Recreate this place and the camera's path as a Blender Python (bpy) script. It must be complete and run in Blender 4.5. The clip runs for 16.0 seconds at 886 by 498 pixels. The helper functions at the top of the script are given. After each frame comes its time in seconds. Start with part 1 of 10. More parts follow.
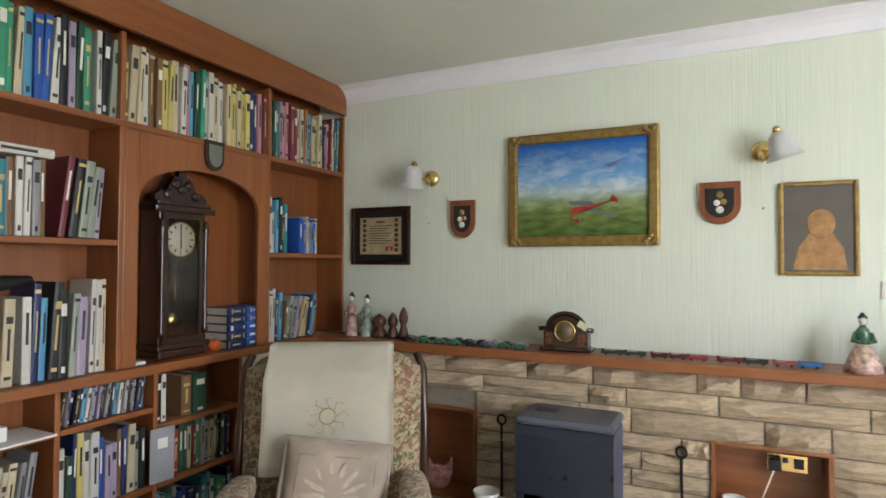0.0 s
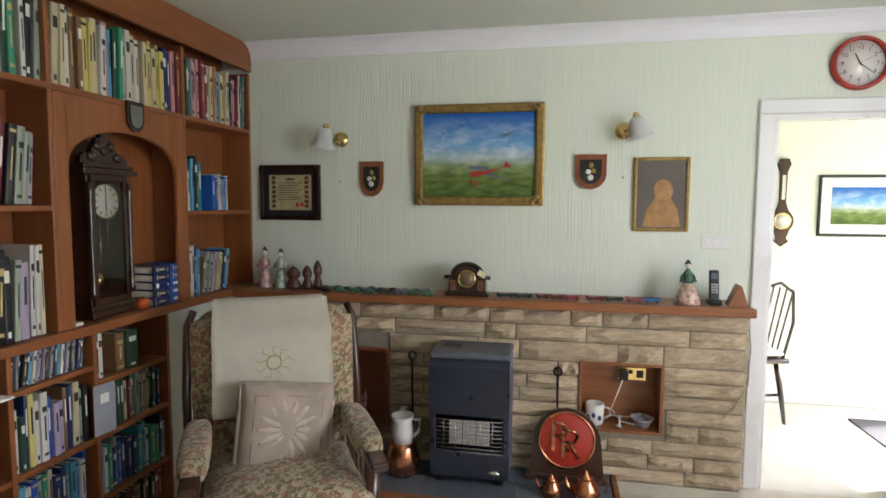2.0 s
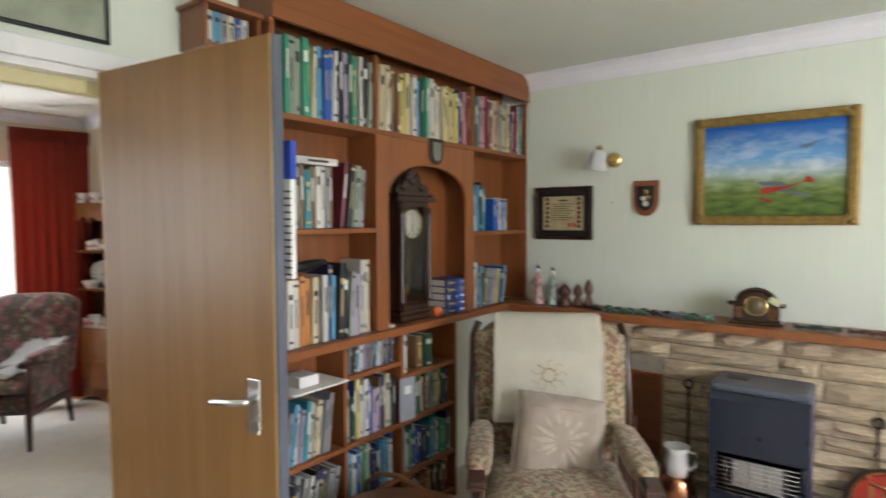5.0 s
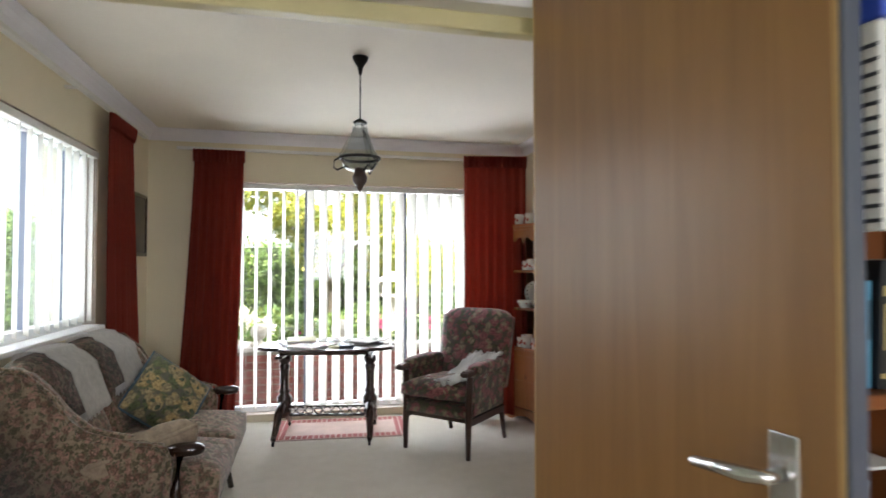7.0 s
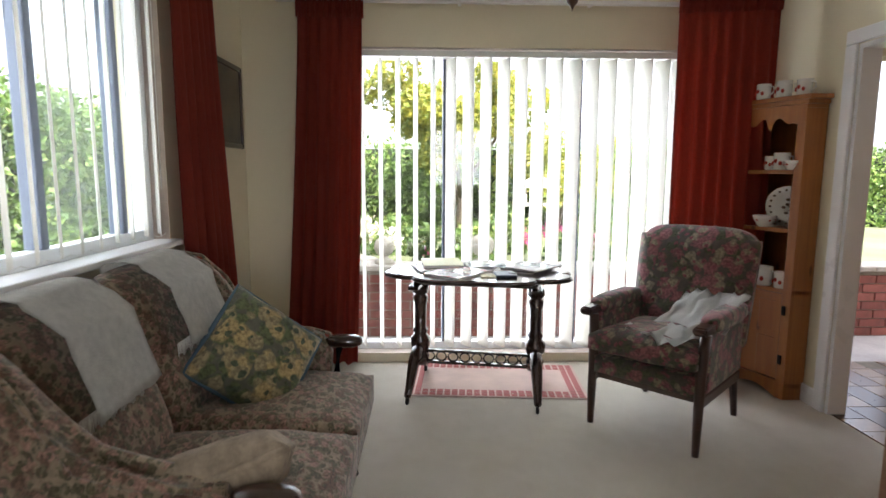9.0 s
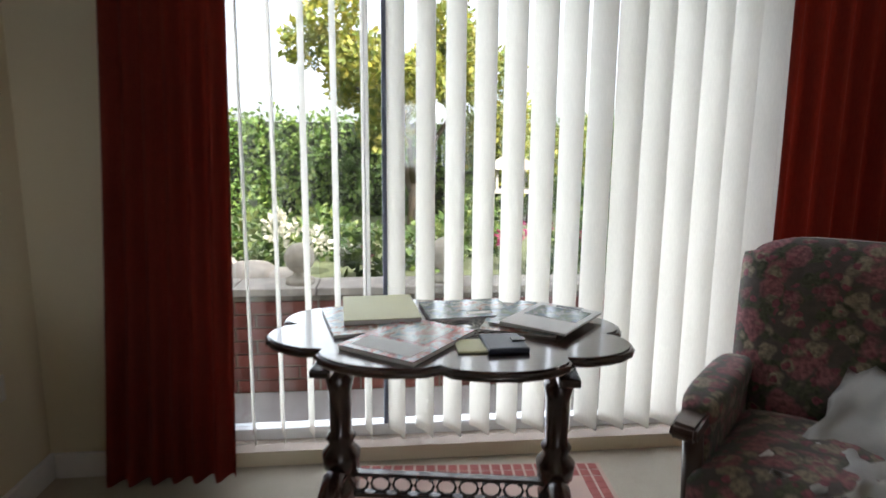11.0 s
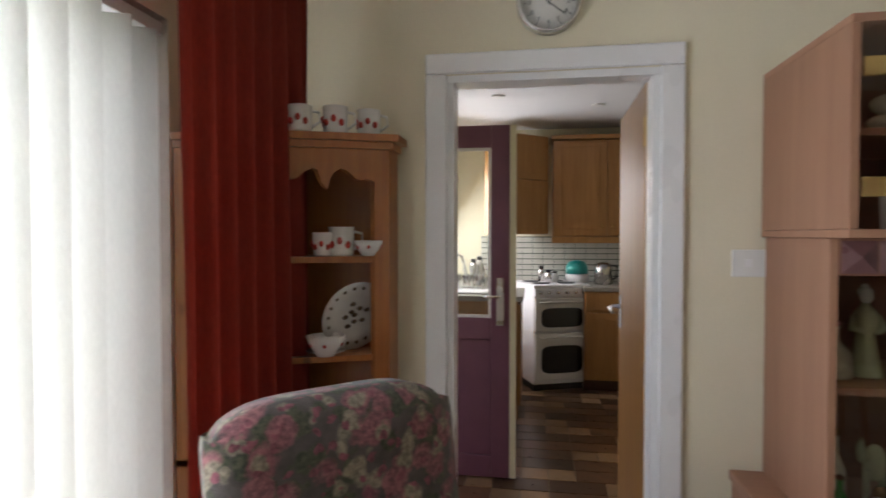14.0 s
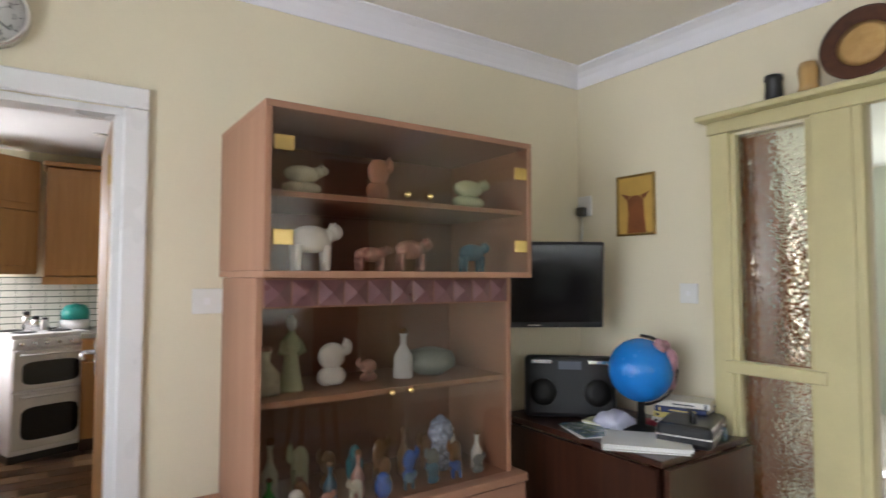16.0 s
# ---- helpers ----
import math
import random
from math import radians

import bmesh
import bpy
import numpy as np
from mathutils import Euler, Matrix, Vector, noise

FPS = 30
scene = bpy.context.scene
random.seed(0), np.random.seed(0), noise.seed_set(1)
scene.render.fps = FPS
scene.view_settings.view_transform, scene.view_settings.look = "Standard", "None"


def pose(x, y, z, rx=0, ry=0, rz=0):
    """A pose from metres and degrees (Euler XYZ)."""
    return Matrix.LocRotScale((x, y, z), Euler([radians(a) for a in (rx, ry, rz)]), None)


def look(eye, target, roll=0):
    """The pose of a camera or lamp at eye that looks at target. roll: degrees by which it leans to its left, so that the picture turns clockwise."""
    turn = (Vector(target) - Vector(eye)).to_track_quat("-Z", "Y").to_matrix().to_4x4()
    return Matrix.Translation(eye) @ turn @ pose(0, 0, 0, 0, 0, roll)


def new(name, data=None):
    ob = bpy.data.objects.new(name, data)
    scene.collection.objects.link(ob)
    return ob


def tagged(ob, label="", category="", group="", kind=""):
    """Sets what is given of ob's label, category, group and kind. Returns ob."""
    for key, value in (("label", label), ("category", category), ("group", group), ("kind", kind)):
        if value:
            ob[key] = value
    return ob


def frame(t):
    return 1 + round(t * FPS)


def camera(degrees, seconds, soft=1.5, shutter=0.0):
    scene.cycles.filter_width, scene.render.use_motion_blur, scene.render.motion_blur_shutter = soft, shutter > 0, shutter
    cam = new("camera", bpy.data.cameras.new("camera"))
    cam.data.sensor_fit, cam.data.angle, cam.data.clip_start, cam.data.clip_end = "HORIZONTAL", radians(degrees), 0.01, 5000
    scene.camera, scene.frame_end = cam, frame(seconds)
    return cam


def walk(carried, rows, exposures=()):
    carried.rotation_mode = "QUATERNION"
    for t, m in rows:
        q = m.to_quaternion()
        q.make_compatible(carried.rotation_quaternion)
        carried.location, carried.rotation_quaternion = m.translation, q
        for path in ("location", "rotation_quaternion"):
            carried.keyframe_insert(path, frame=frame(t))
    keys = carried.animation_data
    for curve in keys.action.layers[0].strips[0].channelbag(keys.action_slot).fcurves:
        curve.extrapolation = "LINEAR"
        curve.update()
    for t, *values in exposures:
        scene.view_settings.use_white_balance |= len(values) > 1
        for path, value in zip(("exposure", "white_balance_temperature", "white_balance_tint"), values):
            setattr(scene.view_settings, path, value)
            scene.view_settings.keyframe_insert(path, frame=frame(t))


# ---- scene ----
cam = camera(75.5, 16.0, soft=1.5, shutter=0.35)
PATH = [
    (0, (2.278, -2.785, 1.4), (1.414, -0.982, 1.452), 0.2),
    (0.5, (2.176, -2.955, 1.414), (1.517, -1.068, 1.47), 0.3),
    (1, (2.135, -3.131, 1.452), (1.596, -1.205, 1.483), 0.3),
    (1.5, (2.116, -3.191, 1.484), (1.657, -1.246, 1.41), 0.3),
    (2, (2.121, -3.197, 1.498), (1.731, -1.242, 1.339), 0.3),
    (2.5, (2.132, -3.189, 1.5), (1.799, -1.242, 1.187), 0.4),
    (3, (2.132, -3.181, 1.497), (1.84, -1.244, 1.093), 0.5),
    (3.5, (2.131, -3.213, 1.517), (1.849, -1.28, 1.085), 0.5),
    (4, (2.137, -3.261, 1.528), (1.693, -1.337, 1.205), 0.5),
    (4.5, (2.134, -3.319, 1.518), (1.348, -1.489, 1.342), 0.3),
    (5, (2.102, -3.305, 1.518), (0.9, -1.71, 1.417), -0.2),
    (5.2, (2.09, -3.27, 1.516), (0.719, -1.816, 1.441), -0.2),
    (7.3, (1.249, -3.021, 1.297), (-0.724, -2.694, 1.324), 0.0),
    (7.5, (1.106, -3.021, 1.286), (-0.878, -2.770, 1.275), 0.0),
    (8, (0.758, -3.035, 1.279), (-1.233, -2.965, 1.095), 0.1),
    (8.2, (0.621, -3.073, 1.276), (-1.364, -3.040, 1.038), 0.2),
    (10.3, (-0.911, -3.216, 1.223), (-2.877, -3.082, 0.884), 0.1),
    (10.5, (-1.074, -3.216, 1.255), (-3.032, -3.027, 0.893), 0.2),
    (11, (-1.486, -3.095, 1.211), (-3.447, -2.879, 0.885), 0.5),
    (11.5, (-1.860, -2.984, 1.233), (-3.799, -2.615, 0.908), 0.2),
    (12, (-2.179, -2.828, 1.240), (-4.030, -2.132, 0.943), -0.1),
    (12.5, (-2.304, -2.756, 1.280), (-3.935, -1.623, 1.047), -0.4),
    (13, (-2.507, -2.918, 1.319), (-3.526, -1.205, 1.160), 2.0),
    (13.5, (-2.531, -2.981, 1.325), (-3.149, -1.080, 1.242), 0.9),
    (14, (-2.478, -3.014, 1.344), (-2.796, -1.040, 1.295), -0.0),
    (14.5, (-2.389, -3.051, 1.344), (-2.351, -1.051, 1.344), 0.2),
    (15, (-2.349, -3.106, 1.348), (-1.905, -1.156, 1.390), 0.1),
    (15.5, (-2.318, -3.129, 1.350), (-1.493, -1.309, 1.430), 0.2),
    (16, (-2.257, -3.177, 1.343), (-1.133, -1.525, 1.437), 0.1),
]
EXPOSURES = [(t, stops, 6250, 17) for t, stops in ((0, 2.8), (1.0, 2.7), (2.0, 2.5), (4.0, 2.6), (5.2, 2.98), (7.3, 2.4), (8.2, 2.3), (10.3, 2.1), (10.7, 1.8), (11, 1.35), (12.2, 0.6), (13.0, 0.6), (13.4, 1.15), (14, 2.05), (14.8, 2.75), (15.4, 2.85), (16, 2.75))]
walk(cam, [(t, look(eye, target, roll)) for t, eye, target, roll in PATH], EXPOSURES)

# ---- light ----
world = bpy.data.worlds.new("sky")
scene.world = world
world.use_nodes = True
wn = world.node_tree
sky = wn.nodes.new("ShaderNodeTexSky")
sky.sky_type = "NISHITA"
sky.sun_disc = False
sky.sun_elevation = radians(52)
sky.sun_rotation = radians(75)
sky.air_density, sky.dust_density, sky.ozone_density = 1.0, 4.0, 0.6
wn.nodes["Background"].inputs["Strength"].default_value = 0.15
haze = wn.nodes.new("ShaderNodeHueSaturation")
haze.inputs["Saturation"].default_value, haze.inputs["Value"].default_value = 0.35, 1.35
wn.links.new(sky.outputs["Color"], haze.inputs["Color"])
wn.links.new(haze.outputs["Color"], wn.nodes["Background"].inputs["Color"])


def sun_lamp(eye, strength):
    lamp = bpy.data.lights.new("sun", "SUN")
    lamp.energy, lamp.angle, lamp.color = strength, radians(3.0), (1.0, 0.95, 0.86)
    new("sun", lamp).matrix_world = look(eye, (0, 0, 0))


def window_light(name, eye, target, w, h, watts, color=(1, 1, 1)):
    lamp = bpy.data.lights.new(name, "AREA")
    lamp.shape, lamp.size, lamp.size_y, lamp.energy, lamp.color = "RECTANGLE", w, h, watts, color
    new(name, lamp).matrix_world = look(eye, target)


sun_lamp((6.0, 1.8, 8.0), 5.0)
# daylight in the openings
window_light("daylight_patio_window", (-3.78, -2.62, 1.05), (0, -2.62, 1.0), 2.0, 1.9, 18, (0.89, 0.95, 1.0))
window_light("daylight_side_window", (-1.55, -4.47, 1.5), (-1.55, -2, 1.3), 1.9, 1.05, 5, (0.89, 0.95, 1.0))
window_light("daylight_sitting_room_window", (4.47, -2.3, 1.55), (0.5, -1.4, 1.3), 1.5, 1.1, 9, (0.92, 0.96, 1.0))
window_light("daylight_hall", (5.25, 0.8, 1.25), (3.0, 0.9, 0.6), 1.1, 2.0, 1.3, (1.0, 0.99, 0.97))
window_light("daylight_kitchen", (-3.66, 1.95, 1.5), (-2.0, 1.0, 0.4), 1.0, 1.0, 11, (1.0, 0.99, 0.97))


# ---- materials ----
def nodes_of(name):
    m = bpy.data.materials.new(name)
    m.use_nodes = True
    return m, m.node_tree.nodes, m.node_tree.links, m.node_tree.nodes["Principled BSDF"]


def mapped(n, l, scale=(1, 1, 1), rot=(0, 0, 0)):
    co = n.new("ShaderNodeTexCoord")
    mp = n.new("ShaderNodeMapping")
    mp.inputs["Scale"].default_value = scale
    mp.inputs["Rotation"].default_value = [radians(a) for a in rot]
    l.new(co.outputs["Object"], mp.inputs["Vector"])
    return mp.outputs["Vector"]


def noise_tex(n, l, vec, scale, detail=3.0, rough=0.55, distort=0.0):
    t = n.new("ShaderNodeTexNoise")
    t.inputs["Scale"].default_value = scale
    t.inputs["Detail"].default_value = detail
    t.inputs["Roughness"].default_value = rough
    t.inputs["Distortion"].default_value = distort
    l.new(vec, t.inputs["Vector"])
    return t.outputs["Fac"]


def ramp(n, l, fac, stops):
    r = n.new("ShaderNodeValToRGB")
    e = r.color_ramp.elements
    while len(e) < len(stops):
        e.new(0.5)
    for el, (p, c) in zip(e, stops):
        el.position, el.color = p, (*c, 1)
    l.new(fac, r.inputs["Fac"])
    return r.outputs["Color"]


def mixed(n, l, a, b, fac, kind="MIX"):
    m = n.new("ShaderNodeMix")
    m.data_type, m.blend_type = "RGBA", kind
    for sock, v in ((m.inputs["Factor"], fac), (m.inputs["A"], a), (m.inputs["B"], b)):
        if isinstance(v, (float, int)):
            sock.default_value = v
        elif isinstance(v, tuple):
            sock.default_value = (*v, 1)
        else:
            l.new(v, sock)
    return m.outputs["Result"]


def bump(n, l, bsdf, height, strength, distance=0.01):
    b = n.new("ShaderNodeBump")
    b.inputs["Strength"].default_value = strength
    b.inputs["Distance"].default_value = distance
    l.new(height, b.inputs["Height"])
    l.new(b.outputs["Normal"], bsdf.inputs["Normal"])


def tint(c, k):
    return tuple(min(1.0, v * k) for v in c)


def plain(name, color, rough=0.5, metal=0.0, var=0.12, scale=6.0, fine=90.0, bumpy=0.15, spec=0.5, random_tint=0.0, coat=0.0):
    m, n, l, b = nodes_of(name)
    v = mapped(n, l)
    big = noise_tex(n, l, v, scale)
    small = noise_tex(n, l, v, fine, 2)
    c = ramp(n, l, big, [(0.3, tint(color, 1 - var)), (0.7, tint(color, 1 + var))])
    c = mixed(n, l, c, ramp(n, l, small, [(0.3, (0.86, 0.86, 0.86)), (0.7, (1, 1, 1))]), min(1.0, var * 4), "MULTIPLY")
    if random_tint:
        info = n.new("ShaderNodeObjectInfo")
        c = mixed(n, l, c, ramp(n, l, info.outputs["Random"], [(0.0, tint((1, 1, 1), 1 - random_tint)), (1.0, (1, 1, 1))]), 1.0, "MULTIPLY")
    l.new(c, b.inputs["Base Color"])
    r = n.new("ShaderNodeMapRange")
    r.inputs["To Min"].default_value, r.inputs["To Max"].default_value = max(0.02, rough - 0.1), min(1.0, rough + 0.1)
    l.new(big, r.inputs["Value"])
    l.new(r.outputs["Result"], b.inputs["Roughness"])
    b.inputs["Metallic"].default_value = metal
    b.inputs["Specular IOR Level"].default_value = spec
    b.inputs["Coat Weight"].default_value = coat
    if bumpy:
        bump(n, l, b, small, bumpy, 0.004)
    return m


def wood(name, dark, light, rough=0.4, axis="z", scale=1.0, coat=0.1, knots=False, random_tint=0.0):
    m, n, l, b = nodes_of(name)
    stretch = {"x": (1.2, 22, 22), "y": (22, 1.2, 22), "z": (22, 22, 1.2)}[axis]
    v = mapped(n, l, tuple(s * scale for s in stretch))
    grain = noise_tex(n, l, v, 1.6, 5, 0.6, 0.6)
    broad = noise_tex(n, l, mapped(n, l, tuple(s * scale * 0.2 for s in stretch)), 1.0, 2)
    c = ramp(n, l, grain, [(0.25, dark), (0.75, light)])
    c = mixed(n, l, c, ramp(n, l, broad, [(0.3, (0.8, 0.78, 0.75)), (0.7, (1, 1, 1))]), 0.8, "MULTIPLY")
    if knots:
        vo = n.new("ShaderNodeTexVoronoi")
        vo.inputs["Scale"].default_value = 1.0
        l.new(mapped(n, l, (9, 9, 4)), vo.inputs["Vector"])
        c = mixed(n, l, tint(dark, 0.45), c, ramp(n, l, vo.outputs["Distance"], [(0.08, (0, 0, 0)), (0.16, (1, 1, 1))]))
    if random_tint:
        info = n.new("ShaderNodeObjectInfo")
        c = mixed(n, l, c, ramp(n, l, info.outputs["Random"], [(0.0, tint((1, 1, 1), 1 - random_tint)), (1.0, (1, 1, 1))]), 1.0, "MULTIPLY")
    l.new(c, b.inputs["Base Color"])
    b.inputs["Roughness"].default_value = rough
    b.inputs["Coat Weight"].default_value = coat
    b.inputs["Coat Roughness"].default_value = 0.25
    bump(n, l, b, grain, 0.08, 0.003)
    return m


def floral(name, ground, petals, leaf, scale=9.0):
    """Woven upholstery with scattered flowers and leaves."""
    m, n, l, b = nodes_of(name)
    v = mapped(n, l)
    warp = noise_tex(n, l, v, scale * 1.5, 2)
    add = n.new("ShaderNodeVectorMath")
    add.operation = "MULTIPLY_ADD"
    l.new(warp, add.inputs[0])
    add.inputs[1].default_value = (0.05, 0.05, 0.05)
    l.new(v, add.inputs[2])
    c = ramp(n, l, noise_tex(n, l, v, 40, 2), [(0.35, tint(ground, 0.8)), (0.65, tint(ground, 1.1))])
    for k, (col, sc, size) in enumerate([(leaf, scale * 1.6, 0.56), (petals[0], scale, 0.50), (petals[1], scale * 1.25, 0.44), (petals[2], scale * 2.2, 0.36)]):
        vo = n.new("ShaderNodeTexVoronoi")
        vo.inputs["Scale"].default_value = sc
        off = n.new("ShaderNodeVectorMath")
        off.operation = "ADD"
        off.inputs[1].default_value = (3.7 * k, 1.3 * k, 2.1 * k)
        l.new(add.outputs["Vector"], off.inputs[0])
        l.new(off.outputs["Vector"], vo.inputs["Vector"])
        fl = noise_tex(n, l, v, scale * 6, 3)
        col_v = ramp(n, l, fl, [(0.35, tint(col, 0.55)), (0.65, tint(col, 1.25))])
        fac = ramp(n, l, vo.outputs["Distance"], [(size * 0.75, (1, 1, 1)), (size, (0, 0, 0))])
        c = mixed(n, l, c, col_v, fac)
    l.new(c, b.inputs["Base Color"])
    b.inputs["Roughness"].default_value = 0.9
    b.inputs["Sheen Weight"].default_value = 0.2
    bump(n, l, b, noise_tex(n, l, v, 260, 2), 0.35, 0.003)
    return m


def wallpaper(name, color, across="x"):
    """Paper with uneven vertical ribs."""
    m, n, l, b = nodes_of(name)
    stretch = (170, 170, 2.5)
    rib = noise_tex(n, l, mapped(n, l, stretch), 1.0, 2, 0.5, 0.3)
    c = ramp(n, l, rib, [(0.35, tint(color, 0.965)), (0.65, tint(color, 1.02))])
    soft_n = noise_tex(n, l, mapped(n, l), 1.2, 2)
    c = mixed(n, l, c, ramp(n, l, soft_n, [(0.3, (0.95, 0.95, 0.94)), (0.7, (1, 1, 1))]), 1.0, "MULTIPLY")
    l.new(c, b.inputs["Base Color"])
    b.inputs["Roughness"].default_value = 0.75
    bump(n, l, b, rib, 0.5, 0.006)
    return m


def carpet_mat(name, color):
    m, n, l, b = nodes_of(name)
    v = mapped(n, l)
    fine = noise_tex(n, l, v, 320, 2)
    mid = noise_tex(n, l, v, 9, 3)
    c = ramp(n, l, fine, [(0.3, tint(color, 0.75)), (0.7, tint(color, 1.15))])
    c = mixed(n, l, c, ramp(n, l, mid, [(0.3, (0.9, 0.89, 0.86)), (0.7, (1, 1, 1))]), 1.0, "MULTIPLY")
    l.new(c, b.inputs["Base Color"])
    b.inputs["Roughness"].default_value = 0.95
    b.inputs["Sheen Weight"].default_value = 0.3
    bump(n, l, b, fine, 0.6, 0.006)
    return m


def glass_mat(name, color=(1, 1, 1), rough=0.0, bumpy=0.0, scale=30.0):
    m, n, l, b = nodes_of(name)
    b.inputs["Base Color"].default_value = (*color, 1)
    b.inputs["Transmission Weight"].default_value = 1.0
    b.inputs["Roughness"].default_value = rough
    b.inputs["IOR"].default_value = 1.45
    if bumpy:
        bump(n, l, b, noise_tex(n, l, mapped(n, l), scale, 2), bumpy, 0.02)
    return m


def pane_mat(name, color=(1, 1, 1), gloss=0.5, rough=0.02):
    """Thin clear sheet: straight through, with a mirror gloss by Fresnel."""
    m, n, l, b = nodes_of(name)
    out = n["Material Output"]
    tr = n.new("ShaderNodeBsdfTransparent")
    tr.inputs["Color"].default_value = (*color, 1)
    gl = n.new("ShaderNodeBsdfGlossy")
    gl.inputs["Roughness"].default_value = rough
    fr = n.new("ShaderNodeLayerWeight")
    pw = n.new("ShaderNodeMath")
    pw.operation = "POWER"
    pw.inputs[1].default_value = 4.0
    l.new(fr.outputs["Facing"], pw.inputs[0])
    mr = n.new("ShaderNodeMapRange")
    mr.inputs["To Min"].default_value, mr.inputs["To Max"].default_value = 0.03 * gloss, 0.75
    l.new(pw.outputs["Value"], mr.inputs["Value"])
    mx = n.new("ShaderNodeMixShader")
    l.new(mr.outputs["Result"], mx.inputs["Fac"])
    l.new(tr.outputs["BSDF"], mx.inputs[1])
    l.new(gl.outputs["BSDF"], mx.inputs[2])
    l.new(mx.outputs["Shader"], out.inputs["Surface"])
    return m


def emit(name, color, strength):
    m, n, l, b = nodes_of(name)
    b.inputs["Base Color"].default_value = (*color, 1)
    b.inputs["Emission Color"].default_value = (*color, 1)
    b.inputs["Emission Strength"].default_value = strength
    return m


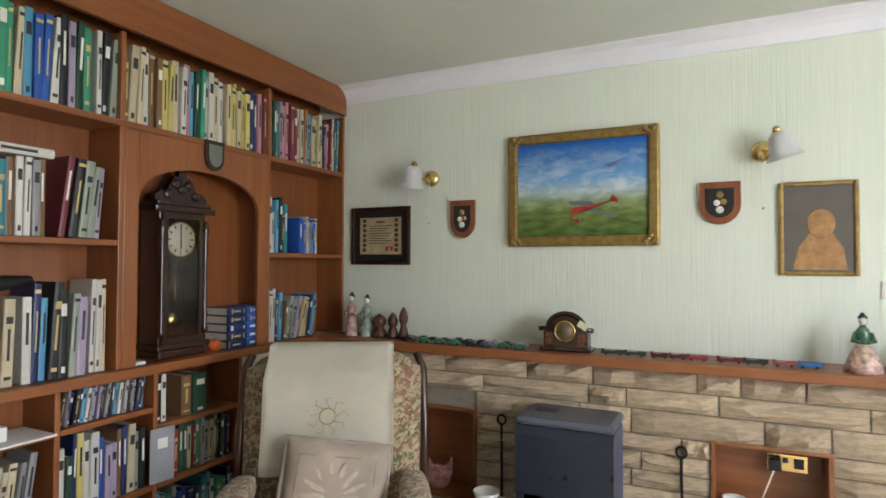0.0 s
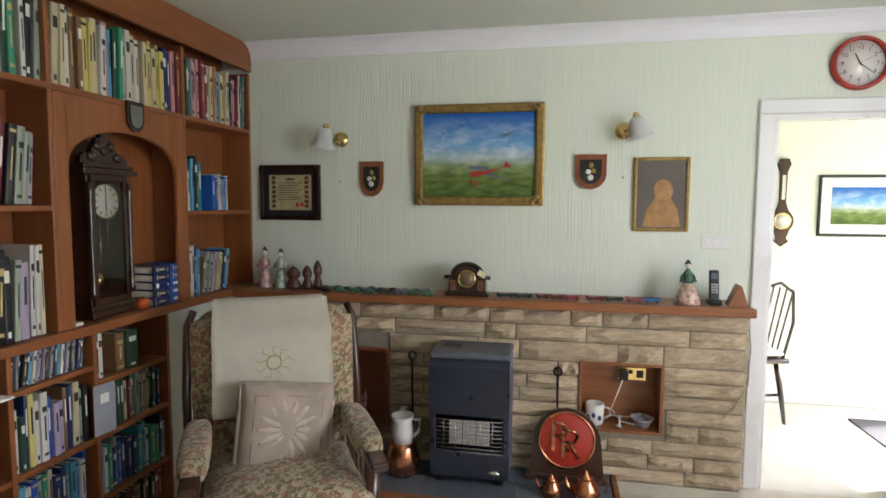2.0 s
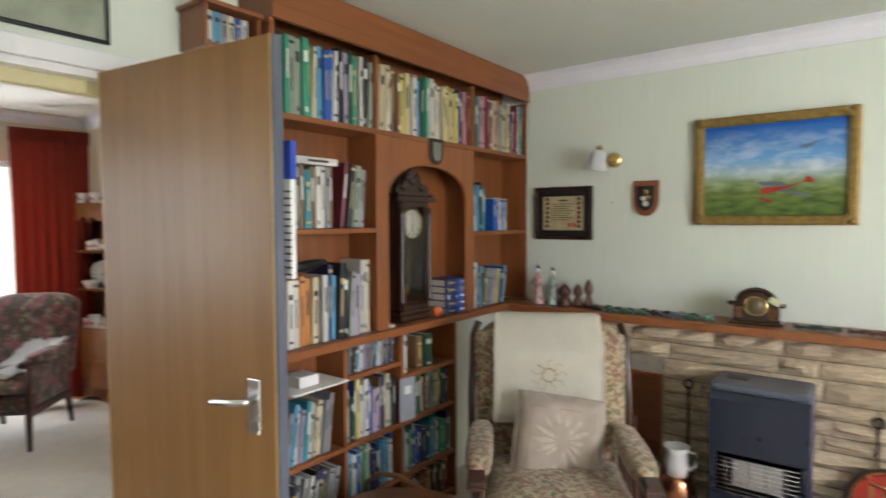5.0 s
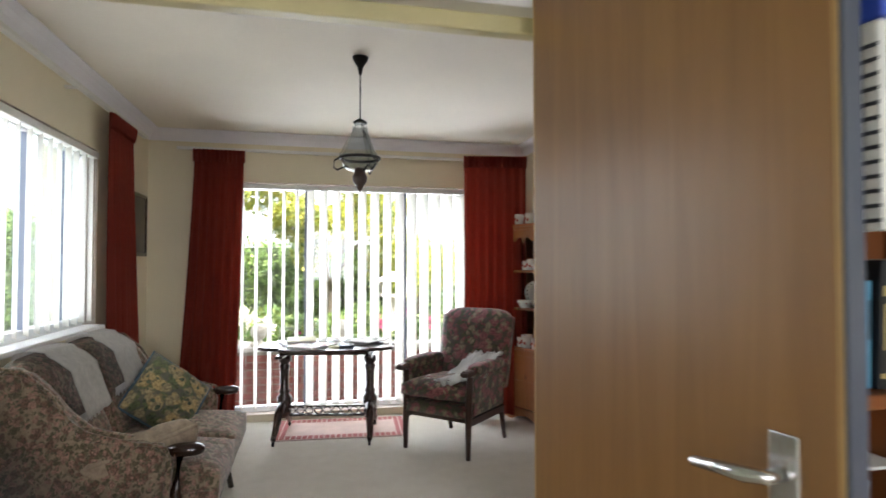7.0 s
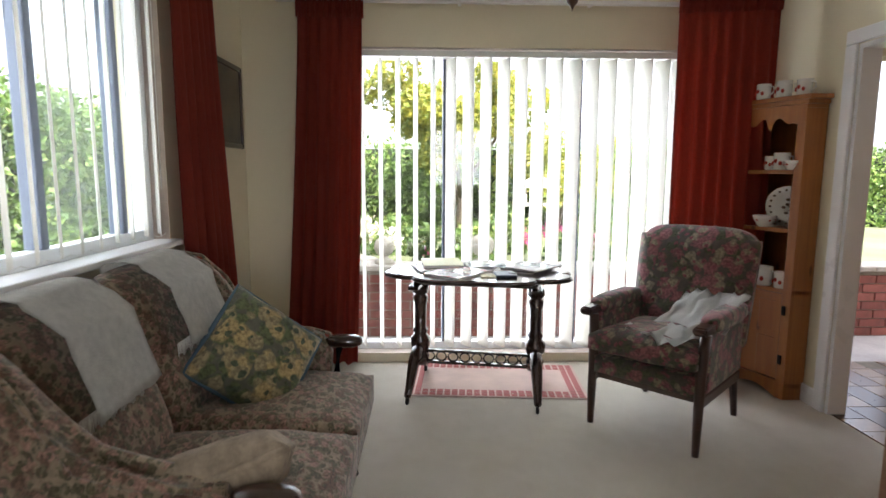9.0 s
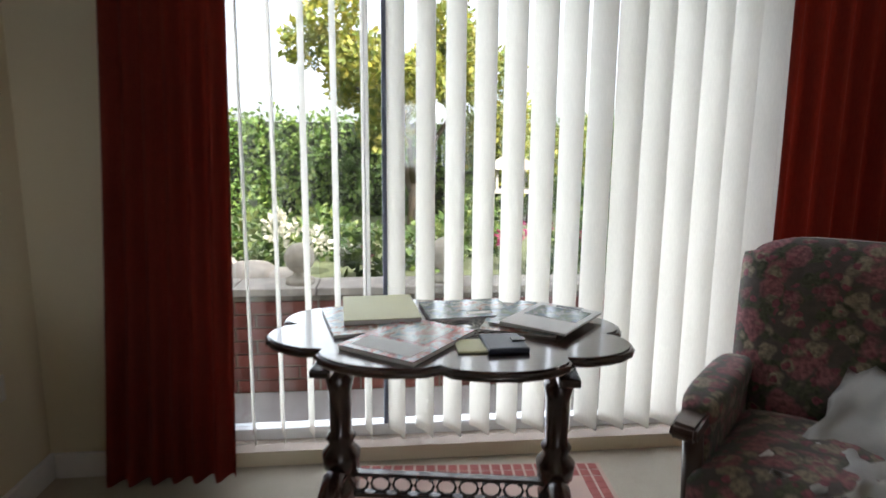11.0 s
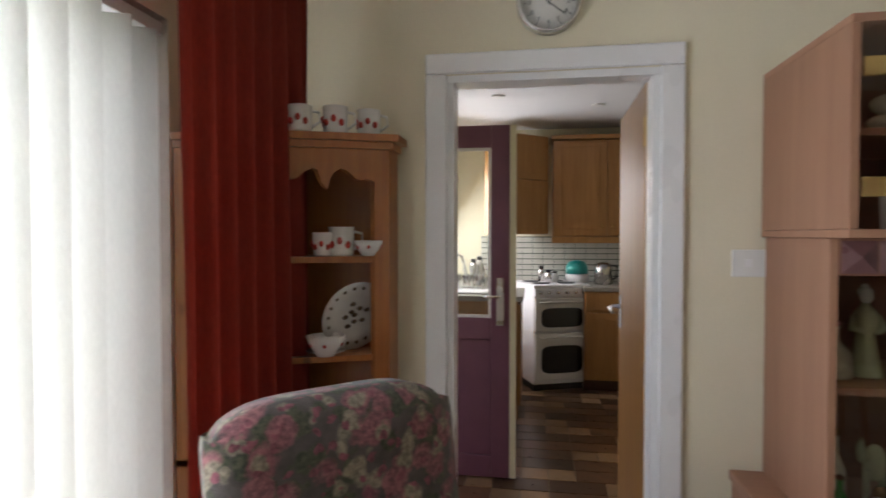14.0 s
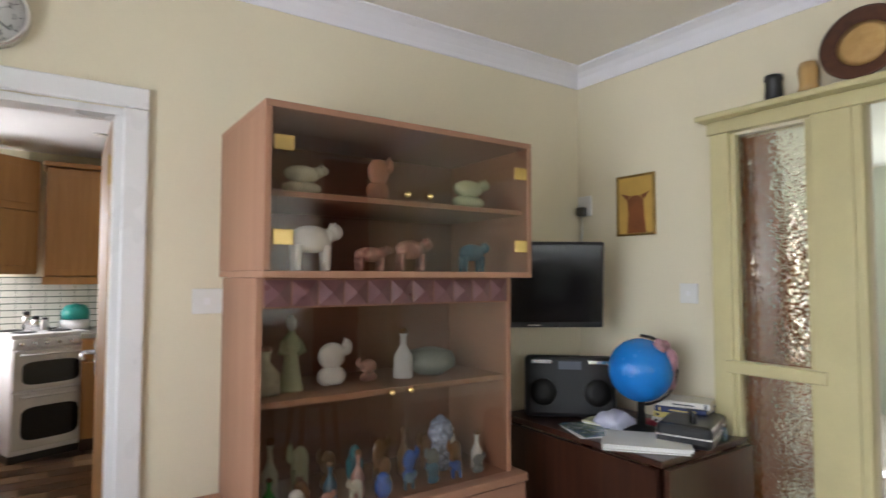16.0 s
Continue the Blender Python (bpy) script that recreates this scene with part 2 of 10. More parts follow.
M = {
    "green_paper": wallpaper("green_ribbed_wallpaper", (0.73, 0.77, 0.67)),
    "cream_wall": plain("cream_wall_paint", (0.76, 0.69, 0.52), 0.8, var=0.03, scale=1.5, bumpy=0.12),
    "hall_wall": plain("hall_wall_paint", (0.78, 0.81, 0.70), 0.8, var=0.03, scale=1.5, bumpy=0.1),
    "kitchen_wall": plain("kitchen_wall_paint", (0.75, 0.70, 0.52), 0.8, var=0.03, scale=1.5, bumpy=0.1),
    "ceiling_a": plain("green_white_ceiling_paint", (0.66, 0.69, 0.62), 0.9, var=0.03, scale=2, fine=40, bumpy=0.2),
    "ceiling_b": plain("cream_ceiling_paint", (0.80, 0.75, 0.66), 0.9, var=0.03, scale=2, fine=40, bumpy=0.2),
    "ceiling_k": plain("white_ceiling_paint", (0.8, 0.8, 0.82), 0.9, var=0.02, scale=2, fine=40, bumpy=0.1),
    "coving": plain("white_coving_paint", (0.82, 0.81, 0.86), 0.6, var=0.02, bumpy=0.05),
    "gloss_white": plain("white_gloss_paint", (0.80, 0.79, 0.79), 0.3, var=0.03, scale=3, bumpy=0.04),
    "carpet": carpet_mat("beige_carpet", (0.54, 0.49, 0.40)),
    "carpet_hall": carpet_mat("pale_hall_carpet", (0.62, 0.60, 0.54)),
    "brick_wall": plain("outer_render", (0.5, 0.42, 0.36), 0.9),
    "pine_door": wood("ply_door_veneer", (0.26, 0.12, 0.034), (0.37, 0.185, 0.056), 0.4, "z", 0.5, 0.15),
    "door_lip": wood("pale_door_lipping", (0.5, 0.3, 0.1), (0.62, 0.4, 0.16), 0.4, "z", 1.2),
    "brown_door": wood("red_brown_door_veneer", (0.16, 0.055, 0.02), (0.26, 0.09, 0.03), 0.35, "z", 0.8, 0.2),
    "mahogany": wood("bookcase_mahogany", (0.21, 0.066, 0.018), (0.32, 0.11, 0.032), 0.42, "z", 0.8, 0.15),
    "mahogany_y": wood("bookcase_mahogany_long", (0.21, 0.066, 0.018), (0.32, 0.11, 0.032), 0.42, "y", 0.8, 0.15),
    "mantel_wood": wood("mantel_wood", (0.22, 0.07, 0.022), (0.33, 0.12, 0.04), 0.4, "x", 0.8, 0.2),
    "darkwood": wood("dark_polished_wood", (0.018, 0.007, 0.004), (0.05, 0.017, 0.009), 0.22, "z", 1.0, 0.5),
    "darkwood_top": wood("dark_polished_tabletop", (0.03, 0.012, 0.008), (0.07, 0.026, 0.016), 0.12, "y", 1.0, 0.7),
    "chairwood": wood("chair_dark_wood", (0.03, 0.010, 0.006), (0.07, 0.024, 0.012), 0.3, "z", 1.0, 0.4),
    "orange_pine": wood("orange_pine", (0.29, 0.095, 0.02), (0.42, 0.16, 0.036), 0.4, "z", 0.9, 0.25, knots=True),
    "kitchen_oak": wood("honey_oak", (0.34, 0.155, 0.042), (0.46, 0.235, 0.075), 0.4, "z", 1.0, 0.2),
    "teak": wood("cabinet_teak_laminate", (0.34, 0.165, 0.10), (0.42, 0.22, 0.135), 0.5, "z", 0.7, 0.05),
    # darker, redder version of the teak for the back panels, plinth and rail
    "teak_in": wood("cabinet_teak_darker", (0.20, 0.085, 0.05), (0.27, 0.12, 0.07), 0.5, "x", 0.7, 0.05),
    "teak_x": wood("cabinet_teak_laminate_long", (0.34, 0.165, 0.10), (0.42, 0.22, 0.135), 0.45, "x", 0.7, 0.1),
    "olive_paint": plain("olive_cream_gloss_paint", (0.62, 0.55, 0.30), 0.35, var=0.05, bumpy=0.05),
    "black": plain("black_plastic", (0.012, 0.012, 0.013), 0.35, var=0.1, bumpy=0.05),
    "gloss_black": plain("gloss_black", (0.008, 0.008, 0.009), 0.08, var=0.05, bumpy=0),
    "iron": plain("wrought_iron", (0.014, 0.013, 0.012), 0.45, 0.6, bumpy=0.3),
    "brass": plain("polished_brass", (0.80, 0.58, 0.24), 0.22, 1.0, bumpy=0.03),
    "chrome": plain("satin_metal", (0.68, 0.67, 0.66), 0.25, 1.0, bumpy=0.03),
    "gold": plain("gilt_frame", (0.34, 0.22, 0.07), 0.42, 0.7, var=0.3, scale=30, bumpy=0.5),
    "copper": plain("polished_copper", (0.60, 0.25, 0.13), 0.25, 1.0, var=0.2, scale=20, bumpy=0.1),
    "white_cloth": plain("white_linen", (0.72, 0.71, 0.68), 0.9, var=0.06, scale=12, fine=300, bumpy=0.4),
    "cream_cloth": plain("cream_linen", (0.84, 0.79, 0.67), 0.9, var=0.05, scale=8, fine=300, bumpy=0.4),
    "porcelain": plain("white_glazed_china", (0.72, 0.70, 0.66), 0.12, var=0.04, bumpy=0.02),
    "white_plastic": plain("white_plastic", (0.75, 0.74, 0.71), 0.35, var=0.03, bumpy=0.02),
    "paper": plain("white_paper", (0.74, 0.73, 0.70), 0.7, var=0.04, bumpy=0.05),
    "yellow_paper": plain("pale_yellow_paper", (0.66, 0.64, 0.38), 0.6, var=0.04, bumpy=0.05),
    "slate": plain("slate_tile", (0.10, 0.115, 0.14), 0.55, var=0.2, scale=8, fine=60, bumpy=0.4),
    "heater_grey": plain("heater_blue_grey_enamel", (0.022, 0.026, 0.042), 0.3, var=0.1, bumpy=0.04),
    "heater_top": plain("heater_pale_grey_enamel", (0.10, 0.11, 0.14), 0.35, var=0.06, bumpy=0.04),
    "heater_side": plain("heater_blue_side", (0.06, 0.08, 0.16), 0.4, var=0.06, bumpy=0.04),
    "ceramic_plaque": plain("gas_plaque_ceramic", (0.42, 0.38, 0.36), 0.85, var=0.1, fine=200, bumpy=0.5),
    "red": plain("red_paint", (0.42, 0.035, 0.02), 0.4, var=0.1),
    "dark_red_rug": plain("rose_wool", (0.42, 0.13, 0.12), 0.95, var=0.15, fine=250, bumpy=0.6),
    "pink_rug": plain("pale_pink_wool", (0.60, 0.44, 0.38), 0.95, var=0.1, fine=250, bumpy=0.6),
    "radiator": plain("cream_radiator_enamel", (0.60, 0.56, 0.47), 0.4, var=0.03, bumpy=0.02),
    "pane": pane_mat("window_glass", (0.97, 0.99, 0.98), 1.45),
    "smoked": pane_mat("smoked_cabinet_glass", (0.92, 0.90, 0.87), 1.9),
    "clear_glass": pane_mat("clear_glass_sheet", (0.92, 0.92, 0.9), 1.5),
    
    "textured_glass": glass_mat("rippled_obscure_glass", (0.93, 0.91, 0.80), 0.06, 0.9, 26.0),
    "upvc": plain("window_frame_grey", (0.12, 0.14, 0.19), 0.4, var=0.04, bumpy=0.02),
    "upvc_white": plain("white_window_frame", (0.78, 0.79, 0.80), 0.35, var=0.03, bumpy=0.02),
}


def fabric(name, color, through_light=0.4, var=0.1):
    """Cloth that lets part of the light through."""
    m, n, l, b = nodes_of(name)
    out = n["Material Output"]
    weave = noise_tex(n, l, mapped(n, l, (1, 1, 0.2)), 220, 2)
    c = ramp(n, l, weave, [(0.3, tint(color, 1 - var)), (0.7, tint(color, 1 + var))])
    l.new(c, b.inputs["Base Color"])
    b.inputs["Roughness"].default_value = 0.9
    tr = n.new("ShaderNodeBsdfTranslucent")
    l.new(c, tr.inputs["Color"])
    mx = n.new("ShaderNodeMixShader")
    mx.inputs["Fac"].default_value = through_light
    l.new(b.outputs["BSDF"], mx.inputs[1])
    l.new(tr.outputs["BSDF"], mx.inputs[2])
    l.new(mx.outputs["Shader"], out.inputs["Surface"])
    bump(n, l, b, weave, 0.2, 0.003)
    return m


M["frosted"] = fabric("white_opal_glass", (0.82, 0.82, 0.82), 0.5, 0.02)
M["blind"] = fabric("white_blind_fabric", (0.82, 0.80, 0.75), 0.6, 0.03)
M["curtain"] = fabric("rust_red_curtain_cloth", (0.28, 0.037, 0.02), 0.055, 0.12)
M["sofa_floral"] = floral("beige_floral_tapestry", (0.27, 0.205, 0.14), [(0.15, 0.085, 0.055), (0.30, 0.17, 0.13), (0.13, 0.11, 0.065)], (0.10, 0.085, 0.045), 22.0)
M["chair_floral_a"] = floral("cream_floral_tapestry", (0.40, 0.33, 0.21), [(0.27, 0.13, 0.085), (0.42, 0.33, 0.19), (0.24, 0.11, 0.08)], (0.13, 0.125, 0.05), 27.0)
M["chair_floral_b"] = floral("plum_rose_floral_cloth", (0.085, 0.07, 0.06), [(0.26, 0.10, 0.105), (0.26, 0.215, 0.15), (0.22, 0.065, 0.08)], (0.075, 0.08, 0.045), 13.0)


# ---- building helpers ----
def box(bm, x0, y0, z0, x1, y1, z1, bevel=0.0, mi=0):
    vs = [bm.verts.new(p) for p in ((x0, y0, z0), (x1, y0, z0), (x1, y1, z0), (x0, y1, z0), (x0, y0, z1), (x1, y0, z1), (x1, y1, z1), (x0, y1, z1))]
    fs = [bm.faces.new([vs[i] for i in f]) for f in ((3, 2, 1, 0), (4, 5, 6, 7), (0, 1, 5, 4), (1, 2, 6, 5), (2, 3, 7, 6), (3, 0, 4, 7))]
    for f in fs:
        f.material_index = mi
    if bevel:
        es = list({e for f in fs for e in f.edges})
        made = bmesh.ops.bevel(bm, geom=es, offset=bevel, segments=2, affect="EDGES", profile=0.5, clamp_overlap=True)
        for f in made["faces"]:
            f.material_index = mi
    return bm


def boxes(*dims, bevel=0.0):
    bm = bmesh.new()
    for d in dims:
        box(bm, *d, bevel=bevel)
    return bm


def lathe(bm, profile, seg=20, at=(0, 0, 0), mi=0, squash=(1, 1), caps=True):
    """Turned shape: profile of (radius, z)."""
    rings = []
    for r, z in profile:
        if r < 1e-5:
            rings.append([bm.verts.new((at[0], at[1], at[2] + z))])
        else:
            rings.append([bm.verts.new((at[0] + squash[0] * r * math.cos(2 * math.pi * k / seg), at[1] + squash[1] * r * math.sin(2 * math.pi * k / seg), at[2] + z)) for k in range(seg)])
    for a, b in zip(rings, rings[1:]):
        for k in range(seg):
            q = [a[k % len(a)], a[(k + 1) % len(a)], b[(k + 1) % len(b)], b[k % len(b)]]
            q = list(dict.fromkeys(q))
            if len(q) > 2:
                f = bm.faces.new(q)
                f.smooth, f.material_index = True, mi
    for ring, flip in ((rings[0], True), (rings[-1], False)):
        if caps and len(ring) > 2:
            f = bm.faces.new(ring[::-1] if flip else ring)
            f.material_index = mi
    return bm


def tube(bm, pts, r, seg=8, mi=0, close=False):
    """Round bar along points; r may be a list."""
    pts = [Vector(p) for p in pts]
    rings = []
    for i, p in enumerate(pts):
        d = (pts[(i + 1) % len(pts)] - pts[i - 1]) if close else (pts[min(i + 1, len(pts) - 1)] - pts[max(i - 1, 0)])
        d = d.normalized() if d.length > 1e-9 else Vector((0, 0, 1))
        u = d.cross(Vector((0, 0, 1)))
        u = u.normalized() if u.length > 1e-3 else Vector((1, 0, 0))
        w = d.cross(u)
        rr = r[i] if isinstance(r, (list, tuple)) else r
        rings.append([bm.verts.new(p + rr * (math.cos(2 * math.pi * k / seg) * u + math.sin(2 * math.pi * k / seg) * w)) for k in range(seg)])
    n = len(rings)
    for i in range(n if close else n - 1):
        a, b = rings[i], rings[(i + 1) % n]
        for k in range(seg):
            f = bm.faces.new((a[k], a[(k + 1) % seg], b[(k + 1) % seg], b[k]))
            f.smooth, f.material_index = True, mi
    if not close:
        bm.faces.new(rings[0][::-1]).material_index = mi
        bm.faces.new(rings[-1]).material_index = mi
    return bm


def prism(bm, poly, z0, z1, mi=0, plane="xy"):
    """Polygon pulled along the third axis; plane xy, xz or yz."""
    def put(a, b, c):
        return {"xy": (a, b, c), "xz": (a, c, b), "yz": (c, a, b)}[plane]
    lo = [bm.verts.new(put(a, b, z0)) for a, b in poly]
    hi = [bm.verts.new(put(a, b, z1)) for a, b in poly]
    bm.faces.new(lo[::-1]).material_index = mi
    bm.faces.new(hi).material_index = mi
    k = len(poly)
    for i in range(k):
        bm.faces.new((lo[i], lo[(i + 1) % k], hi[(i + 1) % k], hi[i])).material_index = mi
    return bm


def blob(bm, c, size, seg=16, rings=10, power=1.0, mi=0):
    """Rounded lump; power under 1 makes it squarer."""
    def sp(v):
        return math.copysign(abs(v) ** power, v)
    rows = []
    for i in range(rings + 1):
        a = math.pi * i / rings - math.pi / 2
        if i in (0, rings):
            rows.append([bm.verts.new((c[0], c[1], c[2] + size[2] * math.sin(a)))])
        else:
            rows.append([bm.verts.new((c[0] + size[0] * sp(math.cos(a)) * sp(math.cos(2 * math.pi * k / seg)), c[1] + size[1] * sp(math.cos(a)) * sp(math.sin(2 * math.pi * k / seg)), c[2] + size[2] * sp(math.sin(a)))) for k in range(seg)])
    for a, b in zip(rows, rows[1:]):
        for k in range(seg):
            q = list(dict.fromkeys([a[k % len(a)], a[(k + 1) % len(a)], b[(k + 1) % len(b)], b[k % len(b)]]))
            if len(q) > 2:
                f = bm.faces.new(q)
                f.smooth, f.material_index = True, mi
    return bm


def cushion_grid(bm, w, d, h, nx=14, ny=14, crown=0.03, rough=0.004, seed=0, pinch=0.25):
    """Soft pad with its middle at the origin: full in the middle, thin at the rim."""
    tops, bots = [], []
    for i in range(nx + 1):
        for j in range(ny + 1):
            u, v = 2 * i / nx - 1, 2 * j / ny - 1
            k = (1 - abs(u) ** 4) * (1 - abs(v) ** 4)
            e = noise.noise(Vector((u * 2.3 + seed, v * 2.3, seed * 1.7))) * rough
            t = h * (pinch + (1 - pinch) * k ** 0.5) / 2 + crown * k
            sx = w / 2 * (1 - 0.05 * (1 - abs(v)) * abs(u) ** 8)
            tops.append(bm.verts.new((u * sx, v * d / 2, t + e)))
            bots.append(bm.verts.new((u * sx, v * d / 2, -h * (pinch + (1 - pinch) * k ** 0.5) / 2 + e)))
    m = ny + 1
    for i in range(nx):
        for j in range(ny):
            a = i * m + j
            for arr, fl in ((tops, False), (bots, True)):
                q = [arr[a], arr[a + m], arr[a + m + 1], arr[a + 1]]
                f = bm.faces.new(q[::-1] if fl else q)
                f.smooth = True
    rim = [i * m for i in range(nx + 1)] + [nx * m + j for j in range(1, m)] + [i * m + ny for i in range(nx - 1, -1, -1)] + [j for j in range(ny - 1, 0, -1)]
    for p, q in zip(rim, rim[1:] + rim[:1]):
        f = bm.faces.new((tops[p], bots[p], bots[q], tops[q]))
        f.smooth = True
    return bm


def moved(bm, m):
    bmesh.ops.transform(bm, matrix=m, verts=bm.verts)
    return bm


def mesh_of(name, bm, mats):
    bmesh.ops.recalc_face_normals(bm, faces=bm.faces)
    me = bpy.data.meshes.new(name)
    bm.to_mesh(me)
    bm.free()
    for m in mats if isinstance(mats, (list, tuple)) else [mats]:
        me.materials.append(M[m] if isinstance(m, str) else m)
    return me


def part(name, bm, material, parent, label=""):
    ob = new(name, mesh_of(name, bm, material))
    ob.parent = parent
    return tagged(ob, label)


def solo(name, bm, material, label="", category="", group="", kind="", at=None):
    ob = new(name, mesh_of(name, bm, material))
    if at is not None:
        ob.matrix_basis = at
    return tagged(ob, label, category, group, kind)


def thing(name, at, label, category, group="", kind=""):
    ob = new(name)
    ob.empty_display_size = 0.1
    ob.matrix_basis = at
    return tagged(ob, label, category, group, kind)


def wall(name, along, lo, hi, t0, t1, z0, z1, holes, mats, label):
    """Wall along x or y from lo to hi, between t0 and t1 across, with holes of (a, b, z low, z high). mats: low side, high side."""
    bm = bmesh.new()
    cuts = sorted({lo, hi, *[h[0] for h in holes], *[h[1] for h in holes]})
    for a, b in zip(cuts, cuts[1:]):
        here = sorted((h[2], h[3]) for h in holes if h[0] <= a + 1e-6 and h[1] >= b - 1e-6)
        z = z0
        for h0, h1 in here + [(z1, z1)]:
            if h0 - z > 1e-4:
                if along == "x":
                    box(bm, a, t0, z, b, t1, h0)
                else:
                    box(bm, t0, a, z, t1, b, h0)
            z = h1
    bmesh.ops.recalc_face_normals(bm, faces=bm.faces)
    for f in bm.faces:
        n = f.normal.y if along == "x" else f.normal.x
        f.material_index = 1 if n > 0.5 else 0
    return solo(name, bm, mats, label, "wall", kind="structure")


# ---- the rooms ----
H = 2.43
KW = -1.08  # face of the kitchen wall in the dining room
wall("wall_fireplace", "x", 0.10, 5.3, 0.0, 0.12, -0.1, H, [(3.18, 3.87, -0.1, 1.955)], ["green_paper", "hall_wall"], "pale green ribbed wallpaper wall above the fireplace")
wall("wall_partition", "y", -5.1, -0.98, 0.04, 0.10, -0.1, H, [(-3.80, -2.38, -0.1, 2.0), (-2.225, -1.925, 0.12, 1.92)], ["cream_wall", "green_paper"], "thin partition wall between the two rooms")
wall("wall_kitchen", "x", -3.62, 0.04, KW, KW + 0.10, -0.1, H, [(-2.778, -2.08, -0.1, 1.885)], ["cream_wall", "kitchen_wall"], "cream painted wall with the kitchen doorway")
wall("wall_side", "x", -3.62, 0.04, -4.47, -4.33, -0.1, H, [(-2.50, -0.55, 0.95, 2.03)], ["brick_wall", "cream_wall"], "cream painted wall with the side window")
wall("wall_window", "y", -5.1, 2.7, -3.80, -3.62, -0.1, H, [(-3.78, -1.36, 0.06, 2.02), (-0.72, 0.10, -0.1, 2.0), (1.5, 2.5, 1.0, 2.1)], ["brick_wall", "cream_wall"], "cream painted wall with the patio window")
wall("wall_front", "x", 0.10, 4.6, -5.2, -5.0, -0.1, H, [], ["brick_wall", "green_paper"], "pale green papered front wall")
wall("wall_right", "y", -5.2, 0.0, 4.5, 4.62, -0.1, H, [(-3.1, -1.5, 0.95, 2.15)], ["green_paper", "hall_wall"], "pale green papered side wall with a window")
wall("wall_hall", "x", 2.3, 5.42, 1.5, 1.62, -0.1, H, [], ["hall_wall", "brick_wall"], "pale hall wall with a barometer")
wall("wall_hall_left", "y", 0.12, 1.5, 2.3, 2.42, -0.1, H, [], ["brick_wall", "hall_wall"], "pale hall side wall")
wall("wall_hall_entrance", "y", -0.1, 1.62, 5.3, 5.42, -0.1, H, [(0.2, 1.4, -0.1, 2.2)], ["hall_wall", "brick_wall"], "hall wall with the bright entrance")
wall("wall_kitchen_back", "x", -3.62, 0.04, 2.6, 2.72, -0.1, H, [], ["kitchen_wall", "brick_wall"], "kitchen back wall")
wall("wall_kitchen_right", "y", -0.98, 2.6, 0.04, 0.10, -0.1, H, [], ["kitchen_wall", "hall_wall"], "kitchen side wall")

solo("floor_living_rooms", boxes((-3.62, -5.0, -0.1, 0.07, KW + 0.02, 0.0), (0.07, -5.0, -0.1, 4.5, 0.0, 0.0)), "carpet", "plain beige fitted carpet", "carpet", kind="structure")
solo("floor_hall", boxes((2.42, 0.0, -0.1, 5.6, 1.5, -0.003)), "carpet_hall", "pale sunlit hall carpet", "carpet", kind="structure")
solo("ceiling_sitting_room", boxes((0.04, -5.2, H, 4.62, 0.06, H + 0.12)), "ceiling_a", "greenish white painted ceiling", "ceiling", kind="structure")
solo("ceiling_hall", boxes((2.3, 0.06, H, 5.42, 1.62, H + 0.12)), "ceiling_k", "white hall ceiling", "ceiling", kind="structure")
solo("ceiling_dining_room", boxes((-3.80, -5.2, H, 0.04, KW + 0.05, H + 0.12)), "ceiling_b", "cream painted ceiling", "ceiling", kind="structure")
solo("ceiling_kitchen", boxes((-3.80, KW + 0.051, 2.36, 0.04, 2.72, H + 0.12)), "ceiling_k", "white kitchen ceiling", "ceiling", kind="structure")


def coving(name, path_xy, inward):
    """Concave cornice along a straight run."""
    (xa, ya), (xb, yb) = path_xy
    r = 0.09
    prof = [(0, -r), (0.006, -r)] + [(r - (r - 0.008) * math.cos(a), -r + (r - 0.008) * math.sin(a) * 1.0 + 0.0) for a in [math.pi / 2 * k / 6 for k in range(7)]] + [(r, -0.004), (r, 0)]
    prof = [(0, -r), (0.008, -r), (0.014, -0.072), (0.028, -0.045), (0.05, -0.024), (0.075, -0.012), (r, -0.008), (r, 0), (0, 0)]
    bm = bmesh.new()
    a = [bm.verts.new((xa + inward[0] * p, ya + inward[1] * p, H - 0.001 + q)) for p, q in prof]
    b = [bm.verts.new((xb + inward[0] * p, yb + inward[1] * p, H - 0.001 + q)) for p, q in prof]
    bm.faces.new(a)
    bm.faces.new(b[::-1])
    for i in range(len(prof)):
        bm.faces.new((a[i], b[i], b[(i + 1) % len(prof)], a[(i + 1) % len(prof)]))
    solo(name, bm, "coving", "white plaster coving", "coving", kind="structure")


coving("trim_coving_fireplace", ((0.30, -0.001), (4.499, -0.001)), (0, -1))
coving("trim_coving_kitchen_wall", ((-3.619, KW - 0.001), (0.039, KW - 0.001)), (0, -1))
coving("trim_coving_window_wall", ((-3.619, KW - 0.002), (-3.619, -4.329)), (1, 0))
coving("trim_coving_side_wall", ((-3.619, -4.329), (0.039, -4.329)), (0, 1))
coving("trim_coving_partition", ((0.039, KW - 0.002), (0.039, -4.329)), (-1, 0))


def baseboard(x0, y0, x1, y1, mat="gloss_white", h=0.10):
    solo("baseboard", boxes((x0, y0, 0, x1, y1, h), bevel=0.006), mat, "painted skirting board", "skirting", kind="structure")


baseboard(2.43, 1.482, 5.3, 1.5)
baseboard(-3.62, -4.33, -0.0, -4.312)
baseboard(-3.618, -4.31, -3.60, -3.80)
baseboard(-3.60, KW - 0.018, -2.85, KW)
baseboard(-2.008, KW - 0.018, 0.04, KW)
baseboard(3.01, -0.018, 3.105, 0.0)


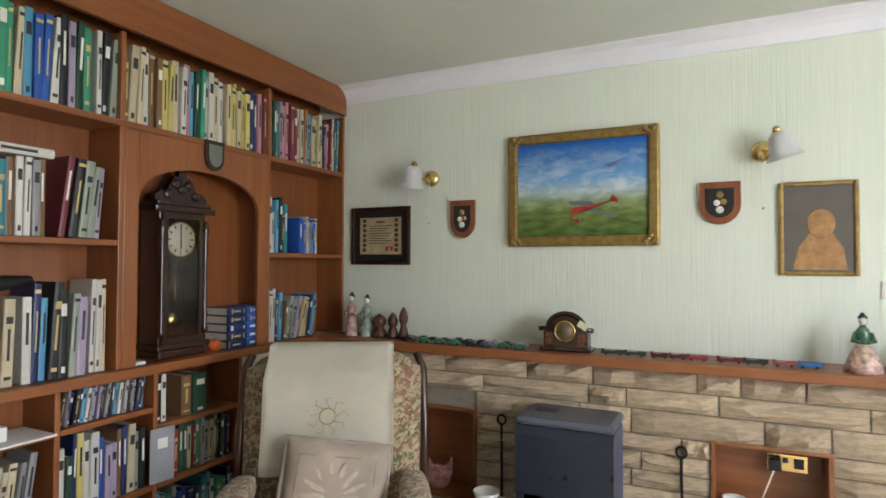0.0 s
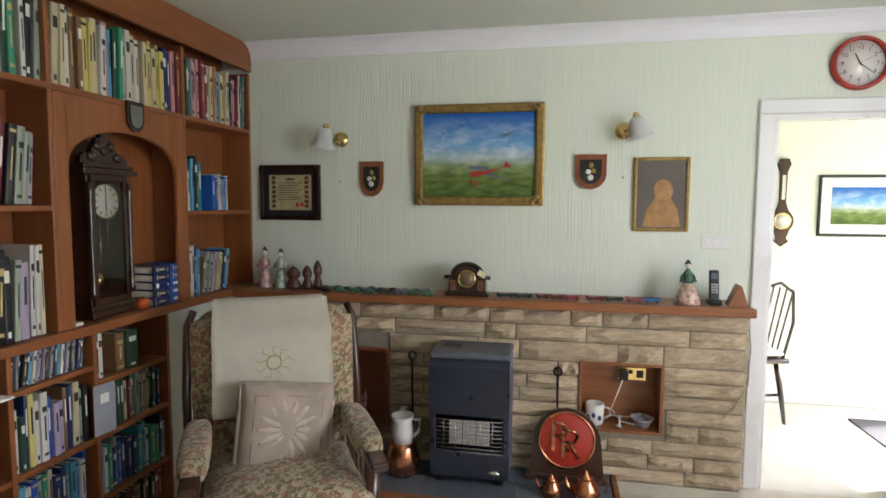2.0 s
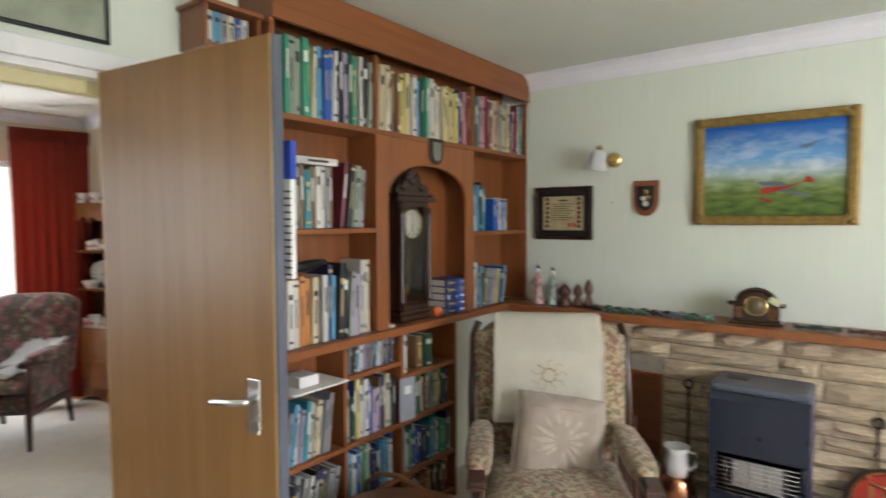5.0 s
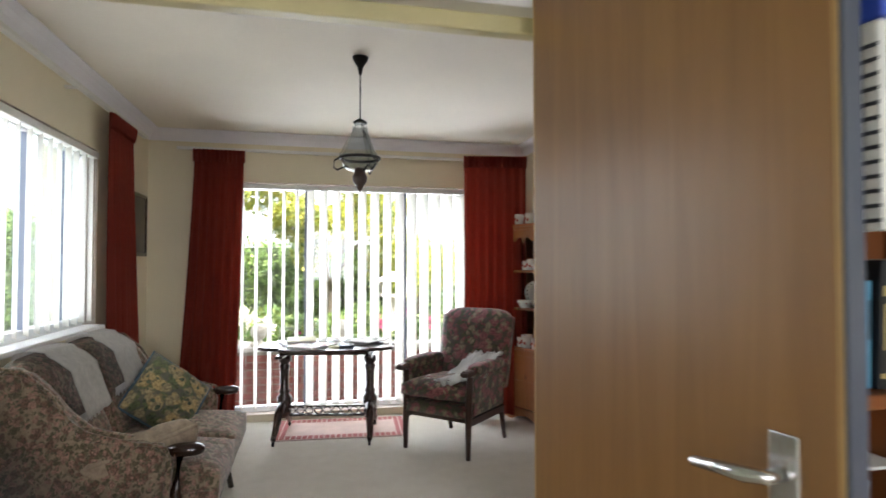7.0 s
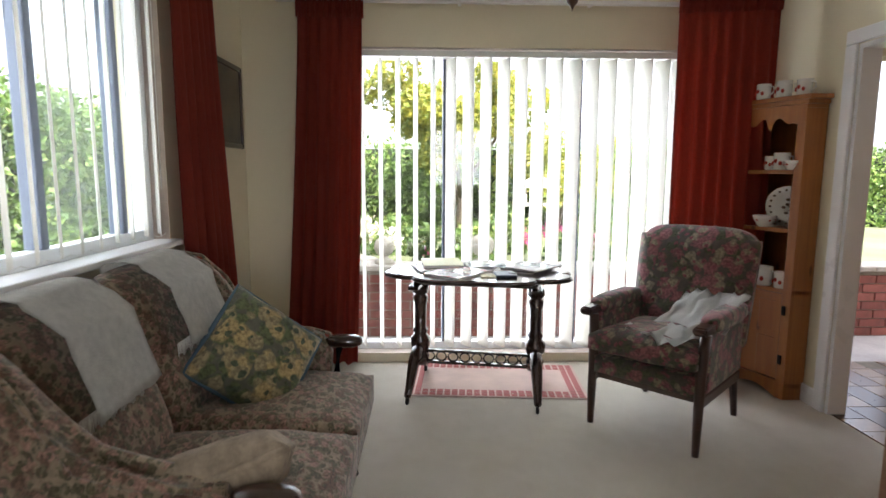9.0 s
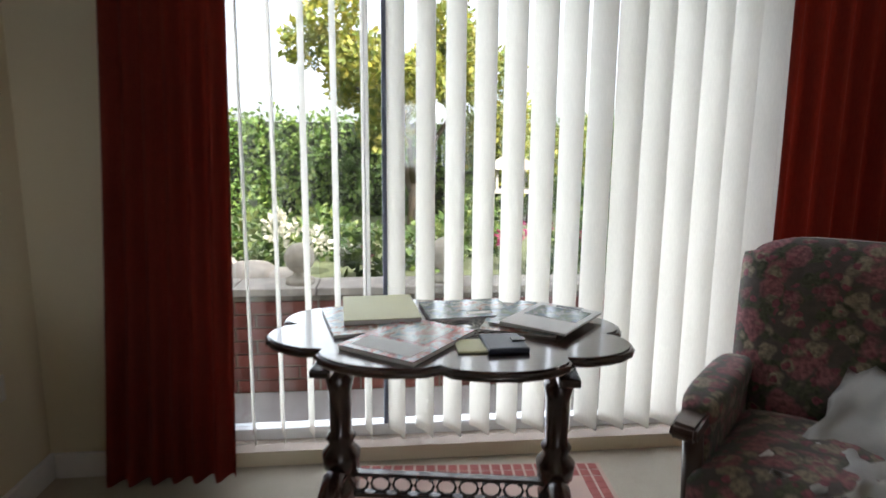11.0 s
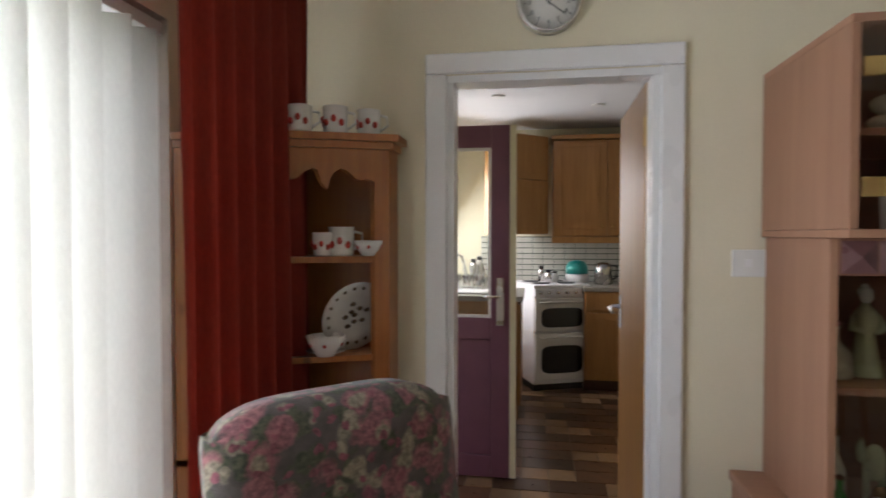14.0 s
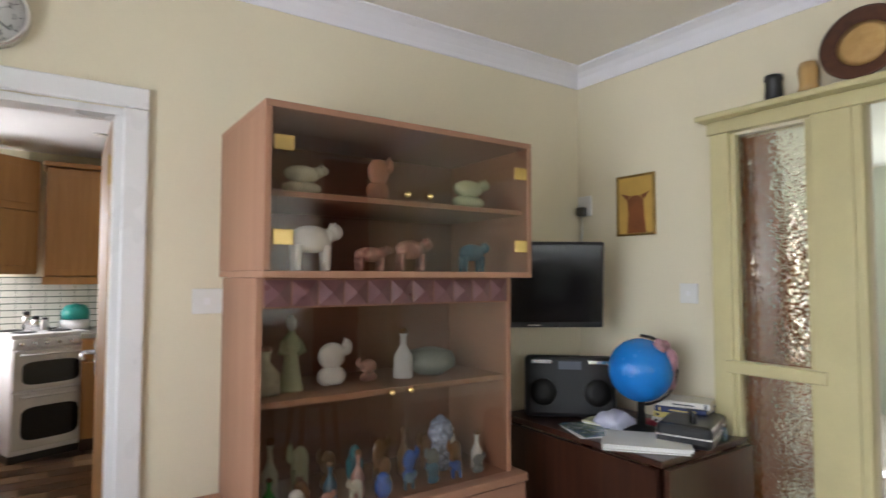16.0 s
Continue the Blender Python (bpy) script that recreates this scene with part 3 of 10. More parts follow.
def architrave(name, x0, x1, top, y, thick, w, mat, label):
    """Door lining and casing round an opening in a wall that runs along x; y: the room's face."""
    ob = thing(name, pose(0, 0, 0), label, "door frame", kind="structure")
    part("casing_left", boxes((x0 - w, y - 0.02, 0, x0 + 0.004, y - 0.001, top), bevel=0.006), mat, ob)
    part("casing_right", boxes((x1 - 0.004, y - 0.02, 0, x1 + w, y - 0.001, top), bevel=0.006), mat, ob)
    part("casing_head", boxes((x0 - w, y - 0.02, top + 0.001, x1 + w, y - 0.001, top + w), bevel=0.006), mat, ob)
    part("lining_left", boxes((x0 + 0.001, y + 0.001, 0, x0 + 0.026, y + thick, top - 0.026)), mat, ob)
    part("lining_right", boxes((x1 - 0.026, y + 0.001, 0, x1 - 0.001, y + thick, top - 0.026)), mat, ob)
    part("lining_head", boxes((x0 + 0.001, y + 0.001, top - 0.025, x1 - 0.001, y + thick, top - 0.001)), mat, ob)
    return ob


architrave("door_frame_hall", 3.18, 3.87, 1.955, 0.0, 0.12, 0.07, "gloss_white", "white gloss painted door frame to the hall")
architrave("door_frame_kitchen", -2.778, -2.08, 1.885, KW, 0.10, 0.07, "gloss_white", "white gloss painted door frame to the kitchen")


# ---- sitting room: bookcase ----
BX0, BX1 = 0.104, 0.30


def build_bookcase():
    ob = thing("bookcase", pose(0.2, -1.0, 0), "tall built-in mahogany bookcase with an arched clock niche, packed with books", "bookcase")
    o = Vector((0.2, -1.0, 0))

    def put(name, *d, mat="mahogany", bevel=0.003):
        bm = boxes(*d, bevel=bevel)
        return part(name, moved(bm, Matrix.Translation(-o)), mat, ob)
    put("back_panel", (BX0, -1.95, 1.0, BX0 + 0.012, -0.005, 2.40))
    put("lower_back_panel", (BX0, -1.95, 0.06, BX0 + 0.012, -0.80, 0.97))
    t = 0.02
    for y in (-1.97, -1.41, -0.64, -0.025):
        put("upright", (BX0 + 0.012, y, 1.008, BX1, y + t, 2.26))
    for y in (-1.97, -1.62, -1.25, -0.81):
        put("lower_upright", (BX0 + 0.012, y, 0.0, BX1 - 0.003, y + t, 0.968))
    put("counter", (BX0 + 0.012, -1.99, 0.969, BX1 + 0.02, -0.30, 1.007), mat="mahogany_y", bevel=0.006)
    put("shelf", (BX0 + 0.012, -1.949, 1.905, BX1 + 0.001, -0.026, 1.93), mat="mahogany_y")
    put("shelf", (BX0 + 0.012, -1.949, 1.462, BX1 - 0.002, -1.411, 1.484), mat="mahogany_y")
    put("shelf", (BX0 + 0.012, -0.619, 1.430, BX1 - 0.002, -0.026, 1.452), mat="mahogany_y")
    for a, b, z in ((-1.949, -1.621, 0.838), (-1.599, -1.251, 0.838), (-1.949, -1.621, 0.535), (-1.599, -1.251, 0.535), (-1.229, -0.811, 0.535), (-1.229, -0.811, 0.762), (-1.949, -1.621, 0.27), (-1.599, -1.251, 0.27), (-1.229, -0.811, 0.27), (-1.949, -1.621, 0.05), (-1.599, -1.251, 0.05), (-1.229, -0.811, 0.05)):
        put("shelf", (BX0 + 0.012, a, z - 0.02, BX1 - 0.004, b, z), mat="mahogany_y")
    # pelmet with a rounded end by the wall
    poly = [(-1.97, 2.27), (-0.012, 2.27), (-0.012, 2.34)] + [(-0.012 - 0.085 * (1 - math.cos(a)), 2.34 + 0.085 * math.sin(a)) for a in [math.pi / 2 * k / 8 for k in range(1, 9)]] + [(-1.97, 2.425)]
    bm = prism(bmesh.new(), poly, BX1 - 0.005, BX1 + 0.016, plane="yz")
    part("pelmet", moved(bm, Matrix.Translation(-o)), "mahogany_y", ob)
    put("pelmet_end", (BX0, -1.97, 2.262, BX1 - 0.006, -1.95, 2.425))
    put("top_board", (BX0 + 0.012, -1.949, 2.405, BX1 - 0.006, -0.03, 2.425))
    # arched panel over the clock niche
    y0, y1, yc, hw, spring, rise = -1.389, -0.641, -1.015, 0.315, 1.62, 0.17
    bm = bmesh.new()
    n = 24
    arch = [(yc - hw * math.cos(math.pi * k / n), spring + rise * math.sin(math.pi * k / n) ** 0.8) for k in range(n + 1)]
    front = [(y0, 1.45), (y0 + 0.03, 1.45)] + arch + [(y1 - 0.03, 1.62), (y1, 1.62)]
    lo = [bm.verts.new((BX1 - 0.02, a, b)) for a, b in arch]
    hi = [bm.verts.new((BX1, a, b)) for a, b in arch]
    lt = [bm.verts.new((BX1 - 0.02, a, 1.904)) for a, b in arch]
    ht = [bm.verts.new((BX1, a, 1.904)) for a, b in arch]
    for k in range(n):
        bm.faces.new((hi[k], hi[k + 1], ht[k + 1], ht[k]))
        bm.faces.new((lo[k + 1], lo[k], lt[k], lt[k + 1]))
        bm.faces.new((lo[k], lo[k + 1], hi[k + 1], hi[k]))
    part("arch_panel", moved(bm, Matrix.Translation(-o)), "mahogany", ob)
    put("arch_stile", (BX1 - 0.02, y0, 1.008, BX1, yc - hw, 1.904))
    put("arch_stile", (BX1 - 0.02, yc + hw, 1.008, BX1, y1, 1.904))


build_bookcase()

BOOK_COLORS = {
    "green": (0.04, 0.30, 0.17), "dark_green": (0.02, 0.07, 0.035), "blue": (0.02, 0.10, 0.42), "light_blue": (0.10, 0.34, 0.52), "white": (0.66, 0.64, 0.58),
    "cream": (0.58, 0.50, 0.33), "grey_green": (0.30, 0.34, 0.27), "yellow": (0.62, 0.52, 0.16), "brown": (0.20, 0.11, 0.05), "black": (0.018, 0.018, 0.02),
    "red": (0.40, 0.03, 0.03), "pink": (0.55, 0.25, 0.27), "orange": (0.62, 0.24, 0.06), "lilac": (0.40, 0.33, 0.45), "navy": (0.015, 0.03, 0.12), "maroon": (0.20, 0.03, 0.045), "grey": (0.30, 0.30, 0.31), "teal": (0.03, 0.25, 0.30),
}
M["page_edge"] = plain("page_edges", (0.62, 0.57, 0.45), 0.9, var=0.1, fine=300, bumpy=0.3)
M["gilt_letter"] = plain("gilt_lettering", (0.55, 0.42, 0.16), 0.5, var=0.1)
M["dark_letter"] = plain("dark_lettering", (0.03, 0.03, 0.035), 0.6, var=0.1)
M["pale_letter"] = plain("pale_lettering", (0.75, 0.73, 0.66), 0.6, var=0.05)
BOOKS = {}


def book_mesh(color, style):
    """A standing book one unit deep (x, spine at +x), thick (y) and high (z)."""
    if (color, style) in BOOKS:
        return BOOKS[color, style]
    key = "book_cover_" + color
    if key not in M:
        M[key] = plain(key, BOOK_COLORS[color], 0.4, var=0.1, scale=12, fine=120, bumpy=0.1, random_tint=0.2)
    bm = bmesh.new()
    box(bm, 0.03, 0.08, 0.03, 0.95, 0.92, 0.975, mi=1)
    for y0, y1 in ((0.0, 0.08), (0.92, 1.0)):
        box(bm, 0, y0, 0, 0.975, y1, 1)
    prof = [(0.95, 0.0), (0.985, 0.06), (1.0, 0.3), (1.0, 0.7), (0.985, 0.94), (0.95, 1.0)]
    prism(bm, prof, 0, 1)
    ink = 2
    if style == 0:
        box(bm, 0.99, 0.34, 0.45, 1.004, 0.66, 0.82, mi=ink)
    elif style == 1:
        box(bm, 0.99, 0.2, 0.72, 1.004, 0.8, 0.80, mi=ink)
        box(bm, 0.99, 0.2, 0.08, 1.004, 0.8, 0.12, mi=ink)
        box(bm, 0.99, 0.38, 0.30, 1.004, 0.62, 0.66, mi=ink)
    elif style == 2:
        box(bm, 0.99, 0.2, 0.70, 1.004, 0.8, 0.84, mi=ink)
        box(bm, 0.99, 0.3, 0.06, 1.004, 0.7, 0.13, mi=ink)
    else:
        box(bm, 0.99, 0.4, 0.3, 1.004, 0.6, 0.72, mi=ink)
        box(bm, 0.99, 0.1, 0.90, 1.004, 0.9, 0.94, mi=ink)
    lum = sum(BOOK_COLORS[color]) / 3
    me = mesh_of("book", bm, [key, "page_edge", "dark_letter" if lum > 0.3 else ("gilt_letter" if style % 2 else "pale_letter")])
    BOOKS[color, style] = me
    return me


NAMES = {"green": "bright green", "dark_green": "dark green", "blue": "royal blue", "light_blue": "light blue", "grey_green": "grey-green", "navy": "navy blue"}


def add_book(m, d, t, h, color, where, rng, group):
    ob = new("book", book_mesh(color, rng.randrange(4)))
    ob.matrix_basis = m @ Matrix.Diagonal((d, t, h, 1))
    size = "thin" if t < 0.02 else ("thick" if t > 0.04 else "medium")
    tagged(ob, f"{size} {NAMES.get(color, color)} book {where}", "book", group)


def book_row(y0, y1, z, hr, tr, colors, where, seed, depth=0.135, front=0.285, lean=0.0, fill=1.0):
    rng = random.Random(seed)
    y = y0 + 0.004
    i = 0
    run = 0
    color = rng.choice(colors)
    while True:
        t = rng.uniform(*tr)
        if run <= 0:
            color, run = colors[i % len(colors)], rng.choice((1, 1, 1, 2))
            i += 1
        run -= 1
        h = rng.uniform(*hr)
        a = rng.uniform(0.02, 0.06) if lean == 0 else rng.uniform(0.6, 1.0) * lean
        if lean == 0 and rng.random() < 0.75:
            a = 0.0
        if y + t + h * math.sin(a) > y0 + (y1 - y0) * fill:
            break
        x = front - depth - rng.uniform(0, 0.02)
        m = Matrix.Translation((x, y + h * math.sin(a) * 0.0, z + 0.001)) @ Matrix.Rotation(-a, 4, "X") if a else Matrix.Translation((x, y, z + 0.001))
        if a:
            m = Matrix.Translation((x, y + 0.001, z + 0.001 + t * math.sin(a))) @ Matrix.Rotation(-a, 4, "X")
        add_book(m, depth, t, h, color, where, rng, "books on the bookcase")
        y += t / math.cos(a) + 0.0015 + (h * math.sin(a) * 0.06 if a else 0)


book_row(-1.945, -1.50, 1.931, (0.28, 0.315), (0.018, 0.032), ["lilac", "dark_green", "green", "grey_green", "green", "cream", "light_blue", "blue", "blue", "white", "black"], "on the top shelf", 1)
book_row(-1.49, -0.90, 1.931, (0.275, 0.31), (0.017, 0.032), ["white", "black", "grey_green", "brown", "cream", "white", "brown", "yellow", "cream", "white", "pink", "light_blue", "dark_green", "green", "white", "cream"], "on the top shelf", 2)
book_row(-0.89, -0.035, 1.931, (0.265, 0.305), (0.014, 0.028), ["cream", "yellow", "cream", "yellow", "navy", "pink", "maroon", "white", "dark_green", "teal", "grey", "pink", "maroon", "white", "cream", "orange", "light_blue", "maroon"], "on the top shelf", 3)
book_row(-1.945, -1.62, 1.485, (0.235, 0.265), (0.02, 0.034), ["brown", "brown", "grey_green", "brown", "teal", "brown", "white", "grey"], "on the upper shelf", 4)
book_row(-1.61, -1.415, 1.485, (0.25, 0.29), (0.02, 0.032), ["maroon", "black", "grey_green", "lilac", "red"], "leaning on the upper shelf", 5, lean=0.12)
book_row(-0.61, -0.43, 1.453, (0.2, 0.30), (0.018, 0.03), ["white", "light_blue", "black", "teal", "light_blue"], "on the small shelf", 6)
book_row(-0.38, -0.20, 1.453, (0.17, 0.20), (0.016, 0.026), ["blue", "white", "pink", "light_blue"], "on the small shelf", 7)
book_row(-1.90, -1.72, 1.008, (0.27, 0.29), (0.026, 0.036), ["white", "orange", "orange", "cream", "orange"], "on the counter shelf", 8)
book_row(-1.715, -1.50, 1.008, (0.27, 0.34), (0.018, 0.034), ["white", "navy", "light_blue", "black", "grey_green", "lilac"], "on the counter shelf", 9)
book_row(-1.495, -1.415, 1.008, (0.31, 0.345), (0.018, 0.028), ["white", "cream", "grey"], "ring-bound on the counter shelf", 10)
book_row(-0.615, -0.50, 1.008, (0.24, 0.27), (0.018, 0.026), ["white", "navy", "light_blue"], "beside the mantel", 11, lean=0.05)
book_row(-0.50, -0.20, 1.008, (0.19, 0.235), (0.016, 0.026), ["brown", "grey_green", "lilac", "orange", "cream", "yellow", "navy", "light_blue"], "leaning beside the mantel", 12, lean=0.24)
book_row(-1.595, -1.255, 0.839, (0.11, 0.125), (0.009, 0.013), ["black", "grey", "navy", "black", "light_blue", "white", "grey", "lilac"], "in the row of discs", 13, lean=0.16)
book_row(-1.225, -1.16, 0.763, (0.18, 0.20), (0.02, 0.03), ["black", "white", "brown"], "on the lower shelf", 14)
book_row(-1.10, -0.93, 0.763, (0.16, 0.19), (0.05, 0.07), ["brown", "dark_green", "dark_green"], "on the lower shelf", 15)
book_row(-1.595, -1.255, 0.536, (0.20, 0.27), (0.016, 0.03), ["white", "dark_green", "navy", "yellow", "white", "blue", "lilac", "brown", "navy", "cream", "grey_green", "black"], "on the lower shelf", 16)
book_row(-1.225, -0.815, 0.536, (0.17, 0.21), (0.014, 0.026), ["grey", "navy", "orange", "red", "dark_green", "cream", "maroon", "green", "grey_green", "grey", "cream", "dark_green"], "on the lower shelf", 17)
book_row(-1.945, -1.625, 0.536, (0.20, 0.25), (0.016, 0.03), ["grey", "light_blue", "white", "lilac", "teal", "white", "cream", "grey"], "leaning on the lower shelf", 18, lean=0.14)
book_row(-1.595, -1.255, 0.271, (0.19, 0.23), (0.016, 0.03), ["light_blue", "white", "blue", "grey_green", "green", "cream", "navy", "teal"], "on the bottom shelves", 19)
book_row(-1.225, -0.815, 0.271, (0.17, 0.22), (0.018, 0.03), ["light_blue", "white", "green", "navy", "grey_green", "blue", "navy", "navy", "teal"], "on the bottom shelves", 20)
book_row(-1.225, -0.815, 0.051, (0.16, 0.19), (0.02, 0.034), ["brown", "black", "brown", "dark_green", "brown", "maroon"], "on the bottom shelves", 21)
book_row(-1.945, -1.625, 0.271, (0.18, 0.22), (0.018, 0.03), ["black", "grey", "white", "black", "navy"], "on the bottom shelves", 22, lean=0.2)

# dark blue encyclopaedia set lying in the niche
for k in range(2):
    for j in range(5):
        m = Matrix.Translation((0.135, -0.87 + 0.115 * k, 1.009 + 0.038 * j)) @ Matrix.Rotation(radians(90), 4, "X") @ Matrix.Translation((0, 0, -0.11))
        add_book(m, 0.15, 0.036, 0.108, ("navy", "blue")[k], "stacked in the clock niche", random.Random(50 + j + 5 * k), "stacked set of blue volumes")
add_book(Matrix.Translation((0.135, -1.92, 1.735 + 0.005)) @ Matrix.Rotation(radians(-90), 4, "X") @ Matrix.Translation((0, -0.035, 0)), 0.15, 0.03, 0.29, "white", "lying flat across the others", random.Random(70), "books on the bookcase")


def build_wall_clock():
    """Carved case clock with turned side columns, standing in the niche."""
    at = pose(0.205, -1.09, 1.009)
    ob = thing("wall_clock", at, "dark carved wooden pendulum clock with white dial in the niche", "clock")
    part("case_back", boxes((-0.07, -0.105, 0.06, -0.055, 0.105, 0.60)), "darkwood", ob)
    part("case_side", boxes((-0.054, -0.115, 0.06, 0.05, -0.10, 0.60), bevel=0.003), "darkwood", ob)
    part("case_side", boxes((-0.054, 0.10, 0.06, 0.05, 0.115, 0.60), bevel=0.003), "darkwood", ob)
    bm = boxes((-0.07, -0.15, 0.60, 0.075, 0.15, 0.625), (-0.07, -0.135, 0.625, 0.065, 0.135, 0.645), bevel=0.005)
    part("cornice", bm, "darkwood", ob)
    poly = [(-0.13, 0.645), (0.13, 0.645), (0.125, 0.67), (0.10, 0.69), (0.075, 0.685), (0.06, 0.72), (0.035, 0.755), (0.02, 0.75), (0.015, 0.79), (0.0, 0.81), (-0.015, 0.79), (-0.02, 0.75), (-0.035, 0.755), (-0.06, 0.72), (-0.075, 0.685), (-0.10, 0.69), (-0.125, 0.67)]
    bm = prism(bmesh.new(), poly, 0.015, 0.04, plane="yz")
    for y, z in ((-0.07, 0.675), (0.07, 0.675), (0, 0.70), (-0.035, 0.72), (0.035, 0.72)):
        blob(bm, (0.042, y, z), (0.01, 0.024, 0.02), 10, 6)
    part("carved_crest", bm, "darkwood", ob)
    bm = lathe(bmesh.new(), [(0.0, 0.0), (0.012, 0.004), (0.016, 0.03), (0.008, 0.04), (0.014, 0.06), (0.0, 0.075)], 12, (0.03, 0, 0.79))
    part("finial", bm, "darkwood", ob)
    for s in (-1, 1):
        bm = lathe(bmesh.new(), [(0.011, 0), (0.016, 0.02), (0.009, 0.04), (0.014, 0.08), (0.008, 0.12), (0.009, 0.26), (0.012, 0.36), (0.008, 0.40), (0.016, 0.44), (0.011, 0.48)], 12, (0.058, s * 0.108, 0.09))
        part("column", bm, "darkwood", ob)
    part("base", boxes((-0.07, -0.13, 0.035, 0.07, 0.13, 0.06), (-0.07, -0.115, 0.0, 0.06, 0.115, 0.035), bevel=0.006), "darkwood", ob)
    bm = lathe(bmesh.new(), [(0.0, 0), (0.072, 0), (0.072, 0.004), (0.0, 0.005)], 32)
    moved(bm, pose(0.03, 0, 0.49, 0, 90, 0))
    dial = part("dial", bm, "porcelain", ob, "white enamel dial")
    bm = bmesh.new()
    for k in range(12):
        a = radians(30 * k)
        moved(b2 := boxes((-0.003, 0.05, 0, 0.003, 0.064, 0.001)), pose(0, 0, 0, 0, 0, 30 * k))
        tmp = bpy.data.meshes.new("tmp")
        b2.to_mesh(tmp)
        b2.free()
        bm.from_mesh(tmp)
        bpy.data.meshes.remove(tmp)
    moved(bm, pose(0.036, 0, 0.49, 0, 90, 0))
    part("numerals", bm, "black", dial)
    bm = boxes((0.0365, -0.002, 0.49, 0.038, 0.002, 0.545), (0.0365, -0.002, 0.448, 0.038, 0.003, 0.49))
    part("clock_hand", bm, "black", dial)
    bm = tube(bmesh.new(), [(0.034, 0.074 * math.cos(a), 0.49 + 0.074 * math.sin(a)) for a in [2 * math.pi * k / 28 for k in range(28)]], 0.005, 6, close=True)
    part("bezel", bm, "brass", dial)
    bm = lathe(bmesh.new(), [(0.0, 0), (0.035, 0.001), (0.035, 0.006), (0, 0.008)], 24)
    tube(bm, [(0, 0, 0.003), (-0.26, 0, 0.003)], 0.003, 6)
    moved(bm, pose(0.0, 0, 0.15, 0, 90, 0))
    part("pendulum", bm, "brass", ob, "brass pendulum disc")
    part("door_frame", boxes((0.05, -0.10, 0.06, 0.058, -0.078, 0.60), (0.05, 0.078, 0.06, 0.058, 0.10, 0.60), (0.05, -0.0775, 0.06, 0.058, 0.0775, 0.085), (0.05, -0.0775, 0.575, 0.058, 0.0775, 0.60)), "darkwood", ob)
    part("door_glass", boxes((0.051, -0.0775, 0.086, 0.054, 0.0775, 0.574)), "clear_glass", ob)


build_wall_clock()


def shield_poly(w, h, n=10):
    pts = [(-w / 2, h / 2), (w / 2, h / 2), (w / 2, -h * 0.05)]
    pts += [(w / 2 * math.cos(a) ** 1.0, -h * 0.05 - (h * 0.45) * math.sin(a)) for a in [math.pi / 2 * k / n for k in range(1, n)]]
    pts += [(0, -h / 2)] + [(-x, z) for x, z in pts[-1:2:-1]] + [(-w / 2, -h * 0.05)]
    return pts


bm = prism(bmesh.new(), shield_poly(0.10, 0.13), 0, 0.012, plane="yz")
ob = thing("bookcase_shield", pose(0.302, -0.98, 1.865), "small grey carved shield plaque on the bookcase arch", "plaque")
part("board", bm, "darkwood", ob)
part("crest", prism(bmesh.new(), shield_poly(0.07, 0.095), 0.0125, 0.016, plane="yz"), plain("grey_shield", (0.15, 0.16, 0.13), 0.5), ob)

# orange, tissue box, tray and small things on the shelves
bm = lathe(bmesh.new(), [(0, 0), (0.014, 0.001), (0.026, 0.012), (0.03, 0.028), (0.026, 0.044), (0.012, 0.054), (0.004, 0.053), (0, 0.052)], 18)
lathe(bm, [(0.003, 0.05), (0.002, 0.06), (0, 0.061)], 6, mi=1)
solo("tomato_ornament", bm, [plain("orange_glaze", (0.55, 0.10, 0.02), 0.3), "dark_letter"], "small round orange ornament on the bookcase counter", "ornament", at=pose(0.27, -0.93, 1.009))
ob = thing("tape_dispenser", pose(0.26, -1.34, 1.009), "white desk stand with a black top beside the books", "stand")
part("foot", boxes((-0.03, -0.06, 0, 0.03, 0.06, 0.014), bevel=0.005), "white_plastic", ob)
part("body", boxes((-0.02, -0.05, 0.014, 0.02, 0.0, 0.05), bevel=0.008), "white_plastic", ob)
part("cap", boxes((-0.02, -0.05, 0.052, 0.02, 0.0, 0.075), bevel=0.006), "black", ob)
ob = thing("tissue_box", pose(0.25, -1.80, 0.839), "white tissue box on a pale tray in the bookcase", "tissue box")
part("tray", boxes((-0.09, -0.13, 0, 0.10, 0.16, 0.008), bevel=0.003), "paper", ob)
part("box", boxes((-0.05, -0.06, 0.009, 0.05, 0.04, 0.055), bevel=0.004), "white_plastic", ob)
bm = boxes((0, -0.05, 0, 0.004, 0.05, 0.21), bevel=0.001)
box(bm, 0.0041, -0.02, 0.13, 0.005, 0.02, 0.17, mi=1)
solo("notebook", bm, [plain("grey_card", (0.30, 0.31, 0.33), 0.6), "pale_letter"], "grey notebook propped against the lower shelf books", "notebook", at=pose(0.31, -1.22, 0.545, 0, 0, -8))
bm = tube(bmesh.new(), [(0.25, -1.92, 1.30), (0.27, -1.84, 1.33), (0.265, -1.76, 1.335), (0.25, -1.68, 1.345), (0.24, -1.66, 1.33)], [0.006, 0.02, 0.024, 0.012, 0.005], 8)
solo("folded_umbrella", bm, "black", "folded black umbrella lying on the books", "umbrella")


# ---- fireplace ----
M["stone"] = plain("buff_split_stone", (0.62, 0.485, 0.33), 0.9, var=0.22, scale=9, fine=45, bumpy=0.9, random_tint=0.28)
M["mortar"] = plain("grey_mortar", (0.27, 0.235, 0.18), 0.95, var=0.12, scale=20, fine=120, bumpy=0.5)
FX0, FX1 = 0.34, 3.04
NICHES = [(0.87, 1.225, 0.255, 0.70), (2.25, 2.662, 0.33, 0.695)]


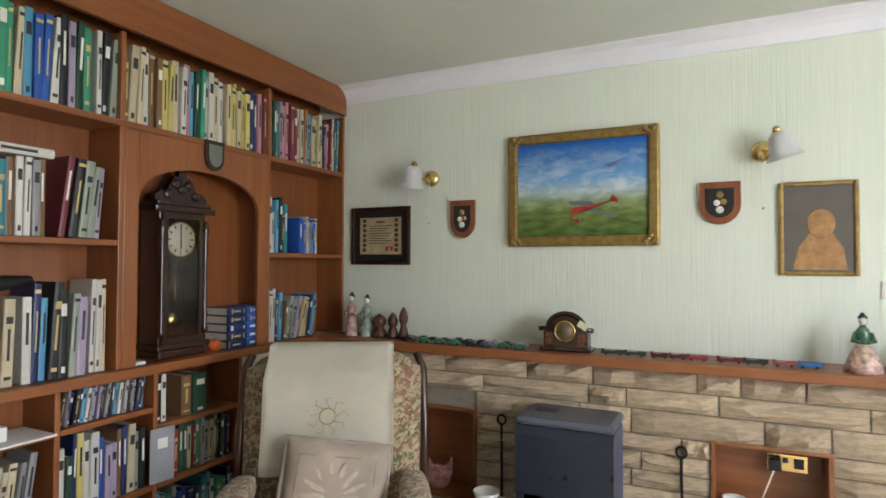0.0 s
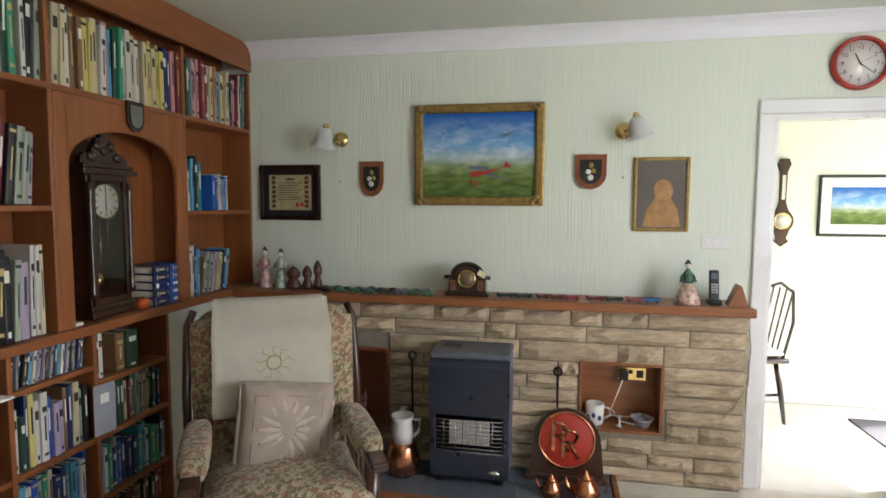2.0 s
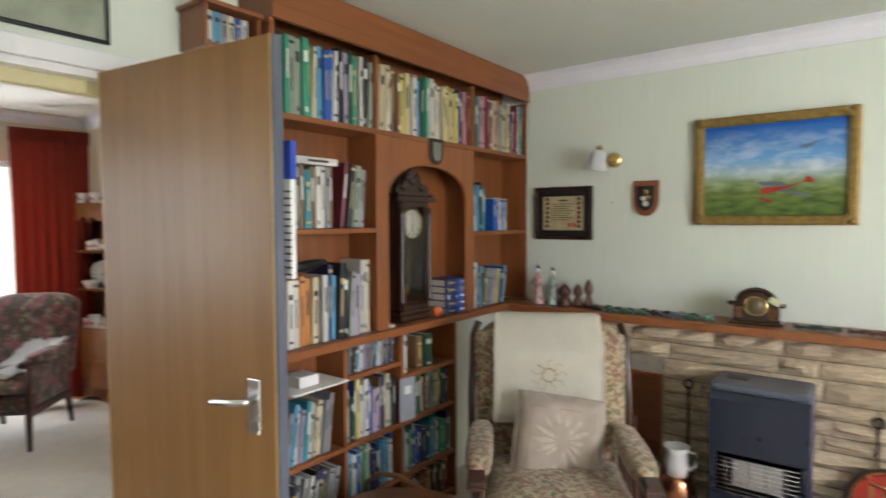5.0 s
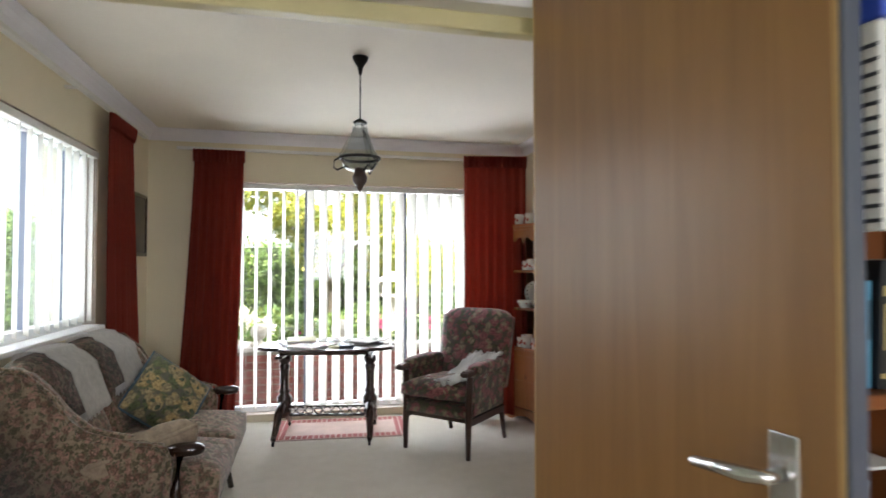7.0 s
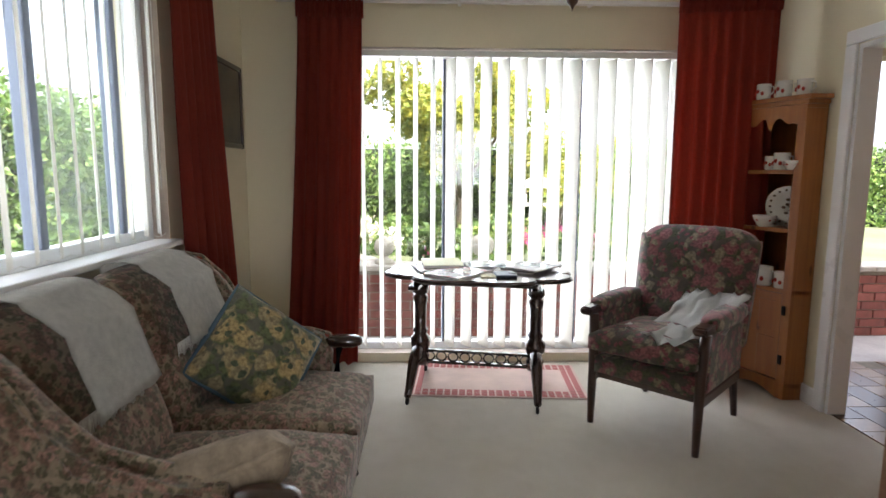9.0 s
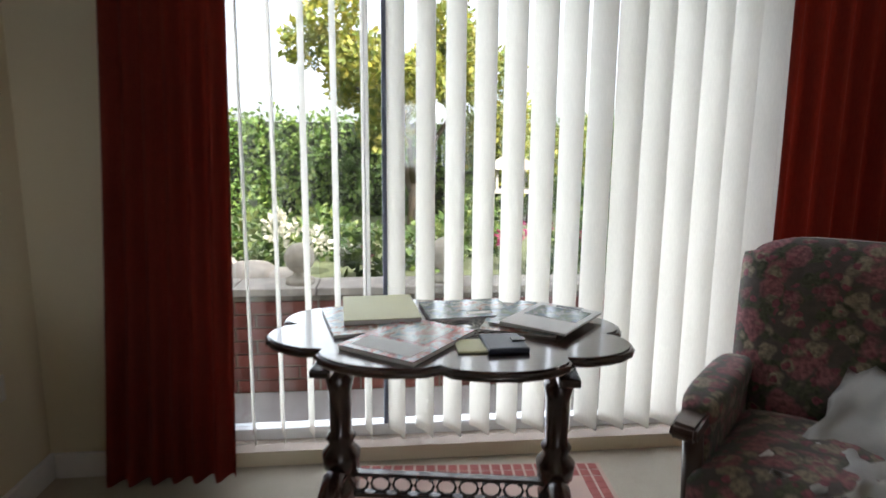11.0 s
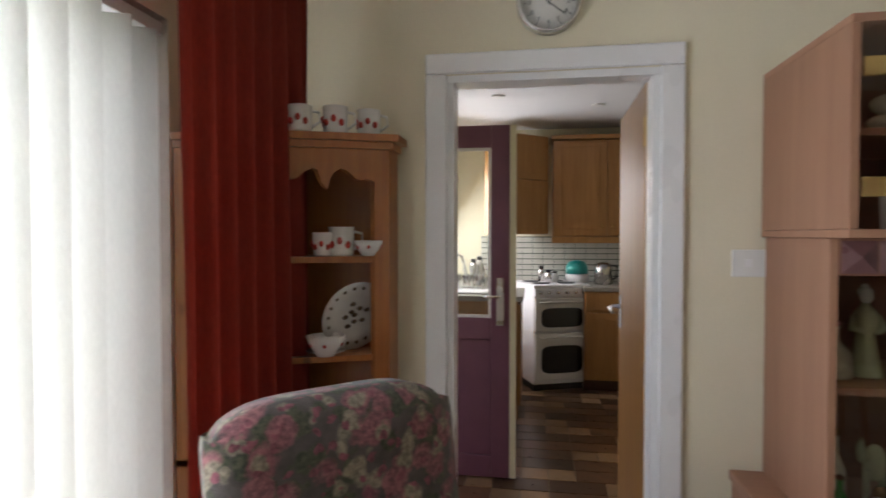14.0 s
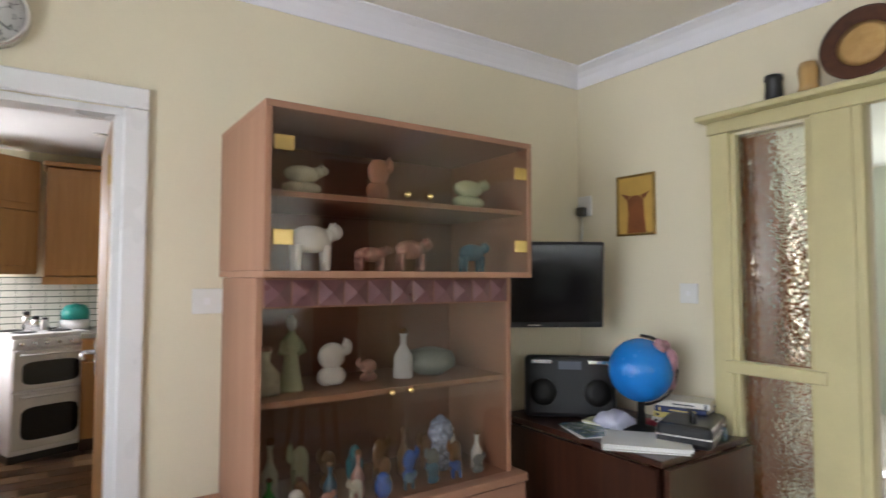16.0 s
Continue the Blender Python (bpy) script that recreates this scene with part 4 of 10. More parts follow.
def build_fireplace():
    ob = thing("fireplace", pose(1.7, -0.1, 0), "long fireplace of buff split stone courses with two wood-lined niches", "fireplace", kind="structure")
    o = Vector((1.7, -0.1, 0))
    bm = bmesh.new()
    cuts = sorted({FX0, FX1, *[v for n in NICHES for v in n[:2]]})
    for a, b in zip(cuts, cuts[1:]):
        z = 0.0
        for n in NICHES:
            if n[0] <= a + 1e-6 and n[1] >= b - 1e-6:
                box(bm, a, -0.20, 0, b, -0.002, n[2])
                z = n[3]
        box(bm, a, -0.20, z, b, -0.002, 0.96)
    core = part("stone_core", moved(bm, Matrix.Translation(-o)), "mortar", ob)
    rng = random.Random(9)
    rows, z = [], 0.958
    for h in (0.088, 0.084, 0.105, 0.074, 0.076, 0.072, 0.078, 0.086, 0.074, 0.078, 0.074):
        rows.append((z - h, z))
        z -= h
    variants = []
    for v in range(14):
        bm = bmesh.new()
        nx, nz = 5, 3
        front = {}
        for i in range(nx + 1):
            for j in range(nz + 1):
                edge = i in (0, nx) or j in (0, nz)
                yy = -0.012 - (0 if edge else rng.uniform(0.008, 0.04))
                front[i, j] = bm.verts.new((i / nx + (0 if edge else rng.uniform(-0.05, 0.05)), yy, j / nz + (0 if edge else rng.uniform(-0.1, 0.1))))
        back = {(i, j): bm.verts.new((i / nx, 0, j / nz)) for i in (0, nx) for j in (0, nz)}
        for i in range(nx):
            for j in range(nz):
                bm.faces.new((front[i, j], front[i + 1, j], front[i + 1, j + 1], front[i, j + 1]))
        ring = [(i, 0) for i in range(nx)] + [(nx, j) for j in range(nz)] + [(i, nz) for i in range(nx, 0, -1)] + [(0, j) for j in range(nz, 0, -1)]
        sides = [ring[:nx + 1], ring[nx:nx + nz + 1], ring[nx + nz:2 * nx + nz + 1], ring[2 * nx + nz:] + [ring[0]]]
        for s in sides:
            bm.faces.new([front[p] for p in s] + [back[s[-1]], back[s[0]]])
        variants.append(mesh_of("stone", bm, "stone"))
    for r, (za, zb) in enumerate(rows):
        x = FX0
        while x < FX1 - 0.01:
            w = rng.choice((0.16, 0.22, 0.3, 0.36, 0.42, 0.5))
            x2 = min(FX1, x + w)
            if FX1 - x2 < 0.1:
                x2 = FX1
            spans = [(x, x2)]
            for n in NICHES:
                if zb > n[2] + 0.015 and za < n[3] - 0.015:
                    spans = [s for a, b in spans for s in ((a, min(b, n[0])), (max(a, n[1]), b)) if s[1] - s[0] > 0.03]
            for a, b in spans:
                st = new("stone", rng.choice(variants))
                st.parent = ob
                st.matrix_basis = Matrix.Translation(Vector((a + 0.004, -0.199, za + 0.004)) - o) @ Matrix.Diagonal((b - a - 0.008, rng.uniform(0.8, 1.25), zb - za - 0.008, 1))
            x = x2
        # quoins on the open end
        st = new("stone", rng.choice(variants))
        st.parent = ob
        st.matrix_basis = Matrix.Translation(Vector((FX1 - 0.001, -0.195, za + 0.004)) - o) @ Matrix.Rotation(radians(90), 4, "Z") @ Matrix.Diagonal((0.19, 0.6, zb - za - 0.008, 1))
    part("plinth", moved(boxes((2.45, -0.212, 0, FX1 + 0.008, -0.2005, 0.066), bevel=0.004), Matrix.Translation(-o)), plain("pale_plinth", (0.55, 0.50, 0.40), 0.9), ob)
    for a, b, c, d in NICHES:
        t = 0.014
        fr = boxes((a, -0.225, c, a + t, -0.05, d), (b - t, -0.225, c, b, -0.05, d), (a + t, -0.225, c, b - t, -0.05, c + t), (a + t, -0.225, d - t, b - t, -0.05, d), (a + t, -0.06, c + t, b - t, -0.05, d - t))
        part("niche_lining", moved(fr, Matrix.Translation(-o)), "mantel_wood", ob, "wood-lined niche")
    return ob


build_fireplace()
bm = boxes((0.323, -0.278, 0.961, 3.06, -0.002, 1.003), bevel=0.005)
box(bm, 0.118, -0.299, 0.97, 0.3225, -0.03, 1.0025)
solo("mantel_shelf", bm, "mantel_wood", "long red-brown wooden mantel shelf over the stone fireplace", "mantel", kind="structure")


def build_hearth():
    ob = thing("hearth", pose(1.65, -0.4, 0), "low hearth of dark slate tiles with a wooden edging", "hearth", kind="structure")
    o = Matrix.Translation((-1.65, 0.4, 0))
    x0, x1, y0 = 0.80, 2.445, -0.65
    part("front_edging", moved(boxes((x0, y0, 0, x1, y0 + 0.03, 0.105), bevel=0.006), o), "mantel_wood", ob)
    part("side_edging", moved(boxes((x1 - 0.03, y0 + 0.0305, 0, x1, -0.213, 0.105), bevel=0.006), o), "mantel_wood", ob)
    part("bed", moved(boxes((x0, y0 + 0.03, 0, x1 - 0.031, -0.201, 0.09)), o), "mortar", ob)
    n = 7
    for i in range(n):
        for j in range(2):
            w, d = (x1 - 0.031 - x0) / n, (0.42) / 2
            part("tile", moved(boxes((x0 + w * i + 0.003, y0 + 0.033 + d * j, 0.0905, x0 + w * (i + 1) - 0.003, y0 + 0.03 + d * (j + 1) - 0.003, 0.099)), o), "slate", ob)


build_hearth()


def build_heater():
    ob = thing("gas_heater", pose(1.715, -0.36, 0.10), "blue-grey portable gas heater on castors standing on the hearth", "heater")
    w, y0, y1 = 0.195, -0.14, 0.13
    part("cabinet", boxes((-w, y0 + 0.03, 0.05, w, y1, 0.635), bevel=0.014), "heater_side", ob)
    prof = [(y0 + 0.0, 0.36), (y0 - 0.004, 0.6), (y0 + 0.02, 0.635), (y0 + 0.045, 0.635), (y0 + 0.045, 0.36)]
    part("upper_front", prism(bmesh.new(), prof, -w - 0.003, w + 0.003, plane="yz"), "heater_grey", ob)
    part("lower_front", boxes((-w - 0.003, y0, 0.045, w + 0.003, y0 + 0.04, 0.17), bevel=0.01), "heater_grey", ob)
    for s in (-1, 1):
        part("fire_side", boxes((s * (w - 0.012) - 0.012, y0, 0.171, s * (w - 0.012) + 0.012, y0 + 0.04, 0.359), bevel=0.004), "heater_grey", ob)
    part("top", boxes((-w - 0.004, y0 + 0.005, 0.637, w + 0.004, y1 + 0.004, 0.672), bevel=0.016), "heater_top", ob, "pale grey top")
    part("control_recess", boxes((-0.15, -0.02, 0.6725, -0.06, 0.05, 0.675)), "black", ob)
    fire = part("fire_box", boxes((-w + 0.026, y0 + 0.03, 0.172, w - 0.026, y0 + 0.035, 0.358)), "black", ob)
    for k in range(3):
        part("ceramic_plaque", boxes((-0.10 + 0.068 * k, y0 + 0.022, 0.205, -0.036 + 0.068 * k, y0 + 0.029, 0.325), bevel=0.002), "ceramic_plaque", fire, "pale honeycomb ceramic plaque")
    guard = part("guard_bar", tube(bmesh.new(), [(-w + 0.02, y0 + 0.004, 0.18), (-w + 0.02, y0 + 0.004, 0.352)], 0.003, 6), "chrome", ob, "chrome wire guard")
    for k in range(9):
        z = 0.185 + 0.02 * k
        bm = tube(bmesh.new(), [(-w + 0.02, y0 + 0.005, z), (-w + 0.04, y0 - 0.018, z), (w - 0.04, y0 - 0.018, z), (w - 0.02, y0 + 0.005, z)], 0.0018, 5)
        part("guard_wire", bm, "chrome", guard)
    for x in (-0.12, -0.06, 0.0, 0.06, 0.12):
        part("guard_wire", tube(bmesh.new(), [(x, y0 - 0.018, 0.18), (x, y0 - 0.018, 0.35)], 0.0018, 5), "chrome", guard)
    bm = lathe(bmesh.new(), [(0, 0), (0.03, 0), (0.03, 0.003), (0, 0.004)], 20, squash=(1, 0.45))
    part("maker_plate", moved(bm, pose(0.125, y0 - 0.001, 0.08, 90, 0, 0)), "chrome", ob)
    for x in (-0.15, 0.15):
        for y in (-0.09, 0.09):
            part("castor", moved(lathe(bmesh.new(), [(0, -0.012), (0.022, -0.012), (0.025, 0), (0.022, 0.012), (0, 0.012)], 14), pose(x, y, 0.025, 90, 0, 0)), "black", ob)


build_heater()


def poker(x, top):
    bm = tube(bmesh.new(), [(x, -0.24, top), (x, -0.242, 0.55), (x + 0.003, -0.245, 0.3), (x, -0.25, 0.103)], 0.006, 8)
    tube(bm, [(x + 0.02 * math.cos(a), -0.24, top + 0.02 + 0.022 * math.sin(a)) for a in [2 * math.pi * k / 14 for k in range(14)]], 0.0055, 6, close=True)
    solo("fire_poker", bm, "iron", "black wrought iron poker leaning on the stone", "poker", "fire irons")


poker(1.365, 0.655)
poker(2.14, 0.615)

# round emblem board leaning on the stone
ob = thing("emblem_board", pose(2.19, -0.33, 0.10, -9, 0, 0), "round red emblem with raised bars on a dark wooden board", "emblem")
poly = [(-0.185, 0.03), (0.185, 0.03), (0.17, 0.2)] + [(0.17 * math.cos(a), 0.19 + 0.17 * math.sin(a)) for a in [math.pi * k / 14 for k in range(15)]] + [(-0.17, 0.2)]
part("board", prism(bmesh.new(), poly, 0.0, 0.03, plane="xz"), "chairwood", ob)
part("foot", boxes((-0.2, -0.03, 0, 0.2, 0.05, 0.03), bevel=0.004), "chairwood", ob)
part("disc", moved(lathe(bmesh.new(), [(0, 0), (0.135, 0), (0.14, 0.006), (0.13, 0.012), (0, 0.012)], 40), pose(0, -0.001, 0.205, 90, 0, 0)), "red", ob, "red painted disc")
bm = bmesh.new()
tube(bm, [(0.137 * math.cos(a), -0.012, 0.205 + 0.137 * math.sin(a)) for a in [2 * math.pi * k / 36 for k in range(36)]], 0.008, 6, close=True)
for dx, dz in ((-0.03, 0.018), (0.02, -0.012)):
    box(bm, -0.045 + dx, -0.022, 0.13 + dz, -0.028 + dx, -0.013, 0.28 + dz)
    tube(bm, [(-0.04 + dx, -0.018, 0.27 + dz), (0.02 + dx, -0.018, 0.265 + dz), (0.035 + dx, -0.018, 0.24 + dz), (0.02 + dx, -0.018, 0.21 + dz), (-0.03 + dx, -0.018, 0.205 + dz)], 0.008, 6)
    tube(bm, [(0.0 + dx, -0.018, 0.205 + dz), (0.04 + dx, -0.018, 0.13 + dz)], 0.008, 6)
part("raised_bar", bm, "copper", ob)


def kettle(x, y, z, s, label):
    ob = thing("copper_kettle", pose(x, y, z), label, "kettle", "copper kettles")
    part("body", lathe(bmesh.new(), [(0, 0), (0.05 * s, 0), (0.062 * s, 0.03 * s), (0.058 * s, 0.065 * s), (0.035 * s, 0.09 * s), (0.032 * s, 0.1 * s), (0.0, 0.1 * s)], 20), "copper", ob)
    part("lid", lathe(bmesh.new(), [(0.033 * s, 0.1 * s), (0.03 * s, 0.108 * s), (0.012 * s, 0.12 * s), (0.008 * s, 0.135 * s), (0, 0.14 * s)], 16), "copper", ob)
    part("spout", tube(bmesh.new(), [(-0.05 * s, 0, 0.03 * s), (-0.08 * s, 0, 0.055 * s), (-0.092 * s, 0, 0.1 * s)], [0.014 * s, 0.009 * s, 0.006 * s], 8), "copper", ob)
    part("handle", tube(bmesh.new(), [(0.045 * s, 0, 0.085 * s), (0.08 * s, 0, 0.11 * s), (0.1 * s, 0, 0.08 * s), (0.085 * s, 0, 0.045 * s)], 0.004 * s, 6), "copper", ob)


kettle(2.12, -0.50, 0.10, 0.8, "small polished copper kettle on the slate hearth")
kettle(2.28, -0.50, 0.10, 1.05, "larger polished copper kettle with a domed lid on the hearth")
ob = thing("hearth_jug", pose(1.36, -0.42, 0.10), "copper bowl holding a white china jug beside the heater", "jug")
part("bowl", lathe(bmesh.new(), [(0, 0), (0.06, 0), (0.085, 0.04), (0.09, 0.09), (0.07, 0.15), (0.06, 0.17), (0.0, 0.165)], 22), "copper", ob)
jug = part("jug", lathe(bmesh.new(), [(0, 0.166), (0.05, 0.17), (0.058, 0.22), (0.05, 0.28), (0.06, 0.31), (0.056, 0.31), (0.045, 0.28), (0, 0.275)], 20), "porcelain", ob, "white china jug")
part("handle", tube(bmesh.new(), [(0.05, 0, 0.29), (0.09, 0, 0.29), (0.085, 0, 0.23), (0.055, 0, 0.2)], 0.008, 8), "porcelain", jug)

# right niche: socket, mug, dish
ob = thing("brass_socket", pose(2.46, -0.067, 0.60), "double brass electric socket with a black plug", "socket")
part("plate", boxes((-0.005, -0.008, -0.035, 0.14, 0, 0.035), bevel=0.003), "brass", ob)
part("plug", boxes((0.0, -0.045, -0.03, 0.045, -0.009, 0.02), bevel=0.006), "black", ob)
part("switch", boxes((0.05, -0.012, 0.0, 0.07, -0.0085, 0.02)), "black", ob)
part("outlet", boxes((0.09, -0.0095, -0.02, 0.125, -0.0085, 0.02)), "black", ob)
solo("charger_lead", tube(bmesh.new(), [(2.48, -0.10, 0.575), (2.45, -0.12, 0.50), (2.42, -0.13, 0.42), (2.47, -0.14, 0.36), (2.55, -0.16, 0.352)], 0.003, 6), "cream_cloth", "thin pale charger lead hanging in the niche", "cable")


def mug(name, x, y, z, s=1.0, label="", mat="porcelain", rot=0, group=""):
    ob = thing(name, pose(x, y, z, 0, 0, rot), label, "mug", group)
    part("cup", lathe(bmesh.new(), [(0, 0), (0.034 * s, 0), (0.038 * s, 0.01 * s), (0.04 * s, 0.09 * s), (0.037 * s, 0.09 * s), (0.034 * s, 0.012 * s), (0, 0.01 * s)], 20), mat, ob)
    part("handle", tube(bmesh.new(), [(0.038 * s, 0, 0.075 * s), (0.062 * s, 0, 0.07 * s), (0.066 * s, 0, 0.04 * s), (0.038 * s, 0, 0.02 * s)], 0.005 * s, 6), mat, ob)
    bm = bmesh.new()
    for k in range(5):
        a = 2.6 + 0.65 * k + rot * 0
        blob(bm, (0.0395 * s * math.cos(a), 0.0395 * s * math.sin(a), (0.035 + 0.012 * (k % 2)) * s), (0.009 * s, 0.009 * s, 0.012 * s), 8, 6)
    part("painted_fruit", bm, "red" if "fruit" in label else "heater_side", ob)
    return ob


mug("white_mug", 2.335, -0.15, 0.345, 1.2, "white mug with a blue motif in the niche")
bm = lathe(bmesh.new(), [(0, 0), (0.03, 0), (0.055, 0.045), (0.062, 0.05), (0.055, 0.047), (0.028, 0.008), (0, 0.006)], 20)
solo("small_bowl", bm, plain("blue_white_china", (0.45, 0.47, 0.52), 0.2, var=0.5, scale=60), "small blue patterned china bowl in the niche", "bowl", at=pose(2.575, -0.15, 0.345))
ob = thing("glass_candlestick", pose(2.46, -0.17, 0.345), "small glass candlestick in the niche", "candlestick")
part("foot", lathe(bmesh.new(), [(0, 0), (0.025, 0), (0.02, 0.006), (0.006, 0.012), (0.006, 0.05), (0, 0.052)], 14), "chrome", ob)
part("dish", boxes((-0.045, -0.01, 0.052, 0.05, 0.012, 0.06), bevel=0.003), "chrome", ob)
# left niche ornament: cat-head shaped dish
bm = prism(bmesh.new(), [(0.07 * math.cos(a) * (1 + 0.0 * a), 0.07 + 0.07 * math.sin(a)) for a in [math.pi * (1 + k / 10) for k in range(11)]] + [(0.075, 0.12), (0.07, 0.16), (0.035, 0.115), (-0.035, 0.115), (-0.07, 0.16), (-0.075, 0.12)], 0, 0.02, plane="xz")
solo("eared_dish", bm, plain("pink_glazed_china", (0.45, 0.22, 0.20), 0.25, var=0.5, scale=30), "pink glazed dish with two pointed ears in the niche", "dish", at=pose(1.0, -0.17, 0.27))
solo("power_lead", tube(bmesh.new(), [(3.06, -0.15, 0.955), (3.062, -0.2, 0.8), (3.05, -0.225, 0.62), (2.99, -0.228, 0.50), (2.92, -0.228, 0.42), (2.8, -0.228, 0.38), (2.67, -0.228, 0.40)], 0.0035, 6), plain("beige_flex", (0.35, 0.30, 0.22), 0.6), "thin beige flex running down the stone", "cable")


# ---- on the mantel ----
MZ = 1.004


def mx(px):
    return 0.778 + (px - 500) * 0.002997


def figurine(name, x, y, z, h, robe, label, hair="black", skin="porcelain", group=""):
    """Small standing figure as one plain turned mesh."""
    bm = lathe(bmesh.new(), [(0, 0), (0.17, 0), (0.165, 0.03), (0.12, 0.25), (0.09, 0.45), (0.12, 0.6), (0.11, 0.7), (0.05, 0.77), (0.045, 0.8), (0, 0.8)], 16)
    blob(bm, (0, -0.01, 0.87), (0.065, 0.065, 0.08), 12, 8, mi=1)
    blob(bm, (0, 0.015, 0.92), (0.075, 0.07, 0.06), 12, 8, mi=2)
    blob(bm, (0, 0.02, 0.985), (0.04, 0.04, 0.03), 10, 6, mi=2)
    for s in (-1, 1):
        tube(bm, [(s * 0.11, 0, 0.66), (s * 0.15, -0.05, 0.52), (s * 0.06, -0.12, 0.5)], [0.04, 0.05, 0.03], 8)
    moved(bm, Matrix.Diagonal((h, h, h, 1)))
    solo(name, bm, [robe, skin, hair], label, "figurine", group, at=pose(x, y, z))


figurine("lady_figurine", 0.45, -0.14, MZ, 0.235, plain("rose_robe_glaze", (0.45, 0.28, 0.25), 0.3, var=0.5, scale=40), "china lady figurine in a pale rose robe on the mantel", group="figurines on the mantel")
figurine("lady_figurine", 0.545, -0.13, MZ, 0.225, plain("green_robe_glaze", (0.30, 0.36, 0.30), 0.3, var=0.5, scale=40), "china lady figurine in a grey-green robe on the mantel", group="figurines on the mantel")
figurine("lady_figurine", mx(1165), -0.15, MZ, 0.215, plain("green_pink_gown", (0.06, 0.14, 0.085), 0.25, var=0.6, scale=30), "china lady in a wide dark green gown", group="figurines on the mantel")
bm = lathe(bmesh.new(), [(0, 0), (0.062, 0), (0.06, 0.02), (0.045, 0.06), (0.025, 0.1), (0, 0.1)], 16)
solo("gown_skirt", bm, plain("striped_skirt", (0.50, 0.34, 0.28), 0.3, var=0.6, scale=50), "striped pink and cream china skirt of a figurine", "figurine", "figurines on the mantel", at=pose(mx(1163), -0.185, MZ))
M["carved_wood"] = wood("carved_red_wood", (0.06, 0.018, 0.008), (0.12, 0.04, 0.018), 0.4)
for x, h, r in ((0.625, 0.125, 0.042), (0.71, 0.135, 0.03), (0.775, 0.165, 0.026)):
    bm = lathe(bmesh.new(), [(0, 0), (r, 0), (r * 1.1, h * 0.1), (r * 0.8, h * 0.3), (r * 0.55, h * 0.42), (r * 0.9, h * 0.55), (r * 0.95, h * 0.7), (r * 0.6, h * 0.88), (0.004, h), (0, h)], 14)
    blob(bm, (0, -r * 0.85, h * 0.62), (0.006, 0.012, 0.012), 8, 6)
    solo("wooden_bust", bm, "carved_wood", "small dark carved wooden head on the mantel", "carving", "carved heads", at=pose(x, -0.13, MZ))


def build_mantel_clock():
    ob = thing("mantel_clock", pose(mx(792), -0.16, MZ), "dark arched wooden mantel clock with painted front", "clock")
    part("base", boxes((-0.118, -0.05, 0, 0.118, 0.05, 0.018), bevel=0.004), "darkwood", ob)
    poly = [(-0.1, 0.018), (0.1, 0.018), (0.1, 0.09), (0.108, 0.1)] + [(0.075 * math.cos(a), 0.10 + 0.062 * math.sin(a)) for a in [math.pi * k / 12 for k in range(13)]] + [(-0.108, 0.1), (-0.1, 0.09)]
    part("case", prism(bmesh.new(), poly, -0.035, 0.04, plane="xz"), "darkwood", ob)
    rim = [(0.085 * math.cos(a), -0.02, 0.102 + 0.07 * math.sin(a)) for a in [math.pi * k / 14 for k in range(15)]]
    part("hood", tube(bmesh.new(), [(-0.125, -0.02, 0.098), *rim[::-1], (0.125, -0.02, 0.098)], 0.011, 8), "darkwood", ob)
    part("dial", moved(lathe(bmesh.new(), [(0, 0), (0.043, 0), (0.043, 0.006), (0, 0.008)], 28), pose(0, -0.036, 0.092, 90, 0, 0)), plain("old_gilt_dial", (0.16, 0.12, 0.07), 0.35, 0.3), ob)
    part("bezel", tube(bmesh.new(), [(0.045 * math.cos(a), -0.042, 0.092 + 0.045 * math.sin(a)) for a in [2 * math.pi * k / 24 for k in range(24)]], 0.005, 6, close=True), "brass", ob)
    part("note", moved(boxes((0.0, -0.001, 0, 0.045, 0.001, 0.03)), pose(0.055, -0.048, 0.12, 0, 30, 0)), "yellow_paper", ob, "small cream paper note")
    for s in (-1, 1):
        part("painted_panel", boxes((s * 0.075 - 0.018, -0.0365, 0.03, s * 0.075 + 0.018, -0.0352, 0.085)), plain("lacquer_panel", (0.13, 0.05, 0.02), 0.3, var=0.6, scale=60), ob)


build_mantel_clock()


def model_car(x, y, length, color, group, kind="car"):
    key = "toy_paint_" + "_".join(f"{int(c * 100):02d}" for c in color)
    if key not in M:
        M[key] = plain(key, color, 0.3, var=0.05, bumpy=0)
    ob = thing("model_" + kind, pose(x, y, MZ, 0, 0, 2), f"small toy {kind} in a row along the mantel", "toy " + kind, group)
    L, h = length / 2, 0.022 if kind == "car" else 0.024
    if kind == "car":
        poly = [(-L, 0.006), (L, 0.006), (L, 0.014), (L * 0.55, 0.016), (L * 0.3, h + 0.003), (-L * 0.5, h + 0.003), (-L * 0.75, 0.017), (-L, 0.015)]
    else:
        poly = [(-L, 0.006), (L, 0.006), (L, h), (L * 0.2, h), (L * 0.15, h - 0.004), (-L * 0.7, h - 0.004), (-L * 0.75, h + 0.003), (-L, h + 0.003)]
    part("body", prism(bmesh.new(), poly, -0.012, 0.012, plane="xz"), key, ob)
    for sx in (-0.6, 0.6):
        part("wheels", moved(lathe(bmesh.new(), [(0, -0.013), (0.006, -0.013), (0.006, 0.013), (0, 0.013)], 10), pose(sx * L, 0, 0.006, 90, 0, 0)), "black", ob)


